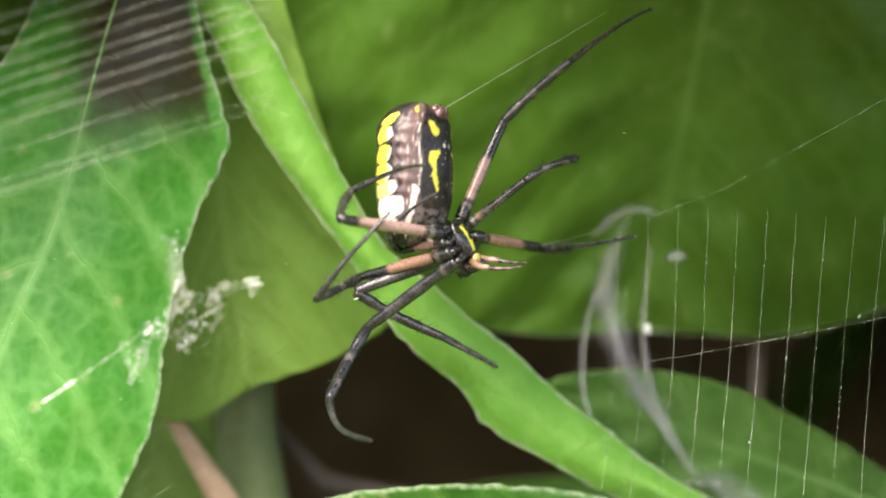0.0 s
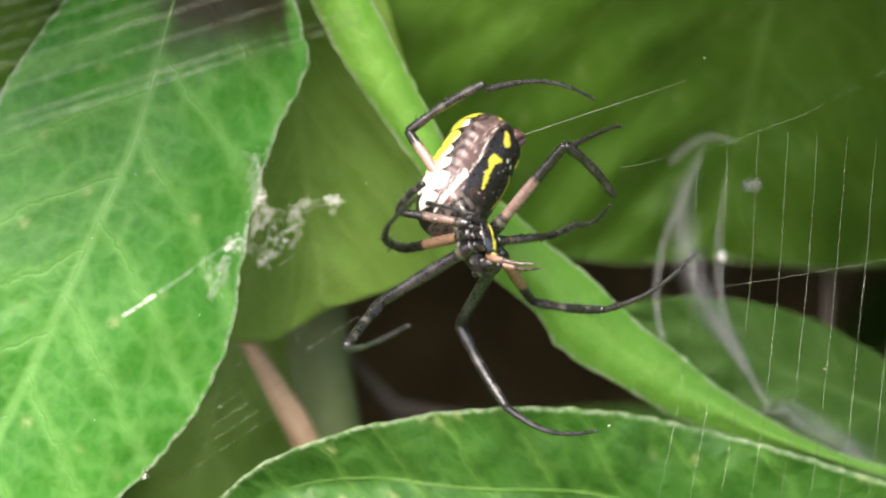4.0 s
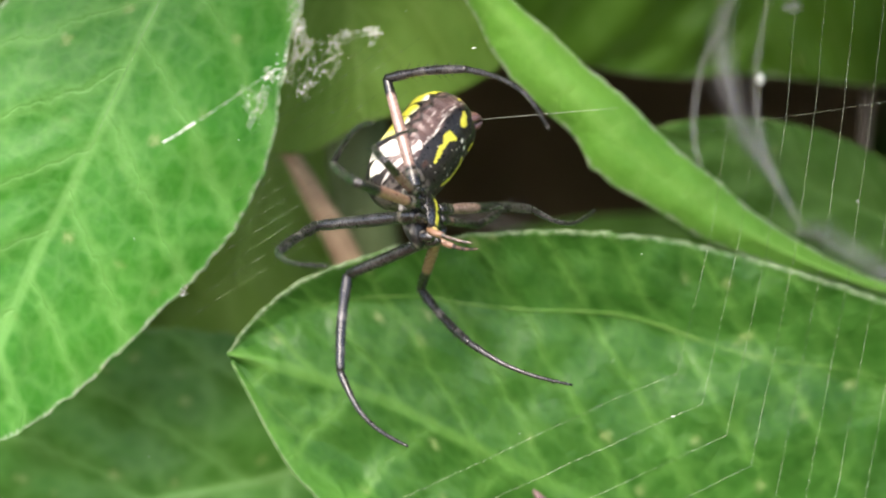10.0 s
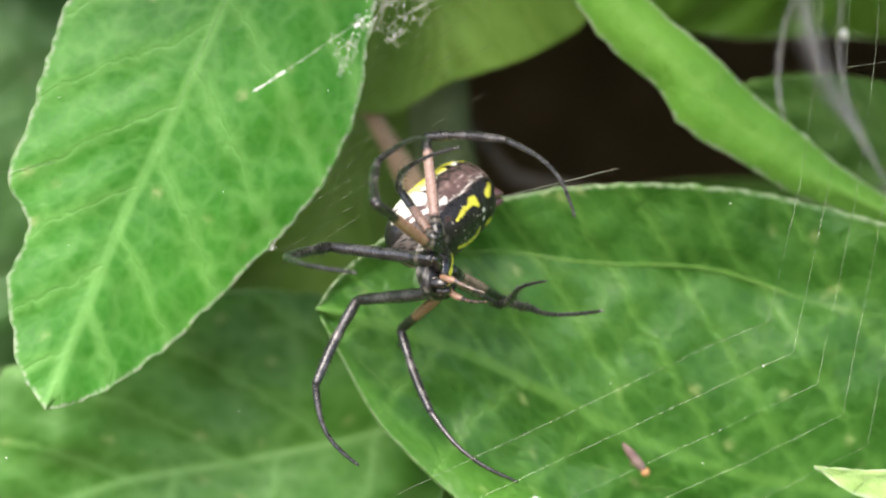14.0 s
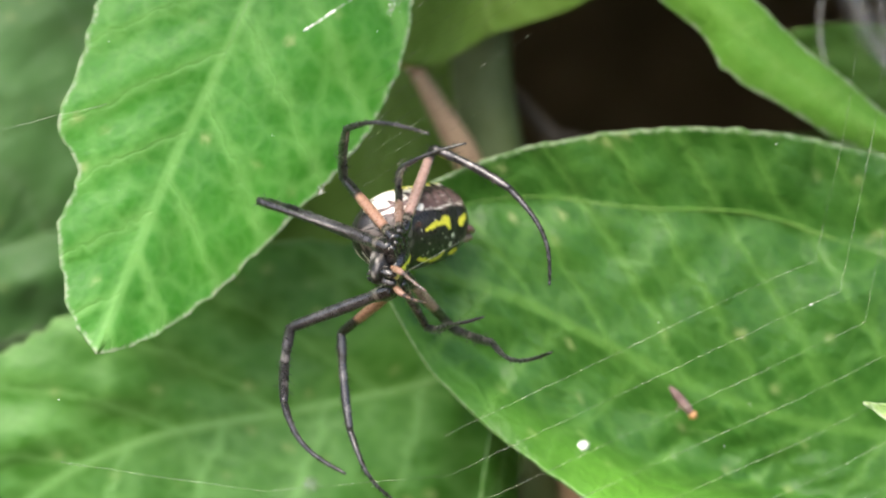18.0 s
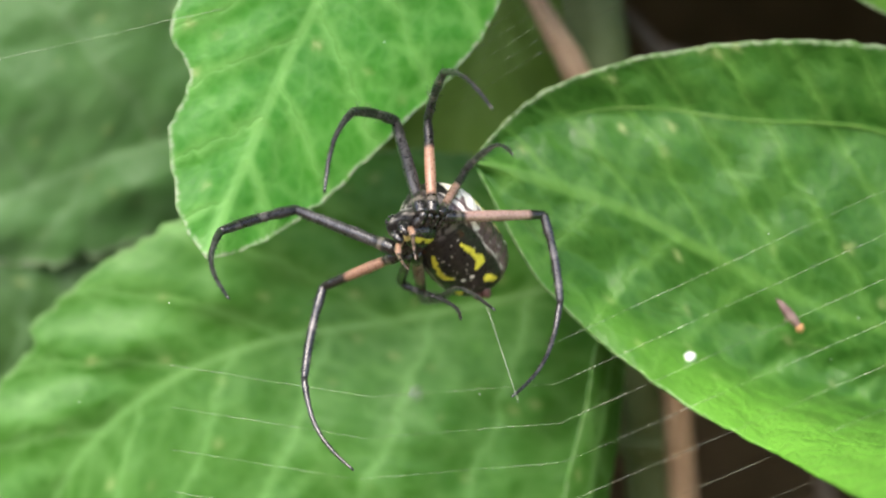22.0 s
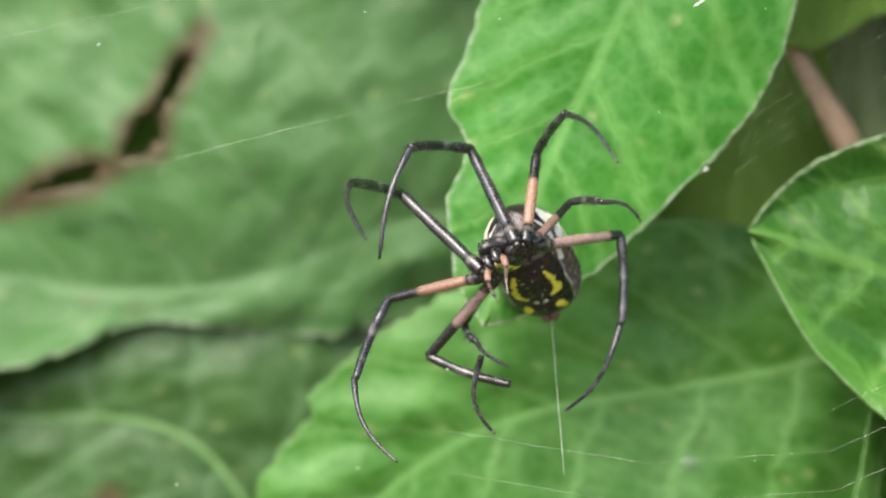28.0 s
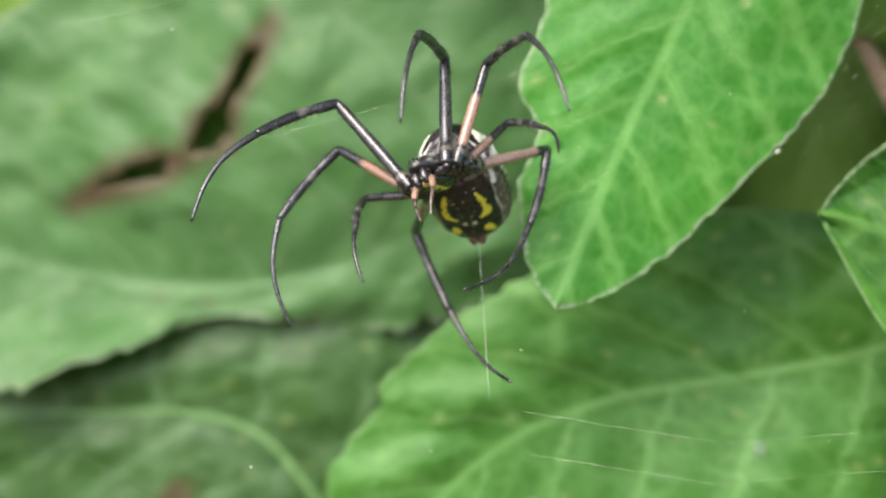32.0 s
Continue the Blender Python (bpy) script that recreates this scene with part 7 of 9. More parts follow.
    walk(LEGS["C"][2], [
        (0, pose(-0.01138, 0.00263, 0.01186, -157.2, -32.4, -107.2)),
        (1, pose(-0.01098, 0.00013, 0.00903, 166.7, -12.1, -95.4)),
        (1.5, pose(-0.00898, 0.00328, 0.00791, 172.0, -17.4, -120.1)),
        (2, pose(-0.00724, 0.00647, 0.00659, -179.7, -20.4, -146.5)),
        (3, pose(-0.00432, 0.00872, 0.00662, 170.5, -12.3, -162.1)),
        (3.5, pose(-0.00394, 0.00721, 0.00481, 168.2, -16.6, -169.1)),
        (5.5, pose(-0.00741, 0.00740, 0.00786, 177.6, -21.6, -146.6)),
        (6, pose(-0.00652, 0.00734, 0.00675, 165.2, -23.3, -154.9)),
        (7, pose(-0.00575, 0.00855, 0.00756, 154.6, -9.1, -151.1)),
        (7.333, pose(-0.00456, 0.00301, 0.00669, 142.1, 38.3, -137.9)),
        (7.667, pose(-0.00338, -0.00252, 0.00582, 144.3, 87.1, -119.0)),
        (8, pose(-0.00220, -0.00806, 0.00494, -55.5, 43.9, 57.3)),
        (8.333, pose(-0.00445, -0.00362, 0.00586, -159.9, 77.8, -59.3)),
        (8.667, pose(-0.00670, 0.00081, 0.00677, 158.4, 31.1, -114.0)),
        (9, pose(-0.00895, 0.00524, 0.00769, 164.0, -18.8, -130.8)),
        (9.333, pose(-0.00560, 0.00051, 0.00703, 138.7, 26.1, -124.4)),
        (9.667, pose(-0.00224, -0.00423, 0.00636, 87.7, 66.7, -156.8)),
        (10, pose(0.00112, -0.00897, 0.00570, -16.0, 48.6, 116.4)),
        (10.333, pose(0.00009, -0.00301, 0.00573, -70.2, 11.2, 95.9)),
        (10.667, pose(-0.00093, 0.00295, 0.00577, -115.8, -26.6, 112.4)),
        (11, pose(-0.00196, 0.00891, 0.00581, 176.1, -33.7, 159.6)),
        (11.333, pose(-0.00115, 0.00240, 0.00660, -130.0, -39.6, 95.3)),
        (11.667, pose(-0.00035, -0.00410, 0.00739, -98.4, -7.3, 51.4)),
        (12, pose(0.00046, -0.01061, 0.00819, -93.5, 35.5, 22.2)),
        (13, pose(-0.00175, -0.00921, 0.00612, -23.2, 51.4, 98.2)),
        (14, pose(-0.00552, -0.00832, 0.00700, -23.9, 56.0, 79.2)),
        (14.333, pose(-0.00467, -0.00230, 0.00712, 84.5, 58.4, 170.9)),
        (14.667, pose(-0.00383, 0.00372, 0.00723, 122.7, 14.6, -171.1)),
        (15, pose(-0.00298, 0.00974, 0.00734, 151.0, -29.9, 177.7)),
        (15.5, pose(0.00065, 0.00984, 0.00682, -160.9, -28.5, 155.7)),
        (17.5, pose(-0.00422, 0.01000, 0.00872, 166.6, -24.2, -167.8)),
        (18, pose(-0.00334, 0.01043, 0.00893, 165.8, -28.4, -174.5)),
        (19, pose(-0.00169, 0.01095, 0.00930, 171.2, -48.3, 165.5)),
        (20, pose(-0.00662, 0.00894, 0.00940, 156.2, -18.6, -150.1)),
        (21, pose(-0.00585, 0.00975, 0.01024, -172.5, -33.1, -158.8)),
        (22, pose(-0.00630, 0.00986, 0.01209, 144.5, -21.8, -149.6)),
        (23, pose(-0.00299, 0.01099, 0.01028, 161.0, -30.9, -173.6)),
        (24, pose(-0.00725, 0.00913, 0.01169, 149.3, -30.8, -146.0)),
        (25, pose(-0.00315, 0.01060, 0.00924, 150.6, -32.8, -176.8)),
        (26, pose(-0.00441, 0.01052, 0.01040, 150.4, -19.2, -162.2)),
        (26.5, pose(0.00062, 0.01117, 0.00960, 161.1, -20.0, 170.1)),
        (28.5, pose(-0.00652, 0.00978, 0.01300, 138.9, -27.4, -146.8)),
        (29, pose(-0.00753, 0.00883, 0.01510, 125.5, -21.5, -135.9)),
        (30, pose(-0.00065, 0.01151, 0.01092, 147.2, -13.1, -179.4)),
        (30.5, pose(-0.00347, 0.01004, 0.01423, 157.2, -19.1, -159.1)),
        (31, pose(-0.00642, 0.00895, 0.01733, 169.7, -22.4, -135.5)),
        (32, pose(-0.00722, 0.00926, 0.01372, 144.2, -25.1, -140.9)),
    ])
    walk(LEGS["D"][0], [
        (0, pose(-0.00280, 0.00650, -0.00160, -7.9, -0.2, -3.2)),
        (1, pose(-0.00280, 0.00650, -0.00160, -9.2, -6.7, -14.2)),
        (2, pose(-0.00280, 0.00650, -0.00160, 2.3, 1.0, 13.9)),
        (3, pose(-0.00280, 0.00650, -0.00160, -0.1, 5.5, -4.2)),
        (3.5, pose(-0.00280, 0.00650, -0.00160, -5.4, 11.3, -14.8)),
        (5.5, pose(-0.00280, 0.00650, -0.00160, 8.8, 8.1, 0.9)),
        (6, pose(-0.00280, 0.00650, -0.00160, 7.4, 5.0, -1.3)),
        (7, pose(-0.00280, 0.00650, -0.00160, 0.7, 9.1, -13.9)),
        (8, pose(-0.00280, 0.00650, -0.00160, 14.4, 18.4, 0.6)),
        (9, pose(-0.00280, 0.00650, -0.00160, 6.2, 4.5, -8.3)),
        (10, pose(-0.00280, 0.00650, -0.00160, 15.9, 8.7, 4.7)),
        (11, pose(-0.00280, 0.00650, -0.00160, 6.4, 3.9, -4.2)),
        (12, pose(-0.00280, 0.00650, -0.00160, 15.3, 20.3, 1.9)),
        (13, pose(-0.00280, 0.00650, -0.00160, 17.4, 9.2, -3.0)),
        (14, pose(-0.00280, 0.00650, -0.00160, 23.5, -1.1, 17.7)),
        (15, pose(-0.00280, 0.00650, -0.00160, 14.3, -5.3, 7.2)),
        (15.5, pose(-0.00280, 0.00650, -0.00160, 22.2, 11.3, 13.0)),
        (17.5, pose(-0.00280, 0.00650, -0.00160, 22.5, -11.7, 23.5)),
        (18, pose(-0.00280, 0.00650, -0.00160, 21.1, -2.5, 14.6)),
        (19, pose(-0.00280, 0.00650, -0.00160, 20.5, -16.8, 13.6)),
        (19.5, pose(-0.00280, 0.00650, -0.00160, 6.4, 5.0, -22.7)),
        (20, pose(-0.00280, 0.00650, -0.00160, -21.3, 7.7, -60.2)),
        (21, pose(-0.00280, 0.00650, -0.00160, -4.3, 10.3, -35.9)),
        (21.5, pose(-0.00280, 0.00650, -0.00160, 5.9, -3.5, -5.2)),
        (22, pose(-0.00280, 0.00650, -0.00160, 10.4, -16.2, 24.6)),
        (23, pose(-0.00280, 0.00650, -0.00160, 29.5, -4.9, 28.8)),
        (24, pose(-0.00280, 0.00650, -0.00160, 24.1, -22.8, 37.7)),
        (25, pose(-0.00280, 0.00650, -0.00160, 21.5, -25.9, 44.0)),
        (26, pose(-0.00280, 0.00650, -0.00160, 8.8, 19.0, -8.0)),
        (26.5, pose(-0.00280, 0.00650, -0.00160, 21.0, 16.3, 13.8)),
        (28.5, pose(-0.00280, 0.00650, -0.00160, 10.5, -9.4, 12.9)),
        (29, pose(-0.00280, 0.00650, -0.00160, 16.8, -19.2, 29.4)),
        (30, pose(-0.00280, 0.00650, -0.00160, 7.1, -8.4, 29.2)),
        (30.5, pose(-0.00280, 0.00650, -0.00160, 10.7, -9.5, 28.8)),
        (31, pose(-0.00280, 0.00650, -0.00160, 14.5, -10.2, 28.4)),
        (32, pose(-0.00280, 0.00650, -0.00160, 10.9, -19.6, 31.9)),
    ])
    walk(LEGS["D"][1], [
        (0, pose(0.00000, 0.00000, 0.01494, 72.2, 3.8, -107.8)),
        (1, pose(0.00000, 0.00000, 0.01494, 79.8, 4.1, -101.7)),
        (2, pose(0.00000, 0.00000, 0.01494, 91.6, 1.1, -137.5)),
        (3, pose(0.00000, 0.00000, 0.01494, 97.4, 4.3, -134.2)),
        (3.5, pose(0.00000, 0.00000, 0.01494, 94.2, 1.8, -121.1)),
        (5.5, pose(0.00000, 0.00000, 0.01494, 84.9, 0.8, -124.4)),
        (6, pose(0.00000, 0.00000, 0.01494, 88.8, 1.7, -128.2)),
        (7, pose(0.00000, 0.00000, 0.01494, 90.5, 6.0, -125.6)),
        (8, pose(0.00000, 0.00000, 0.01494, 93.9, -0.1, -127.2)),
        (9, pose(0.00000, 0.00000, 0.01494, 92.9, -0.1, -114.8)),
        (10, pose(0.00000, 0.00000, 0.01494, 105.1, 0.8, -133.6)),
        (11, pose(0.00000, 0.00000, 0.01494, 97.6, 2.6, -131.9)),
        (12, pose(0.00000, 0.00000, 0.01494, 89.2, -3.8, -142.6)),
        (13, pose(0.00000, 0.00000, 0.01494, 101.0, 0.7, -127.9)),
        (14, pose(0.00000, 0.00000, 0.01494, 102.2, 0.0, -155.7)),
        (15, pose(0.00000, 0.00000, 0.01494, 97.9, 1.5, -151.8)),
        (15.5, pose(0.00000, 0.00000, 0.01494, 103.7, 6.5, -136.9)),
        (17.5, pose(0.00000, 0.00000, 0.01494, 113.3, -0.2, -164.3)),
        (18, pose(0.00000, 0.00000, 0.01494, 106.8, -0.4, -157.8)),
        (19, pose(0.00000, 0.00000, 0.01494, 109.1, -3.0, -153.5)),
        (19.5, pose(0.00000, 0.00000, 0.01494, 99.4, 10.3, -130.3)),
        (20, pose(0.00000, 0.00000, 0.01494, 86.4, 21.7, -111.7)),
        (21, pose(0.00000, 0.00000, 0.01494, 83.5, 6.7, -147.0)),
        (21.5, pose(0.00000, 0.00000, 0.01494, 100.2, 7.2, -166.8)),
        (22, pose(0.00000, 0.00000, 0.01494, 115.6, 5.9, 171.3)),
        (23, pose(0.00000, 0.00000, 0.01494, 104.6, 1.9, 179.4)),
        (24, pose(0.00000, 0.00000, 0.01494, 113.2, 1.9, 168.8)),
        (25, pose(0.00000, 0.00000, 0.01494, 114.7, 6.3, 171.9)),
        (26, pose(0.00000, 0.00000, 0.01494, 98.9, 11.0, 174.0)),
        (26.5, pose(0.00000, 0.00000, 0.01494, 97.7, 11.5, 164.4)),
        (28.5, pose(0.00000, 0.00000, 0.01494, 112.6, 8.6, 164.9)),
        (29, pose(0.00000, 0.00000, 0.01494, 124.3, -1.9, 166.6)),
        (30, pose(0.00000, 0.00000, 0.01494, 107.5, -4.2, -173.6)),
        (30.5, pose(0.00000, 0.00000, 0.01494, 95.2, 1.2, 176.5)),
        (31, pose(0.00000, 0.00000, 0.01494, 82.5, 6.1, 165.0)),
        (32, pose(0.00000, 0.00000, 0.01494, 108.1, 2.0, 171.5)),
    ])
    walk(LEGS["D"][2], [
        (0, pose(-0.01078, 0.00320, 0.01854, 122.8, 13.3, -110.9)),
        (1, pose(-0.01141, 0.00220, 0.01703, 149.3, 12.9, -103.3)),
        (2, pose(-0.00798, 0.00871, 0.01461, 165.1, 3.4, -137.4)),
        (3, pose(-0.00832, 0.00825, 0.01341, 160.8, 14.0, -132.9)),
        (3.5, pose(-0.01008, 0.00611, 0.01408, 161.2, 5.6, -120.8)),
        (5.5, pose(-0.00971, 0.00664, 0.01600, 141.5, 2.7, -124.6)),
        (6, pose(-0.00928, 0.00731, 0.01519, 140.9, 6.0, -128.3)),
        (7, pose(-0.00959, 0.00689, 0.01485, 136.7, 22.8, -125.5)),
        (8, pose(-0.00938, 0.00713, 0.01415, 152.1, -0.3, -127.2)),
        (9, pose(-0.01070, 0.00495, 0.01434, 135.0, -0.3, -114.8)),
        (10, pose(-0.00823, 0.00790, 0.01186, 151.1, 3.0, -133.0)),
        (11, pose(-0.00867, 0.00787, 0.01339, 147.0, 9.5, -131.0)),
        (12, pose(-0.00716, 0.00939, 0.01511, 131.5, -15.1, -142.4)),
        (13, pose(-0.00914, 0.00714, 0.01268, 149.0, 2.4, -127.5)),
        (14, pose(-0.00476, 0.01052, 0.01244, 162.1, 0.2, -155.6)),
        (15, pose(-0.00550, 0.01033, 0.01333, 160.2, 4.7, -151.3)),
        (15.5, pose(-0.00761, 0.00860, 0.01216, -158.1, 19.4, -133.6)),
        (17.5, pose(-0.00295, 0.01044, 0.01026, 155.7, -0.7, -164.6)),
        (18, pose(-0.00429, 0.01046, 0.01152, -167.8, -1.2, -158.1)),
        (19, pose(-0.00516, 0.00989, 0.01107, 165.9, -9.7, -155.8)),
        (19.5, pose(-0.00803, 0.00722, 0.01317, 140.3, 46.2, -122.1)),
        (20, pose(-0.01106, 0.00410, 0.01563, -28.4, 75.5, 82.7)),
        (20.5, pose(-0.00879, 0.00693, 0.01595, 107.4, 63.3, -153.3)),
        (21, pose(-0.00653, 0.00975, 0.01627, 124.9, 26.8, -149.5)),
        (21.5, pose(-0.00213, 0.01011, 0.01309, 144.5, 28.5, -162.5)),
        (22, pose(0.00212, 0.01045, 0.00985, 164.3, 20.4, 178.8)),
        (23, pose(0.00022, 0.01143, 0.01196, 170.6, 5.9, -179.6)),
        (24, pose(0.00225, 0.01062, 0.01029, -172.1, 5.5, 170.4)),
        (25, pose(0.00205, 0.01055, 0.01003, -155.8, 17.7, 177.4)),
        (26, pose(0.00157, 0.01157, 0.01314, 142.1, 47.9, -177.9)),
        (26.5, pose(0.00345, 0.01119, 0.01338, 138.4, 54.4, 173.6)),
        (28.5, pose(0.00351, 0.01035, 0.01046, -175.7, 25.8, 172.7)),
        (29, pose(0.00205, 0.00953, 0.00828, 163.0, -6.8, 163.2)),
        (30, pose(-0.00151, 0.01117, 0.01140, 170.2, -13.2, -176.5)),
        (30.5, pose(0.00071, 0.01118, 0.01392, 175.8, 3.6, 176.7)),
        (31, pose(0.00287, 0.01135, 0.01648, -174.2, 18.8, 163.2)),
        (32, pose(0.00178, 0.01109, 0.01127, 168.5, 6.5, 173.0)),
    ])
    walk(LEGS["E"][0], [
        (0, pose(0.00280, 0.00650, -0.00160, 3.0, -29.1, 13.7)),
        (0.5, pose(0.00280, 0.00650, -0.00160, -4.0, 5.5, 6.3)),
        (1, pose(0.00280, 0.00650, -0.00160, -14.9, 31.5, -6.5)),
        (2, pose(0.00280, 0.00650, -0.00160, -9.0, 23.7, 4.2)),
        (3, pose(0.00280, 0.00650, -0.00160, -15.4, 29.5, -7.9)),
        (3.5, pose(0.00280, 0.00650, -0.00160, -16.2, 39.8, -17.5)),
        (5.5, pose(0.00280, 0.00650, -0.00160, -7.1, 34.3, -5.5)),
        (6, pose(0.00280, 0.00650, -0.00160, 12.9, 20.8, -11.0)),
        (7, pose(0.00280, 0.00650, -0.00160, -11.2, 26.1, -15.3)),
        (8, pose(0.00280, 0.00650, -0.00160, -3.8, 42.0, -9.8)),
        (9, pose(0.00280, 0.00650, -0.00160, -4.0, 30.2, -8.4)),
        (10, pose(0.00280, 0.00650, -0.00160, 2.1, 19.0, -5.8)),
        (11, pose(0.00280, 0.00650, -0.00160, -14.4, 28.8, -3.1)),
        (12, pose(0.00280, 0.00650, -0.00160, -4.1, 36.4, -17.8)),
        (13, pose(0.00280, 0.00650, -0.00160, 1.8, 27.6, -15.6)),
        (14, pose(0.00280, 0.00650, -0.00160, 11.6, 27.4, -22.7)),
        (15, pose(0.00280, 0.00650, -0.00160, -7.9, 23.5, -6.6)),
        (15.5, pose(0.00280, 0.00650, -0.00160, -8.1, 32.3, -15.1)),
        (16.5, pose(0.00280, 0.00650, -0.00160, -6.9, 28.5, -16.0)),
        (17.5, pose(0.00280, 0.00650, -0.00160, -5.9, 24.9, -16.9)),
        (18, pose(0.00280, 0.00650, -0.00160, -11.5, 29.1, -18.1)),
        (19, pose(0.00280, 0.00650, -0.00160, 4.8, 16.1, -19.0)),
        (20, pose(0.00280, 0.00650, -0.00160, 3.5, 29.6, -15.3)),
        (21, pose(0.00280, 0.00650, -0.00160, -3.4, 30.7, -14.8)),
        (22, pose(0.00280, 0.00650, -0.00160, -11.5, 24.7, -7.0)),
        (23, pose(0.00280, 0.00650, -0.00160, -6.3, 44.6, -19.6)),
        (24, pose(0.00280, 0.00650, -0.00160, -3.0, 24.3, -11.9)),
        (25, pose(0.00280, 0.00650, -0.00160, -0.5, 16.0, -9.1)),
        (26, pose(0.00280, 0.00650, -0.00160, -2.0, 18.6, -11.6)),
        (26.5, pose(0.00280, 0.00650, -0.00160, 1.7, 24.9, -16.8)),
        (28.5, pose(0.00280, 0.00650, -0.00160, -4.4, 14.7, -1.9)),
        (29, pose(0.00280, 0.00650, -0.00160, -3.4, 14.9, -0.9)),
        (30, pose(0.00280, 0.00650, -0.00160, -4.2, 24.0, -11.7)),
        (31, pose(0.00280, 0.00650, -0.00160, -16.8, 38.6, -14.6)),
        (32, pose(0.00280, 0.00650, -0.00160, -4.0, 16.9, 1.9)),
    ])
    walk(LEGS["E"][1], [
        (0, pose(0.00000, 0.00000, 0.01494, 135.5, -21.9, 141.0)),
        (0.5, pose(0.00000, 0.00000, 0.01494, 128.5, -9.6, 146.3)),
        (1, pose(0.00000, 0.00000, 0.01494, 121.1, 8.5, 144.6)),
        (2, pose(0.00000, 0.00000, 0.01494, 89.6, 4.1, 171.7)),
        (3, pose(0.00000, 0.00000, 0.01494, 75.9, 4.0, 161.2)),
        (3.5, pose(0.00000, 0.00000, 0.01494, 83.8, 4.9, 176.6)),
        (5.5, pose(0.00000, 0.00000, 0.01494, 91.7, 10.7, 162.1)),
        (6, pose(0.00000, 0.00000, 0.01494, 101.5, 13.5, -150.3)),
        (7, pose(0.00000, 0.00000, 0.01494, 69.6, 2.9, 170.6)),
        (8, pose(0.00000, 0.00000, 0.01494, 75.0, 7.1, -170.5)),
        (9, pose(0.00000, 0.00000, 0.01494, 123.3, 12.4, 161.7)),
        (10, pose(0.00000, 0.00000, 0.01494, 79.3, 3.6, 178.6)),
        (11, pose(0.00000, 0.00000, 0.01494, 70.7, 2.8, 159.3)),
        (12, pose(0.00000, 0.00000, 0.01494, 75.0, 6.4, -159.8)),
        (13, pose(0.00000, 0.00000, 0.01494, 107.7, 8.4, 170.6)),
        (14, pose(0.00000, 0.00000, 0.01494, 83.2, 4.0, -162.9)),
        (15, pose(0.00000, 0.00000, 0.01494, 82.5, 3.3, 164.5)),
        (15.5, pose(0.00000, 0.00000, 0.01494, 81.5, 3.2, -171.3)),
        (16.5, pose(0.00000, 0.00000, 0.01494, 90.2, 6.5, 169.5)),
        (17.5, pose(0.00000, 0.00000, 0.01494, 99.0, 10.2, 151.5)),
        (18, pose(0.00000, 0.00000, 0.01494, 95.3, 5.7, 175.6)),
        (19, pose(0.00000, 0.00000, 0.01494, 84.1, 2.5, 178.9)),
        (20, pose(0.00000, 0.00000, 0.01494, 87.3, -2.9, -175.2)),
        (21, pose(0.00000, 0.00000, 0.01494, 82.1, 3.0, -169.9)),
        (22, pose(0.00000, 0.00000, 0.01494, 79.6, 3.0, 167.0)),
        (23, pose(0.00000, 0.00000, 0.01494, 90.7, 9.1, 157.4)),
        (24, pose(0.00000, 0.00000, 0.01494, 98.5, 7.0, 176.8)),
        (25, pose(0.00000, 0.00000, 0.01494, 91.0, 1.9, 174.1)),
        (26, pose(0.00000, 0.00000, 0.01494, 96.2, 0.8, 179.2)),
        (26.5, pose(0.00000, 0.00000, 0.01494, 93.1, 2.1, -163.4)),
        (28.5, pose(0.00000, 0.00000, 0.01494, 90.9, 1.0, -174.0)),
        (29, pose(0.00000, 0.00000, 0.01494, 94.0, -0.0, -176.4)),
        (30, pose(0.00000, 0.00000, 0.01494, 97.6, -0.6, -168.6)),
        (31, pose(0.00000, 0.00000, 0.01494, 106.0, 5.0, -180.0)),
        (32, pose(0.00000, 0.00000, 0.01494, 87.7, 6.5, 147.4)),
    ])
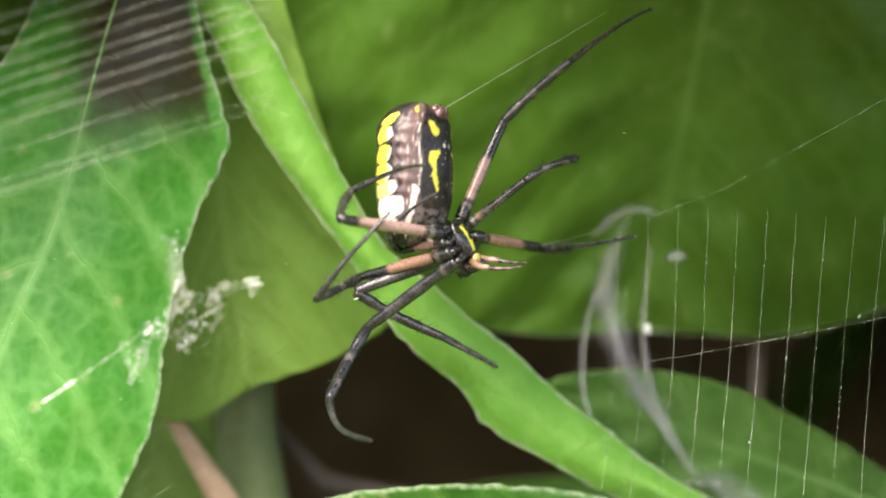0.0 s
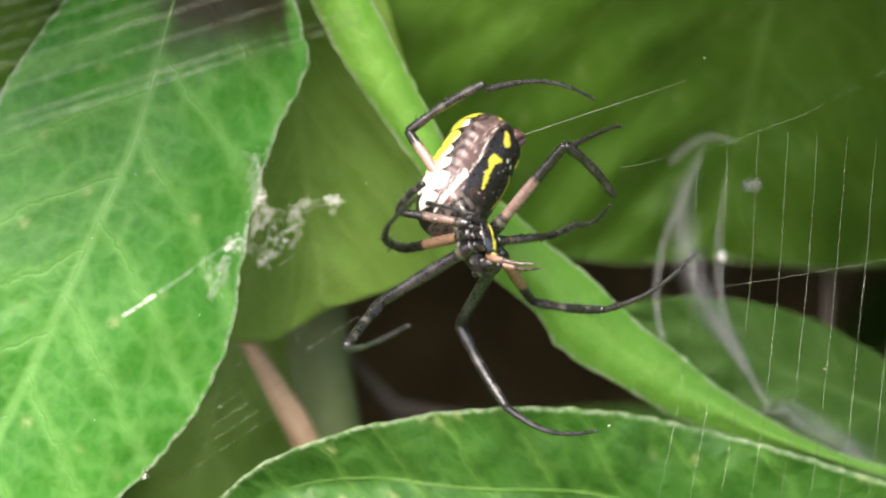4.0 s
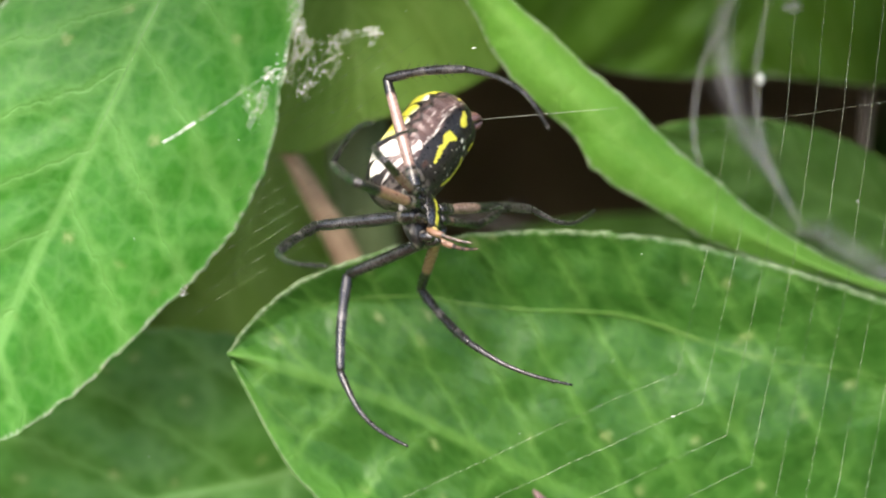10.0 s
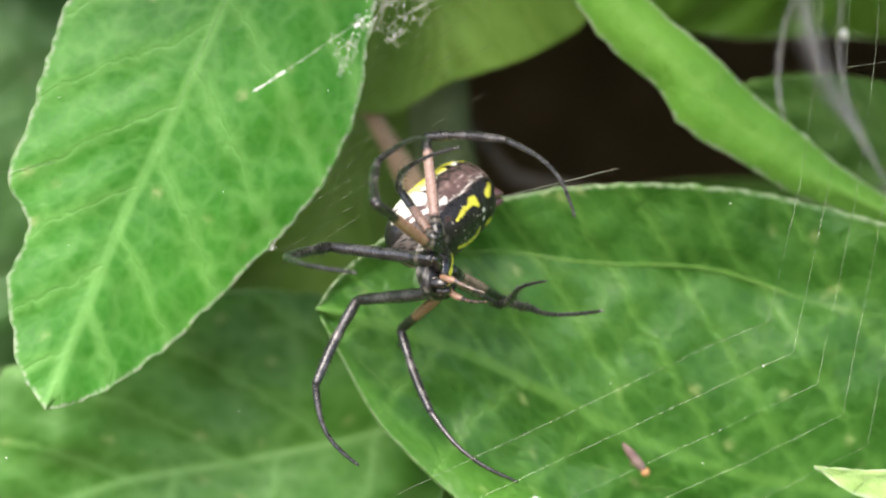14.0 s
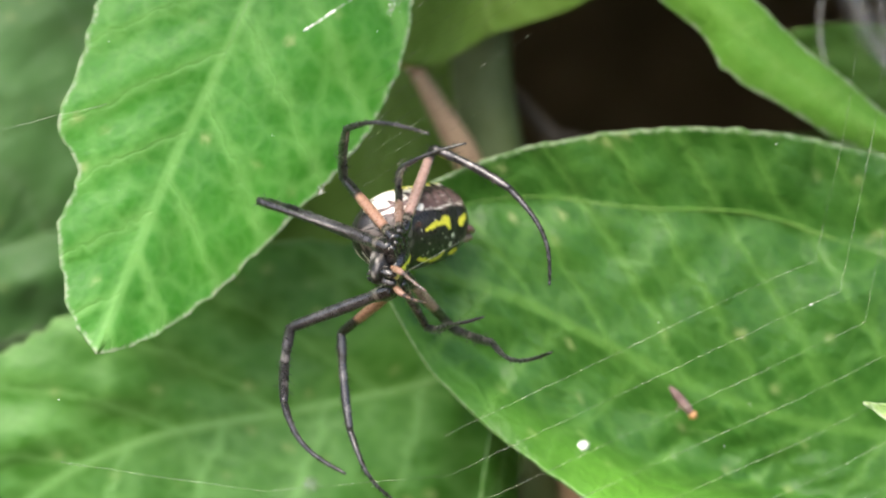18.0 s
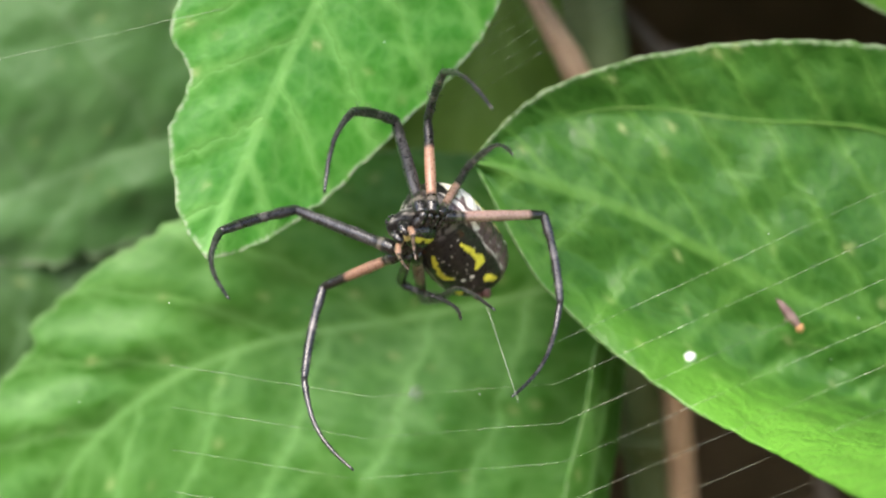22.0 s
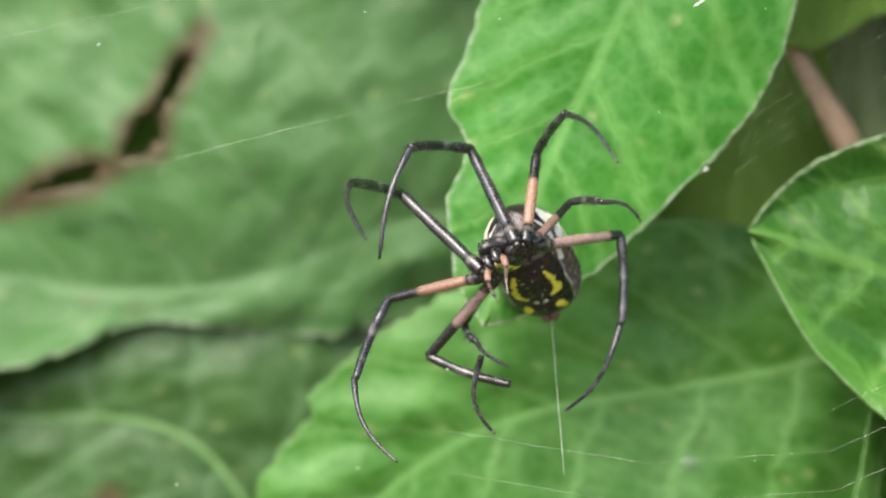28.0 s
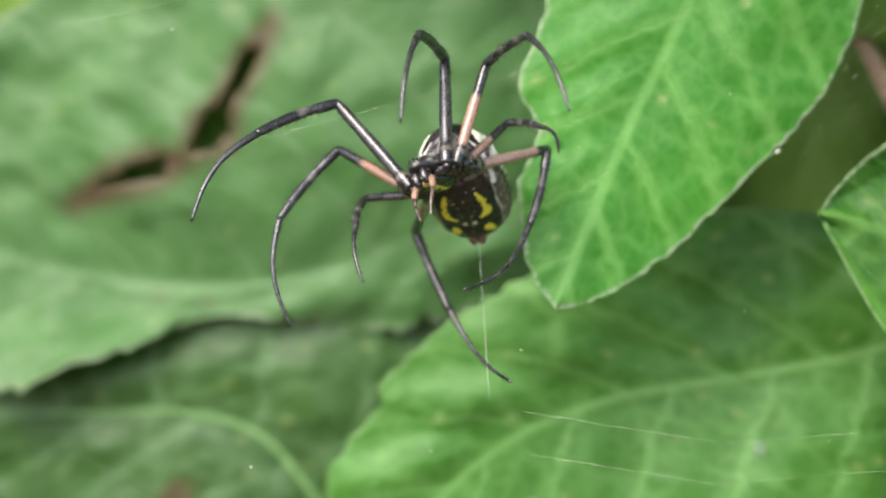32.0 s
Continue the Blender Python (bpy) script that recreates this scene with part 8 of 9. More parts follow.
    walk(LEGS["E"][2], [
        (0, pose(0.00277, 0.00841, 0.00712, -119.1, -48.1, 82.1)),
        (0.5, pose(0.00399, 0.00812, 0.00790, -170.8, -51.1, 78.8)),
        (0.75, pose(0.00529, 0.00792, 0.00840, 149.1, -2.3, 141.7)),
        (1, pose(0.00659, 0.00772, 0.00890, 170.8, 54.2, -164.9)),
        (2, pose(0.00170, 0.01170, 0.01502, 129.8, 17.1, 171.6)),
        (3, pose(0.00350, 0.01091, 0.01781, 127.3, 13.7, 158.7)),
        (3.5, pose(0.00060, 0.01173, 0.01620, 131.6, 18.0, 175.1)),
        (5.5, pose(0.00370, 0.01121, 0.01460, 128.9, 49.3, 163.7)),
        (6, pose(-0.00525, 0.01034, 0.01264, 152.1, 62.6, -130.5)),
        (7, pose(0.00160, 0.01096, 0.01904, 123.3, 9.5, 168.1)),
        (8, pose(-0.00226, 0.01119, 0.01798, 126.4, 24.4, -175.6)),
        (9, pose(0.00443, 0.00894, 0.00861, 179.1, 46.6, -164.2)),
        (10, pose(0.00015, 0.01161, 0.01714, 126.1, 13.3, 176.7)),
        (11, pose(0.00376, 0.01050, 0.01883, 122.1, 9.6, 156.9)),
        (12, pose(-0.00426, 0.01059, 0.01799, 125.6, 22.3, -164.4)),
        (13, pose(0.00236, 0.01102, 0.01139, 153.9, 32.6, 179.5)),
        (14, pose(-0.00353, 0.01119, 0.01633, 135.6, 13.9, -164.2)),
        (15, pose(0.00304, 0.01131, 0.01648, 140.8, 11.1, 163.5)),
        (15.5, pose(-0.00187, 0.01154, 0.01668, 143.5, 10.4, -172.4)),
        (16.5, pose(0.00201, 0.01082, 0.01490, 135.3, 25.1, 169.6)),
        (17.5, pose(0.00585, 0.01010, 0.01313, 140.6, 44.5, 158.7)),
        (18, pose(0.00101, 0.01172, 0.01386, 130.3, 26.1, 177.7)),
        (19, pose(0.00017, 0.01175, 0.01616, 141.0, 8.3, 178.3)),
        (20, pose(-0.00096, 0.01176, 0.01549, 146.1, -9.6, -174.9)),
        (21, pose(-0.00214, 0.01150, 0.01656, 125.3, 11.7, -171.1)),
        (22, pose(0.00250, 0.01134, 0.01708, 134.7, 10.3, 165.6)),
        (23, pose(0.00457, 0.01090, 0.01479, 127.4, 41.4, 157.9)),
        (24, pose(0.00087, 0.01165, 0.01322, 138.4, 29.6, -179.5)),
        (25, pose(0.00122, 0.01175, 0.01473, 147.7, 6.6, 174.2)),
        (26, pose(0.00017, 0.01175, 0.01367, 159.2, 2.5, 179.4)),
        (26.5, pose(-0.00334, 0.01131, 0.01430, 153.8, 7.0, -163.2)),
        (28.5, pose(-0.00123, 0.01175, 0.01475, 141.1, 3.5, -174.0)),
        (29, pose(-0.00073, 0.01176, 0.01411, 146.3, -0.0, -176.4)),
        (30, pose(-0.00233, 0.01147, 0.01337, 160.5, -1.8, -168.8)),
        (30.5, pose(-0.00103, 0.01141, 0.01253, 165.6, 44.9, -134.1)),
        (31, pose(0.00028, 0.01136, 0.01170, -114.9, 61.7, -33.5)),
        (31.5, pose(0.00329, 0.01067, 0.01355, 125.8, 72.8, -177.4)),
        (32, pose(0.00631, 0.00998, 0.01541, 116.7, 33.7, 146.2)),
    ])
    walk(LEGS["F"][0], [
        (0, pose(0.00330, 0.00530, -0.00180, -132.6, 80.8, -104.0)),
        (1, pose(0.00330, 0.00530, -0.00180, -140.8, 77.4, -133.6)),
        (2, pose(0.00330, 0.00530, -0.00180, -31.9, 70.7, -8.9)),
        (3, pose(0.00330, 0.00530, -0.00180, -24.8, 67.0, -14.4)),
        (3.5, pose(0.00330, 0.00530, -0.00180, -36.3, 75.3, -31.6)),
        (5.5, pose(0.00330, 0.00530, -0.00180, -8.1, 71.8, 4.8)),
        (6, pose(0.00330, 0.00530, -0.00180, -1.2, 66.6, 10.4)),
        (7, pose(0.00330, 0.00530, -0.00180, -19.3, 67.3, -16.8)),
        (8, pose(0.00330, 0.00530, -0.00180, 15.9, 83.0, 32.1)),
        (9, pose(0.00330, 0.00530, -0.00180, -0.3, 75.1, 2.5)),
        (10, pose(0.00330, 0.00530, -0.00180, 1.5, 54.2, 6.5)),
        (11, pose(0.00330, 0.00530, -0.00180, -6.5, 61.1, -4.2)),
        (12, pose(0.00330, 0.00530, -0.00180, -1.7, 63.9, -4.1)),
        (13, pose(0.00330, 0.00530, -0.00180, 6.2, 48.8, -0.4)),
        (14, pose(0.00330, 0.00530, -0.00180, 8.1, 46.7, -6.9)),
        (15, pose(0.00330, 0.00530, -0.00180, 0.0, 59.0, -4.7)),
        (15.5, pose(0.00330, 0.00530, -0.00180, -12.7, 68.1, -6.5)),
        (17.5, pose(0.00330, 0.00530, -0.00180, -2.7, 55.3, -10.9)),
        (18, pose(0.00330, 0.00530, -0.00180, 1.6, 50.8, -13.5)),
        (19, pose(0.00330, 0.00530, -0.00180, -1.3, 48.0, -8.2)),
        (20, pose(0.00330, 0.00530, -0.00180, 6.5, 57.4, -0.2)),
        (21, pose(0.00330, 0.00530, -0.00180, 2.9, 69.8, -7.1)),
        (22, pose(0.00330, 0.00530, -0.00180, -8.2, 60.8, -13.2)),
        (23, pose(0.00330, 0.00530, -0.00180, 9.4, 62.7, -3.1)),
        (24, pose(0.00330, 0.00530, -0.00180, 3.1, 52.7, -5.2)),
        (25, pose(0.00330, 0.00530, -0.00180, 11.5, 35.4, -7.2)),
        (26, pose(0.00330, 0.00530, -0.00180, 8.2, 42.4, -6.5)),
        (26.5, pose(0.00330, 0.00530, -0.00180, 7.8, 42.4, -5.3)),
        (28.5, pose(0.00330, 0.00530, -0.00180, -5.7, 72.1, 3.0)),
        (29, pose(0.00330, 0.00530, -0.00180, 5.6, 53.4, 1.0)),
        (30, pose(0.00330, 0.00530, -0.00180, -1.5, 49.6, -14.3)),
        (31, pose(0.00330, 0.00530, -0.00180, 5.0, 35.9, -7.9)),
        (32, pose(0.00330, 0.00530, -0.00180, 3.6, 36.0, 2.9)),
    ])
    walk(LEGS["F"][1], [
        (0, pose(0.00000, 0.00000, 0.01321, 125.0, 3.9, 128.4)),
        (1, pose(0.00000, 0.00000, 0.01321, 119.3, 5.2, 106.0)),
        (2, pose(0.00000, 0.00000, 0.01321, 104.2, 8.0, 135.7)),
        (3, pose(0.00000, 0.00000, 0.01321, 95.6, 6.5, 125.0)),
        (3.5, pose(0.00000, 0.00000, 0.01321, 104.1, 10.9, 135.5)),
        (5.5, pose(0.00000, 0.00000, 0.01321, 116.1, 22.0, 139.0)),
        (6, pose(0.00000, 0.00000, 0.01321, 109.3, 13.8, 154.6)),
        (7, pose(0.00000, 0.00000, 0.01321, 102.7, 9.0, 140.5)),
        (8, pose(0.00000, 0.00000, 0.01321, 113.7, 18.4, 157.1)),
        (9, pose(0.00000, 0.00000, 0.01321, 141.3, 19.7, 159.0)),
        (10, pose(0.00000, 0.00000, 0.01321, 112.6, 16.8, 158.3)),
        (11, pose(0.00000, 0.00000, 0.01321, 88.8, 12.9, 128.7)),
        (12, pose(0.00000, 0.00000, 0.01321, 94.8, 12.9, 158.1)),
        (13, pose(0.00000, 0.00000, 0.01321, 130.0, 14.3, 150.2)),
        (14, pose(0.00000, 0.00000, 0.01321, 102.5, 14.6, 161.1)),
        (15, pose(0.00000, 0.00000, 0.01321, 85.4, -5.1, 121.7)),
        (15.5, pose(0.00000, 0.00000, 0.01321, 78.1, 8.4, 132.5)),
        (17.5, pose(0.00000, 0.00000, 0.01321, 92.3, 11.9, 125.0)),
        (18, pose(0.00000, 0.00000, 0.01321, 76.7, -1.4, 142.7)),
        (19, pose(0.00000, 0.00000, 0.01321, 85.2, 11.8, 135.6)),
        (20, pose(0.00000, 0.00000, 0.01321, 104.2, 14.5, 146.0)),
        (21, pose(0.00000, 0.00000, 0.01321, 70.3, 2.6, 133.2)),
        (22, pose(0.00000, 0.00000, 0.01321, 78.2, 7.2, 113.4)),
        (23, pose(0.00000, 0.00000, 0.01321, 91.9, 13.3, 135.5)),
        (24, pose(0.00000, 0.00000, 0.01321, 91.9, 9.7, 116.0)),
        (25, pose(0.00000, 0.00000, 0.01321, 86.2, 7.4, 134.5)),
        (26, pose(0.00000, 0.00000, 0.01321, 93.9, 10.5, 130.1)),
        (26.5, pose(0.00000, 0.00000, 0.01321, 88.7, 9.1, 138.9)),
        (28.5, pose(0.00000, 0.00000, 0.01321, 76.3, 3.6, 120.2)),
        (29, pose(0.00000, 0.00000, 0.01321, 79.0, 3.3, 138.6)),
        (30, pose(0.00000, 0.00000, 0.01321, 75.3, 8.7, 140.9)),
        (31, pose(0.00000, 0.00000, 0.01321, 88.8, 7.6, 138.5)),
        (32, pose(0.00000, 0.00000, 0.01321, 95.8, 9.4, 125.9)),
    ])
    walk(LEGS["F"][2], [
        (0, pose(0.00782, 0.00562, 0.00649, -108.8, 17.2, -66.8)),
        (1, pose(0.00999, 0.00233, 0.00749, -104.5, 25.5, -92.3)),
        (2, pose(0.00825, 0.00787, 0.01036, 155.4, 71.0, 180.0)),
        (3, pose(0.00965, 0.00660, 0.01208, 121.4, 40.2, 129.1)),
        (3.5, pose(0.00837, 0.00776, 0.01039, 162.4, 71.2, 179.2)),
        (5.5, pose(0.00839, 0.00669, 0.00841, -111.9, 64.7, -123.0)),
        (6, pose(0.00560, 0.00963, 0.00944, -93.3, 54.2, -58.1)),
        (7, pose(0.00760, 0.00859, 0.01066, 140.2, 62.6, 163.9)),
        (8, pose(0.00557, 0.00932, 0.00873, -92.6, 55.4, -67.6)),
        (9, pose(0.00552, 0.00575, 0.00458, -120.1, 40.1, -109.3)),
        (10, pose(0.00522, 0.00960, 0.00888, -116.1, 65.3, -87.7)),
        (11, pose(0.00914, 0.00740, 0.01346, 118.4, 70.2, 125.6)),
        (12, pose(0.00457, 0.01078, 0.01225, 135.4, 69.3, 169.5)),
        (13, pose(0.00610, 0.00689, 0.00589, -165.1, 45.2, -168.3)),
        (14, pose(0.00432, 0.01065, 0.01076, 175.0, 74.5, -151.8)),
        (14.5, pose(0.00717, 0.00837, 0.01245, 130.3, 30.6, 145.7)),
        (15, pose(0.01001, 0.00608, 0.01415, 137.8, -18.0, 122.8)),
        (15.5, pose(0.00823, 0.00803, 0.01561, 110.6, 37.7, 125.0)),
        (17.5, pose(0.00968, 0.00666, 0.01274, 130.3, 56.1, 127.9)),
        (18, pose(0.00699, 0.00906, 0.01592, 121.0, -5.4, 143.6)),
        (19, pose(0.00805, 0.00851, 0.01417, 114.3, 59.3, 128.7)),
        (20, pose(0.00697, 0.00904, 0.01041, 160.8, 59.3, 166.8)),
        (21, pose(0.00795, 0.00770, 0.01716, 106.0, 11.2, 130.1)),
        (22, pose(0.01044, 0.00484, 0.01559, 114.9, 30.5, 107.9)),
        (23, pose(0.00830, 0.00831, 0.01284, 138.2, 53.9, 137.5)),
        (24, pose(0.01059, 0.00509, 0.01283, 138.6, 37.3, 117.1)),
        (25, pose(0.00830, 0.00829, 0.01399, 126.5, 30.5, 132.7)),
        (26, pose(0.00906, 0.00745, 0.01242, 138.2, 42.8, 133.0)),
        (26.5, pose(0.00769, 0.00888, 0.01347, 133.2, 35.9, 138.2)),
        (28.5, pose(0.00978, 0.00590, 0.01598, 114.1, 15.0, 117.4)),
        (29, pose(0.00753, 0.00874, 0.01545, 109.5, 15.8, 136.1)),
        (30, pose(0.00682, 0.00911, 0.01616, 98.4, 45.4, 127.9)),
        (31, pose(0.00775, 0.00882, 0.01346, 134.0, 29.4, 138.0)),
        (32, pose(0.00958, 0.00670, 0.01203, 141.5, 37.1, 129.3)),
    ])
    walk(LEGS["G"][0], [
        (0, pose(0.00330, 0.00400, -0.00180, -173.3, 12.2, 168.9)),
        (1, pose(0.00330, 0.00400, -0.00180, 160.6, 66.4, 148.0)),
        (2, pose(0.00330, 0.00400, -0.00180, -175.8, 60.7, 173.6)),
        (3, pose(0.00330, 0.00400, -0.00180, 115.3, 83.9, 80.9)),
        (3.25, pose(0.00330, 0.00400, -0.00180, 163.4, 77.5, 134.6)),
        (3.5, pose(0.00330, 0.00400, -0.00180, 173.2, 68.3, 150.1)),
        (5.5, pose(0.00330, 0.00400, -0.00180, 135.1, 72.1, 127.8)),
        (6, pose(0.00330, 0.00400, -0.00180, 134.1, 72.8, 120.4)),
        (6.5, pose(0.00330, 0.00400, -0.00180, 139.5, 75.6, 112.2)),
        (7, pose(0.00330, 0.00400, -0.00180, 145.0, 77.9, 106.1)),
        (7.5, pose(0.00330, 0.00400, -0.00180, 156.7, 72.3, 122.2)),
        (8, pose(0.00330, 0.00400, -0.00180, 162.5, 64.9, 134.2)),
        (9, pose(0.00330, 0.00400, -0.00180, 85.8, 72.6, 76.4)),
        (10, pose(0.00330, 0.00400, -0.00180, 118.6, 74.2, 97.4)),
        (11, pose(0.00330, 0.00400, -0.00180, 50.5, 69.0, 27.4)),
        (11.5, pose(0.00330, 0.00400, -0.00180, 134.3, 75.3, 114.6)),
        (12, pose(0.00330, 0.00400, -0.00180, 167.4, 51.1, 153.1)),
        (13, pose(0.00330, 0.00400, -0.00180, 114.5, 69.5, 113.8)),
        (14, pose(0.00330, 0.00400, -0.00180, 163.4, 66.6, 144.5)),
        (14.5, pose(0.00330, 0.00400, -0.00180, 154.4, 74.8, 119.0)),
        (15, pose(0.00330, 0.00400, -0.00180, 132.8, 78.8, 81.4)),
        (15.5, pose(0.00330, 0.00400, -0.00180, 146.5, 71.8, 127.8)),
        (17.5, pose(0.00330, 0.00400, -0.00180, 46.7, 69.7, 29.0)),
        (18, pose(0.00330, 0.00400, -0.00180, 150.3, 75.4, 127.7)),
        (19, pose(0.00330, 0.00400, -0.00180, 148.4, 76.8, 127.7)),
        (20, pose(0.00330, 0.00400, -0.00180, 82.0, 72.1, 76.2)),
        (21, pose(0.00330, 0.00400, -0.00180, 113.8, 74.5, 87.2)),
        (22, pose(0.00330, 0.00400, -0.00180, 40.2, 71.3, -2.2)),
        (22.5, pose(0.00330, 0.00400, -0.00180, 70.4, 76.4, 47.5)),
        (23, pose(0.00330, 0.00400, -0.00180, 108.8, 73.3, 103.5)),
        (24, pose(0.00330, 0.00400, -0.00180, 54.0, 70.8, 39.1)),
        (25, pose(0.00330, 0.00400, -0.00180, 50.5, 68.9, 26.4)),
        (26, pose(0.00330, 0.00400, -0.00180, -159.3, 72.0, 163.2)),
        (26.5, pose(0.00330, 0.00400, -0.00180, 96.0, 78.1, 71.2)),
        (28.5, pose(0.00330, 0.00400, -0.00180, 123.4, 78.4, 97.7)),
        (29, pose(0.00330, 0.00400, -0.00180, 33.4, 49.6, 6.3)),
        (29.5, pose(0.00330, 0.00400, -0.00180, 38.6, 69.8, 8.2)),
        (30, pose(0.00330, 0.00400, -0.00180, -140.7, 89.1, -176.1)),
        (30.5, pose(0.00330, 0.00400, -0.00180, 49.8, 80.3, 28.2)),
        (31, pose(0.00330, 0.00400, -0.00180, 38.2, 71.6, 31.0)),
        (32, pose(0.00330, 0.00400, -0.00180, 26.1, 59.4, 23.8)),
    ])
    walk(LEGS["G"][1], [
        (0, pose(0.00000, 0.00000, 0.00905, 13.0, 26.7, 163.5)),
        (0.5, pose(0.00000, 0.00000, 0.00905, 39.5, 2.4, 124.7)),
        (1, pose(0.00000, 0.00000, 0.00905, 74.7, 1.7, 80.3)),
        (2, pose(0.00000, 0.00000, 0.00905, 69.2, -2.1, 68.2)),
        (3, pose(0.00000, 0.00000, 0.00905, 127.1, -15.3, 18.2)),
        (3.25, pose(0.00000, 0.00000, 0.00905, 118.1, -5.1, 59.7)),
        (3.5, pose(0.00000, 0.00000, 0.00905, 103.9, 3.7, 90.6)),
        (5.5, pose(0.00000, 0.00000, 0.00905, 118.3, 1.0, 93.7)),
        (6, pose(0.00000, 0.00000, 0.00905, 117.8, 1.1, 84.3)),
        (6.5, pose(0.00000, 0.00000, 0.00905, 121.3, -9.0, 52.6)),
        (7, pose(0.00000, 0.00000, 0.00905, 115.4, -16.1, 22.2)),
        (7.5, pose(0.00000, 0.00000, 0.00905, 124.8, -9.7, 49.1)),
        (8, pose(0.00000, 0.00000, 0.00905, 124.6, 0.7, 82.4)),
        (9, pose(0.00000, 0.00000, 0.00905, 129.6, -3.2, 100.0)),
        (10, pose(0.00000, 0.00000, 0.00905, 127.2, -3.4, 72.8)),
        (11, pose(0.00000, 0.00000, 0.00905, 122.5, 0.7, 43.3)),
        (11.5, pose(0.00000, 0.00000, 0.00905, 121.4, -4.8, 56.3)),
        (12, pose(0.00000, 0.00000, 0.00905, 118.3, -13.2, 68.3)),
        (13, pose(0.00000, 0.00000, 0.00905, 119.2, 7.7, 116.8)),
        (14, pose(0.00000, 0.00000, 0.00905, 123.5, 0.7, 98.3)),
        (14.5, pose(0.00000, 0.00000, 0.00905, 135.0, -6.5, 67.7)),
        (15, pose(0.00000, 0.00000, 0.00905, 139.7, -15.5, 24.3)),
        (15.5, pose(0.00000, 0.00000, 0.00905, 134.0, 1.3, 92.5)),
        (17.5, pose(0.00000, 0.00000, 0.00905, 147.2, 19.1, 155.8)),
        (18, pose(0.00000, 0.00000, 0.00905, 126.1, 5.4, 110.8)),
        (19, pose(0.00000, 0.00000, 0.00905, 123.9, 1.0, 100.9)),
        (20, pose(0.00000, 0.00000, 0.00905, 99.0, 5.2, 121.0)),
        (21, pose(0.00000, 0.00000, 0.00905, 113.0, 6.3, 95.5)),
        (22, pose(0.00000, 0.00000, 0.00905, 130.9, -6.6, 55.4)),
        (22.5, pose(0.00000, 0.00000, 0.00905, 109.3, -0.7, 96.3)),
        (23, pose(0.00000, 0.00000, 0.00905, 87.5, 0.4, 126.7)),
        (24, pose(0.00000, 0.00000, 0.00905, 92.4, 7.6, 112.9)),
        (25, pose(0.00000, 0.00000, 0.00905, 121.2, 12.7, 103.3)),
        (26, pose(0.00000, 0.00000, 0.00905, 105.3, -3.7, 95.5)),
        (26.5, pose(0.00000, 0.00000, 0.00905, 120.8, 3.7, 104.7)),
        (28.5, pose(0.00000, 0.00000, 0.00905, 122.2, 7.2, 114.7)),
        (29, pose(0.00000, 0.00000, 0.00905, 132.2, 9.4, 84.8)),
        (29.5, pose(0.00000, 0.00000, 0.00905, 140.7, 5.5, 99.3)),
        (30, pose(0.00000, 0.00000, 0.00905, 147.5, 0.0, 112.8)),
        (30.5, pose(0.00000, 0.00000, 0.00905, 113.0, 1.8, 129.7)),
        (31, pose(0.00000, 0.00000, 0.00905, 62.4, -1.5, 131.7)),
        (32, pose(0.00000, 0.00000, 0.00905, 113.7, 11.7, 132.2)),
    ])
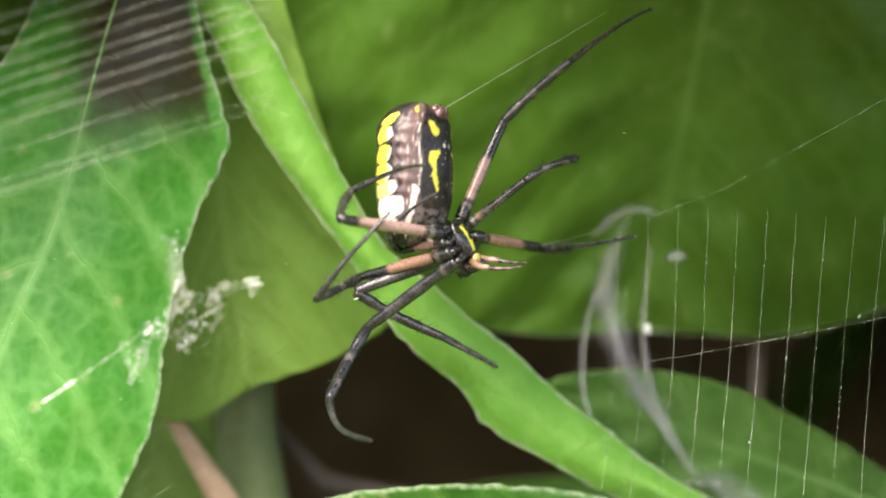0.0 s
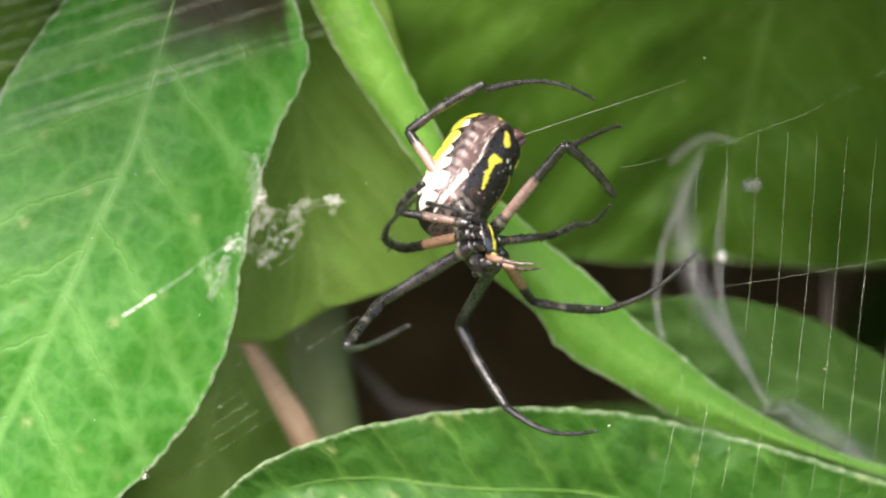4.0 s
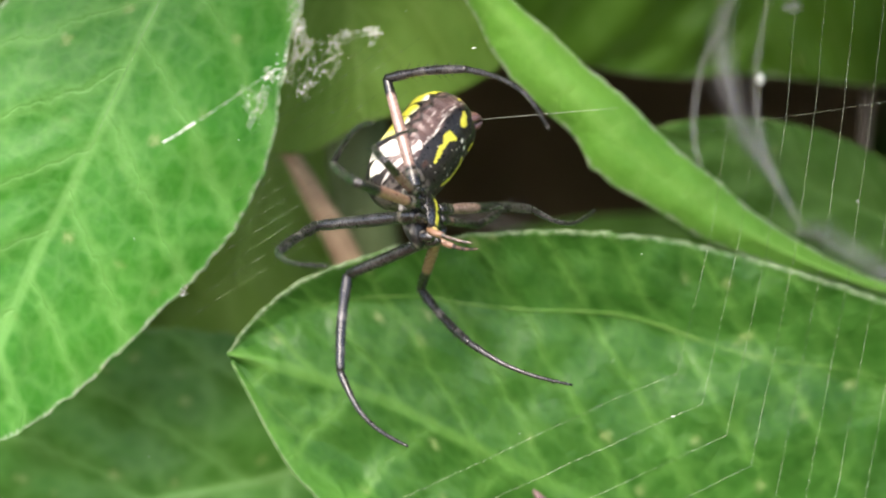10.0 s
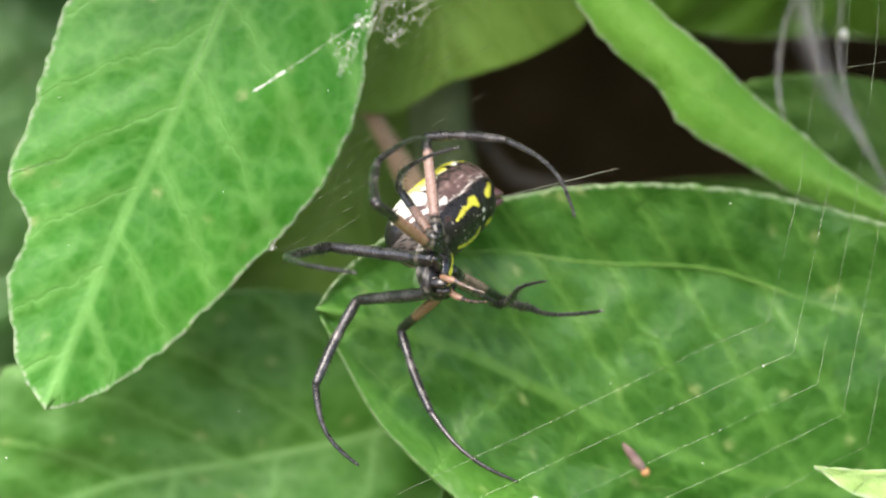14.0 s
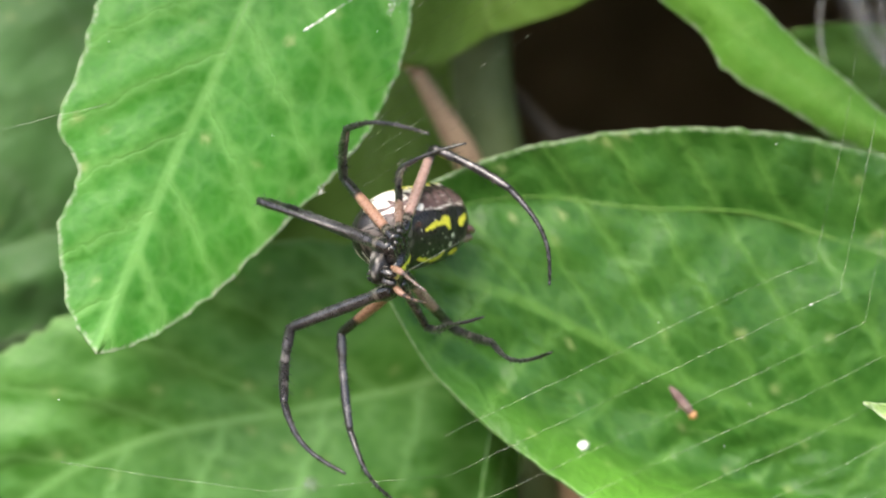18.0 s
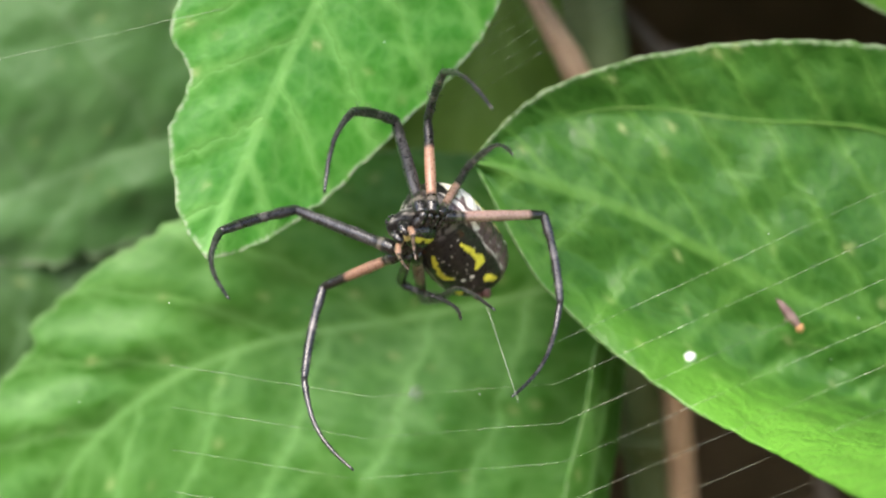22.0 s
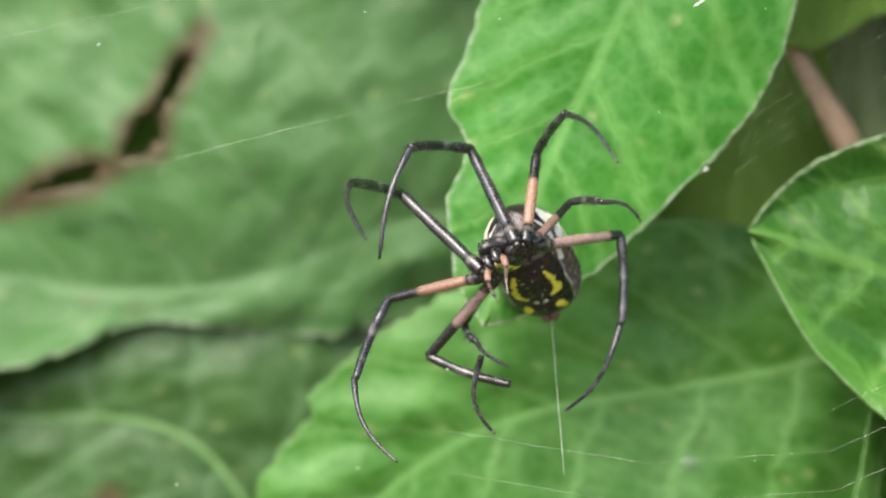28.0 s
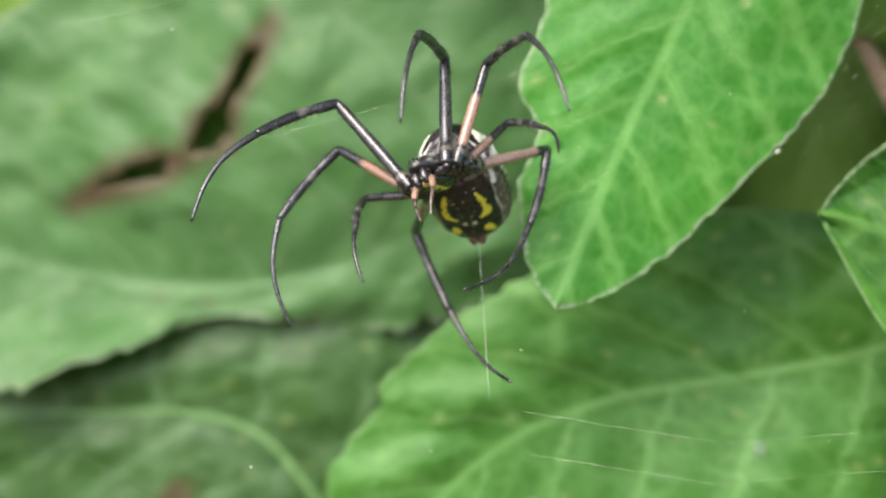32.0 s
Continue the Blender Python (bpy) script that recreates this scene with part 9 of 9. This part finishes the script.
    walk(LEGS["G"][2], [
        (0, pose(-0.00231, 0.00220, 0.01470, 89.0, 12.3, 69.1)),
        (1, pose(0.00618, -0.00100, 0.01077, 118.5, 6.5, 79.0)),
        (2, pose(0.00561, -0.00234, 0.01135, 108.8, -8.1, 70.5)),
        (2.5, pose(0.00411, -0.00347, 0.00831, 128.5, -55.0, 34.7)),
        (3, pose(0.00260, -0.00460, 0.00527, -139.1, -54.0, -70.3)),
        (3.25, pose(0.00445, -0.00232, 0.00639, -111.1, -35.6, -95.2)),
        (3.375, pose(0.00538, -0.00118, 0.00694, -108.3, 19.1, -107.7)),
        (3.5, pose(0.00631, -0.00004, 0.00749, -133.4, 72.0, -139.8)),
        (5.5, pose(0.00572, 0.00032, 0.00597, -175.0, 63.1, -173.3)),
        (6, pose(0.00571, -0.00063, 0.00602, 172.2, 64.4, 162.7)),
        (6.167, pose(0.00535, -0.00138, 0.00594, -123.0, 34.1, -119.0)),
        (6.333, pose(0.00499, -0.00214, 0.00587, -118.3, -14.5, -92.8)),
        (6.5, pose(0.00462, -0.00289, 0.00579, -147.7, -58.0, -48.5)),
        (7, pose(0.00293, -0.00514, 0.00637, -169.1, -61.2, -25.8)),
        (7.5, pose(0.00434, -0.00296, 0.00548, -171.3, -54.9, -19.4)),
        (7.667, pose(0.00466, -0.00222, 0.00544, -129.1, -22.0, -85.5)),
        (7.833, pose(0.00498, -0.00149, 0.00540, -133.1, 23.3, -123.6)),
        (8, pose(0.00530, -0.00075, 0.00536, 178.8, 49.0, 168.2)),
        (8.5, pose(0.00509, 0.00017, 0.00514, 154.5, 20.2, 122.0)),
        (9, pose(0.00489, 0.00109, 0.00492, 156.6, -14.5, 90.3)),
        (10, pose(0.00501, -0.00131, 0.00513, 161.7, -13.1, 65.2)),
        (11, pose(0.00373, -0.00402, 0.00556, 172.5, 2.4, 44.3)),
        (11.5, pose(0.00462, -0.00276, 0.00578, 146.7, -28.5, 39.9)),
        (12, pose(0.00558, -0.00147, 0.00605, -118.3, -56.1, -54.2)),
        (12.5, pose(0.00541, 0.00036, 0.00598, -102.9, -13.1, -75.4)),
        (13, pose(0.00525, 0.00218, 0.00591, -102.5, 31.5, -87.2)),
        (14, pose(0.00537, 0.00074, 0.00547, -114.9, 6.6, -86.5)),
        (14.5, pose(0.00435, -0.00123, 0.00459, -112.3, -16.4, -88.9)),
        (15, pose(0.00293, -0.00329, 0.00428, -120.4, -34.6, -89.9)),
        (15.5, pose(0.00468, 0.00011, 0.00453, -102.9, 2.3, -90.9)),
        (17.5, pose(0.00307, 0.00248, 0.00388, -121.4, 33.7, -112.0)),
        (18, pose(0.00504, 0.00152, 0.00524, -137.2, 46.7, -123.4)),
        (18.5, pose(0.00517, 0.00124, 0.00533, 157.5, 49.6, 153.6)),
        (19, pose(0.00531, 0.00096, 0.00542, 133.7, 12.2, 108.6)),
        (19.5, pose(0.00543, 0.00209, 0.00673, 126.7, 46.1, 126.3)),
        (20, pose(0.00555, 0.00322, 0.00804, 154.4, 78.9, 173.4)),
        (21, pose(0.00598, 0.00029, 0.00653, -164.0, 67.1, -173.6)),
        (21.333, pose(0.00543, -0.00060, 0.00596, 127.8, 38.2, 94.2)),
        (21.667, pose(0.00488, -0.00149, 0.00539, 131.1, -8.6, 61.0)),
        (22, pose(0.00432, -0.00239, 0.00482, 168.1, -42.4, 9.8)),
        (22.167, pose(0.00447, -0.00141, 0.00567, 124.2, -12.0, 66.2)),
        (22.333, pose(0.00462, -0.00043, 0.00652, 116.4, 36.0, 99.1)),
        (22.5, pose(0.00477, 0.00055, 0.00737, -176.7, 70.2, -168.4)),
        (22.75, pose(0.00499, 0.00221, 0.00835, 116.9, 43.5, 133.8)),
        (23, pose(0.00520, 0.00388, 0.00933, 98.1, 5.1, 126.5)),
        (24, pose(0.00599, 0.00249, 0.00878, 119.5, 44.6, 114.9)),
        (25, pose(0.00558, 0.00056, 0.00577, -153.1, 59.7, -174.5)),
        (25.5, pose(0.00590, 0.00063, 0.00656, 145.9, 30.6, 115.7)),
        (26, pose(0.00622, 0.00070, 0.00734, 136.0, -17.9, 91.4)),
        (26.5, pose(0.00545, 0.00120, 0.00573, 153.4, 16.2, 112.4)),
        (27.5, pose(0.00531, 0.00155, 0.00567, 164.6, 46.2, 151.0)),
        (28.5, pose(0.00518, 0.00191, 0.00562, -146.8, 56.1, -137.5)),
        (28.75, pose(0.00495, 0.00038, 0.00518, -175.5, 50.6, 158.1)),
        (29, pose(0.00473, -0.00115, 0.00475, 177.4, 33.5, 112.1)),
        (29.5, pose(0.00398, 0.00019, 0.00423, 168.8, 29.6, 136.0)),
        (29.75, pose(0.00360, 0.00077, 0.00390, 179.6, 30.8, 179.4)),
        (30, pose(0.00322, 0.00135, 0.00357, -171.8, 25.3, -138.6)),
        (30.25, pose(0.00388, 0.00251, 0.00507, 155.2, 31.8, 176.7)),
        (30.5, pose(0.00454, 0.00368, 0.00657, 127.2, 16.6, 136.3)),
        (31, pose(0.00435, 0.00377, 0.01206, 98.1, -5.8, 134.0)),
        (31.5, pose(0.00455, 0.00369, 0.00928, 120.6, 34.8, 139.9)),
        (32, pose(0.00476, 0.00361, 0.00649, -179.9, 63.9, -171.9)),
    ])
    walk(LEGS["H"][0], [
        (0, pose(0.00290, 0.00290, -0.00170, 149.0, 58.4, 109.7)),
        (1, pose(0.00290, 0.00290, -0.00170, 75.2, 59.8, 28.3)),
        (2, pose(0.00290, 0.00290, -0.00170, 122.4, 65.9, 96.3)),
        (3, pose(0.00290, 0.00290, -0.00170, 107.5, 62.0, 53.4)),
        (3.25, pose(0.00290, 0.00290, -0.00170, 171.4, 41.6, 91.2)),
        (3.5, pose(0.00290, 0.00290, -0.00170, -154.9, 11.4, 91.9)),
        (4.5, pose(0.00290, 0.00290, -0.00170, 167.3, 40.8, 90.2)),
        (5.5, pose(0.00290, 0.00290, -0.00170, 100.8, 58.6, 52.6)),
        (6, pose(0.00290, 0.00290, -0.00170, 120.8, 54.8, 82.9)),
        (7, pose(0.00290, 0.00290, -0.00170, 92.7, 56.4, 41.8)),
        (8, pose(0.00290, 0.00290, -0.00170, 138.6, 53.8, 88.5)),
        (9, pose(0.00290, 0.00290, -0.00170, 136.4, 60.3, 63.9)),
        (10, pose(0.00290, 0.00290, -0.00170, 109.2, 52.0, 79.7)),
        (11, pose(0.00290, 0.00290, -0.00170, 114.5, 51.1, 105.4)),
        (12, pose(0.00290, 0.00290, -0.00170, 127.4, 52.4, 87.1)),
        (12.5, pose(0.00290, 0.00290, -0.00170, 126.8, 53.9, 71.6)),
        (13, pose(0.00290, 0.00290, -0.00170, 126.5, 54.7, 56.4)),
        (13.5, pose(0.00290, 0.00290, -0.00170, 117.2, 54.0, 67.6)),
        (14, pose(0.00290, 0.00290, -0.00170, 109.8, 54.0, 80.1)),
        (15, pose(0.00290, 0.00290, -0.00170, 99.8, 51.4, 70.7)),
        (15.25, pose(0.00290, 0.00290, -0.00170, 166.7, 9.7, 107.5)),
        (15.5, pose(0.00290, 0.00290, -0.00170, -141.9, -38.8, 89.6)),
        (16.5, pose(0.00290, 0.00290, -0.00170, 172.6, 16.5, 98.2)),
        (17.5, pose(0.00290, 0.00290, -0.00170, 94.4, 53.6, 43.9)),
        (18, pose(0.00290, 0.00290, -0.00170, 114.8, 53.2, 78.2)),
        (19, pose(0.00290, 0.00290, -0.00170, 103.1, 47.7, 62.6)),
        (20, pose(0.00290, 0.00290, -0.00170, 117.8, 50.5, 71.9)),
        (21, pose(0.00290, 0.00290, -0.00170, 107.2, 52.3, 52.9)),
        (22, pose(0.00290, 0.00290, -0.00170, 76.1, 55.1, 27.3)),
        (23, pose(0.00290, 0.00290, -0.00170, 124.8, 52.9, 74.6)),
        (24, pose(0.00290, 0.00290, -0.00170, 101.3, 55.7, 42.3)),
        (25, pose(0.00290, 0.00290, -0.00170, 70.1, 47.3, 44.6)),
        (26, pose(0.00290, 0.00290, -0.00170, 89.7, 50.4, 48.2)),
        (26.25, pose(0.00290, 0.00290, -0.00170, 138.4, 16.4, 118.1)),
        (26.5, pose(0.00290, 0.00290, -0.00170, 135.5, -35.1, 159.3)),
        (27.5, pose(0.00290, 0.00290, -0.00170, 123.7, 20.7, 123.7)),
        (28.5, pose(0.00290, 0.00290, -0.00170, 60.3, 45.1, 48.6)),
        (29, pose(0.00290, 0.00290, -0.00170, 34.4, 24.2, 16.0)),
        (30, pose(0.00290, 0.00290, -0.00170, 80.8, 64.4, 36.0)),
        (31, pose(0.00290, 0.00290, -0.00170, 103.1, 64.5, 43.4)),
        (32, pose(0.00290, 0.00290, -0.00170, 81.9, 59.1, 38.0)),
    ])
    walk(LEGS["H"][1], [
        (0, pose(0.00000, 0.00000, 0.01406, 43.7, 4.6, 66.0)),
        (1, pose(0.00000, 0.00000, 0.01406, 101.7, 0.2, 29.9)),
        (2, pose(0.00000, 0.00000, 0.01406, 119.6, -3.2, 65.0)),
        (3, pose(0.00000, 0.00000, 0.01406, 116.6, -6.8, 30.3)),
        (3.167, pose(0.00000, 0.00000, 0.01406, 118.5, -0.1, -26.4)),
        (3.333, pose(0.00000, 0.00000, 0.01406, 113.9, 5.0, -83.2)),
        (3.5, pose(0.00000, 0.00000, 0.01406, 107.1, 4.0, -140.4)),
        (4.167, pose(0.00000, 0.00000, 0.01406, 106.0, 3.4, 160.9)),
        (4.833, pose(0.00000, 0.00000, 0.01406, 105.9, 2.2, 102.3)),
        (5.5, pose(0.00000, 0.00000, 0.01406, 106.9, 1.4, 43.8)),
        (6, pose(0.00000, 0.00000, 0.01406, 120.3, -1.0, 55.3)),
        (7, pose(0.00000, 0.00000, 0.01406, 129.2, -0.5, 35.9)),
        (8, pose(0.00000, 0.00000, 0.01406, 90.6, -6.1, 64.1)),
        (9, pose(0.00000, 0.00000, 0.01406, 106.9, -1.0, 32.9)),
        (10, pose(0.00000, 0.00000, 0.01406, 128.2, 0.6, 69.1)),
        (11, pose(0.00000, 0.00000, 0.01406, 100.3, 4.0, 66.2)),
        (12, pose(0.00000, 0.00000, 0.01406, 112.7, -5.3, 65.0)),
        (12.5, pose(0.00000, 0.00000, 0.01406, 114.7, -5.3, 38.9)),
        (13, pose(0.00000, 0.00000, 0.01406, 111.0, -8.0, 12.7)),
        (13.5, pose(0.00000, 0.00000, 0.01406, 126.0, -4.8, 43.4)),
        (14, pose(0.00000, 0.00000, 0.01406, 130.8, 4.9, 89.9)),
        (15, pose(0.00000, 0.00000, 0.01406, 142.2, 12.3, 88.7)),
        (15.25, pose(0.00000, 0.00000, 0.01406, 141.4, 0.9, 158.1)),
        (15.5, pose(0.00000, 0.00000, 0.01406, 130.5, -2.3, -132.3)),
        (16.167, pose(0.00000, 0.00000, 0.01406, 135.1, -3.2, 172.1)),
        (16.833, pose(0.00000, 0.00000, 0.01406, 138.5, 0.0, 116.6)),
        (17.5, pose(0.00000, 0.00000, 0.01406, 137.7, 4.7, 61.3)),
        (18, pose(0.00000, 0.00000, 0.01406, 116.7, 1.7, 79.4)),
        (19, pose(0.00000, 0.00000, 0.01406, 132.7, 4.0, 75.2)),
        (20, pose(0.00000, 0.00000, 0.01406, 137.0, 2.1, 56.5)),
        (21, pose(0.00000, 0.00000, 0.01406, 127.2, 6.4, 53.5)),
        (22, pose(0.00000, 0.00000, 0.01406, 152.5, -1.3, 42.3)),
        (23, pose(0.00000, 0.00000, 0.01406, 117.9, 5.2, 71.2)),
        (24, pose(0.00000, 0.00000, 0.01406, 123.7, 6.4, 57.4)),
        (25, pose(0.00000, 0.00000, 0.01406, 132.9, 0.5, 77.1)),
        (26, pose(0.00000, 0.00000, 0.01406, 139.3, 5.3, 71.9)),
        (26.167, pose(0.00000, 0.00000, 0.01406, 123.9, 5.7, 17.5)),
        (26.333, pose(0.00000, 0.00000, 0.01406, 114.5, -6.4, -35.4)),
        (26.5, pose(0.00000, 0.00000, 0.01406, 118.7, -21.2, -89.4)),
        (27.167, pose(0.00000, 0.00000, 0.01406, 113.5, -14.0, -38.4)),
        (27.833, pose(0.00000, 0.00000, 0.01406, 115.9, -5.6, 10.5)),
        (28.5, pose(0.00000, 0.00000, 0.01406, 123.7, -1.9, 59.4)),
        (29, pose(0.00000, 0.00000, 0.01406, 141.8, 4.9, 75.4)),
        (30, pose(0.00000, 0.00000, 0.01406, 84.7, 4.2, 77.2)),
        (31, pose(0.00000, 0.00000, 0.01406, 141.9, 7.9, 69.4)),
        (32, pose(0.00000, 0.00000, 0.01406, 92.7, 2.2, 58.4)),
    ])
    walk(LEGS["H"][2], [
        (0, pose(0.00705, -0.00245, 0.02181, 78.8, 15.2, 54.4)),
        (1, pose(0.00524, -0.00914, 0.01189, 122.8, 1.3, 30.1)),
        (1.5, pose(0.00692, -0.00641, 0.01032, 173.9, -49.8, -21.8)),
        (2, pose(0.00860, -0.00368, 0.00875, -107.6, -20.4, -101.0)),
        (3, pose(0.00535, -0.00801, 0.00927, -166.9, -63.5, -55.6)),
        (3.25, pose(-0.00051, 0.00003, 0.01009, 65.2, -46.1, 42.3)),
        (3.5, pose(-0.00638, 0.00806, 0.01091, 26.5, 6.6, 36.3)),
        (4.5, pose(0.00034, 0.00029, 0.01092, 73.3, 12.2, 40.4)),
        (5.5, pose(0.00707, -0.00749, 0.01094, 121.0, 13.1, 47.4)),
        (6, pose(0.00769, -0.00521, 0.00864, 140.4, 43.0, 97.8)),
        (7, pose(0.00493, -0.00672, 0.00726, 129.1, 29.4, 59.1)),
        (7.333, pose(0.00652, -0.00604, 0.00949, 154.1, 85.7, 88.4)),
        (7.667, pose(0.00810, -0.00537, 0.01172, -59.0, 37.0, -120.6)),
        (8, pose(0.00968, -0.00470, 0.01395, -61.2, -19.7, -115.7)),
        (8.333, pose(0.00833, -0.00600, 0.01295, -52.6, 34.5, -110.9)),
        (8.667, pose(0.00698, -0.00730, 0.01194, 29.5, 79.0, -30.9)),
        (9, pose(0.00564, -0.00861, 0.01093, 108.6, 33.9, 46.0)),
        (10, pose(0.00786, -0.00309, 0.00740, 150.0, 52.3, 121.0)),
        (10.5, pose(0.00874, -0.00375, 0.00977, -96.2, 58.6, -136.9)),
        (11, pose(0.00962, -0.00440, 0.01214, -60.8, 8.5, -116.1)),
        (12, pose(0.00915, -0.00385, 0.00992, -68.5, -8.9, -109.1)),
        (12.5, pose(0.00593, -0.00675, 0.00994, -89.8, -17.2, -130.5)),
        (12.75, pose(0.00433, -0.00822, 0.01009, -123.3, -56.9, -101.2)),
        (13, pose(0.00272, -0.00968, 0.01025, 147.8, -53.9, -15.7)),
        (13.5, pose(0.00545, -0.00512, 0.00865, -116.9, -27.9, -110.7)),
        (14, pose(0.00814, -0.00061, 0.00706, -126.7, 31.2, -125.6)),
        (14.5, pose(0.00735, -0.00128, 0.00641, -142.1, 40.3, -170.3)),
        (15, pose(0.00655, -0.00195, 0.00576, -161.6, 37.4, 141.6)),
        (15.167, pose(0.00229, 0.00047, 0.00620, -123.5, -1.5, 126.6)),
        (15.333, pose(-0.00197, 0.00289, 0.00664, -73.1, -19.7, 88.7)),
        (15.5, pose(-0.00623, 0.00530, 0.00708, -22.8, -1.4, 50.8)),
        (16.167, pose(-0.00215, 0.00219, 0.00676, -28.4, 42.5, 8.5)),
        (16.833, pose(0.00194, -0.00093, 0.00645, -95.9, 55.8, -85.7)),
        (17.5, pose(0.00603, -0.00405, 0.00614, -122.2, 16.4, -142.6)),
        (18, pose(0.00942, -0.00191, 0.00923, 169.5, 58.6, 152.2)),
        (19, pose(0.00752, -0.00250, 0.00678, -128.3, 27.5, -137.0)),
        (20, pose(0.00595, -0.00429, 0.00620, -135.1, 22.3, -151.8)),
        (21, pose(0.00646, -0.00568, 0.00760, -136.3, 46.0, 177.5)),
        (21.5, pose(0.00498, -0.00460, 0.00606, -132.4, 19.6, -152.1)),
        (22, pose(0.00350, -0.00352, 0.00452, -142.2, -5.2, -125.1)),
        (23, pose(0.00885, -0.00350, 0.00905, -100.7, 23.2, -124.6)),
        (23.5, pose(0.00801, -0.00445, 0.00859, -128.3, 56.7, -170.9)),
        (24, pose(0.00717, -0.00539, 0.00812, 164.4, 50.0, 105.3)),
        (25, pose(0.00766, -0.00182, 0.00673, 167.1, 45.1, 147.3)),
        (26, pose(0.00643, -0.00290, 0.00594, -123.8, 17.6, -135.7)),
        (26.25, pose(-0.00149, -0.00243, 0.00759, -84.7, -29.6, -177.9)),
        (26.5, pose(-0.00942, -0.00197, 0.00925, -17.6, -21.0, 112.9)),
        (27.167, pose(-0.00368, -0.00278, 0.00886, 34.5, -6.9, 86.8)),
        (27.833, pose(0.00206, -0.00358, 0.00848, 79.4, 21.3, 80.4)),
        (28.5, pose(0.00780, -0.00439, 0.00809, 136.9, 44.3, 101.6)),
        (29, pose(0.00626, -0.00237, 0.00564, 169.6, 20.0, 96.5)),
        (30, pose(0.01046, -0.00230, 0.01506, 112.6, 22.2, 75.4)),
        (30.5, pose(0.00813, -0.00286, 0.01037, 172.9, 56.6, 141.8)),
        (31, pose(0.00580, -0.00343, 0.00567, -126.6, 22.4, -151.5)),
        (31.5, pose(0.00747, -0.00454, 0.00961, 169.8, 54.2, 125.8)),
        (32, pose(0.00914, -0.00566, 0.01355, 123.2, 10.9, 58.8)),
    ])
    walk(dragline, [
        (0, pose(0.00432, -0.00931, -0.00661, 169.3, 24.4, 153.7)),
        (1, pose(0.00323, -0.00941, -0.00709, 152.0, 26.6, 112.2)),
        (2, pose(0.00291, -0.00859, -0.00828, -178.2, -3.9, 98.5)),
        (2.5, pose(0.00396, -0.00839, -0.00797, -180.0, -14.2, 170.2)),
        (3, pose(0.00500, -0.00819, -0.00767, 179.4, -16.4, -116.9)),
        (3.5, pose(0.00476, -0.00815, -0.00784, 176.0, -7.5, 173.3)),
        (5.5, pose(0.00382, -0.00800, -0.00852, 169.9, -6.2, 157.7)),
        (6, pose(0.00358, -0.00796, -0.00869, -174.3, -32.6, 122.9)),
        (6.5, pose(0.00394, -0.00848, -0.00789, 172.6, -16.4, -176.2)),
        (7, pose(0.00430, -0.00900, -0.00709, -175.0, -3.1, -121.2)),
        (7.333, pose(0.00387, -0.00887, -0.00746, -168.8, -2.1, -66.4)),
        (7.667, pose(0.00345, -0.00874, -0.00784, -159.6, -5.6, -11.7)),
        (8, pose(0.00302, -0.00861, -0.00821, -153.1, -18.0, 42.0)),
        (9, pose(0.00290, -0.00886, -0.00796, 160.6, 1.2, 104.1)),
        (10, pose(0.00448, -0.00878, -0.00726, 176.0, -26.4, 137.6)),
        (11, pose(0.00547, -0.00696, -0.00862, -177.0, -36.1, 148.4)),
        (12, pose(0.00373, -0.00896, -0.00747, -142.8, -31.7, 50.9)),
        (12.33, pose(0.00346, -0.00902, -0.00750, -172.7, -37.9, 118.7)),
        (12.67, pose(0.00318, -0.00909, -0.00754, 170.1, -16.7, 177.0)),
        (13, pose(0.00291, -0.00916, -0.00757, -179.6, 8.3, -133.7)),
        (13.5, pose(0.00338, -0.00923, -0.00725, 171.5, -17.2, -177.7)),
        (14, pose(0.00385, -0.00929, -0.00694, -173.3, -38.9, 129.6)),
        (15, pose(0.00539, -0.00822, -0.00734, -177.5, -33.5, 108.6)),
        (15.5, pose(0.00515, -0.00848, -0.00714, -166.7, -46.0, 115.8)),
        (17.5, pose(0.00420, -0.00949, -0.00634, -164.7, -34.5, 65.6)),
        (18, pose(0.00396, -0.00974, -0.00614, -74.9, -23.5, 3.6)),
        (18.5, pose(0.00539, -0.00923, -0.00564, -123.5, -51.6, 50.7)),
        (19, pose(0.00681, -0.00871, -0.00515, 172.9, -35.3, 109.3)),
        (20, pose(0.00382, -0.00891, -0.00749, -152.8, -53.1, 96.0)),
        (21, pose(0.00265, -0.00929, -0.00750, -146.7, -44.6, 64.3)),
        (22, pose(0.00552, -0.00909, -0.00598, -163.6, -26.4, 62.6)),
        (23, pose(0.00390, -0.00904, -0.00726, -179.2, -28.2, 92.6)),
        (24, pose(0.00465, -0.00947, -0.00611, -169.8, -36.3, 99.4)),
        (25, pose(0.00517, -0.00948, -0.00562, 168.3, -18.7, 104.9)),
        (26, pose(0.00596, -0.00921, -0.00529, -172.8, -36.1, 79.0)),
        (26.5, pose(0.00590, -0.00916, -0.00544, 178.7, -29.2, 67.4)),
        (28.5, pose(0.00564, -0.00898, -0.00604, -177.3, -24.0, 63.6)),
        (28.75, pose(0.00561, -0.00895, -0.00612, -156.0, -14.2, 1.3)),
        (29, pose(0.00558, -0.00893, -0.00619, -154.6, 7.7, -53.9)),
        (30, pose(0.00602, -0.00983, -0.00374, -143.7, -2.4, -2.8)),
        (31, pose(0.00567, -0.00922, -0.00561, -150.7, -20.0, 38.6)),
        (32, pose(0.00613, -0.00864, -0.00609, -160.1, -9.1, 5.8)),
    ])


motions()
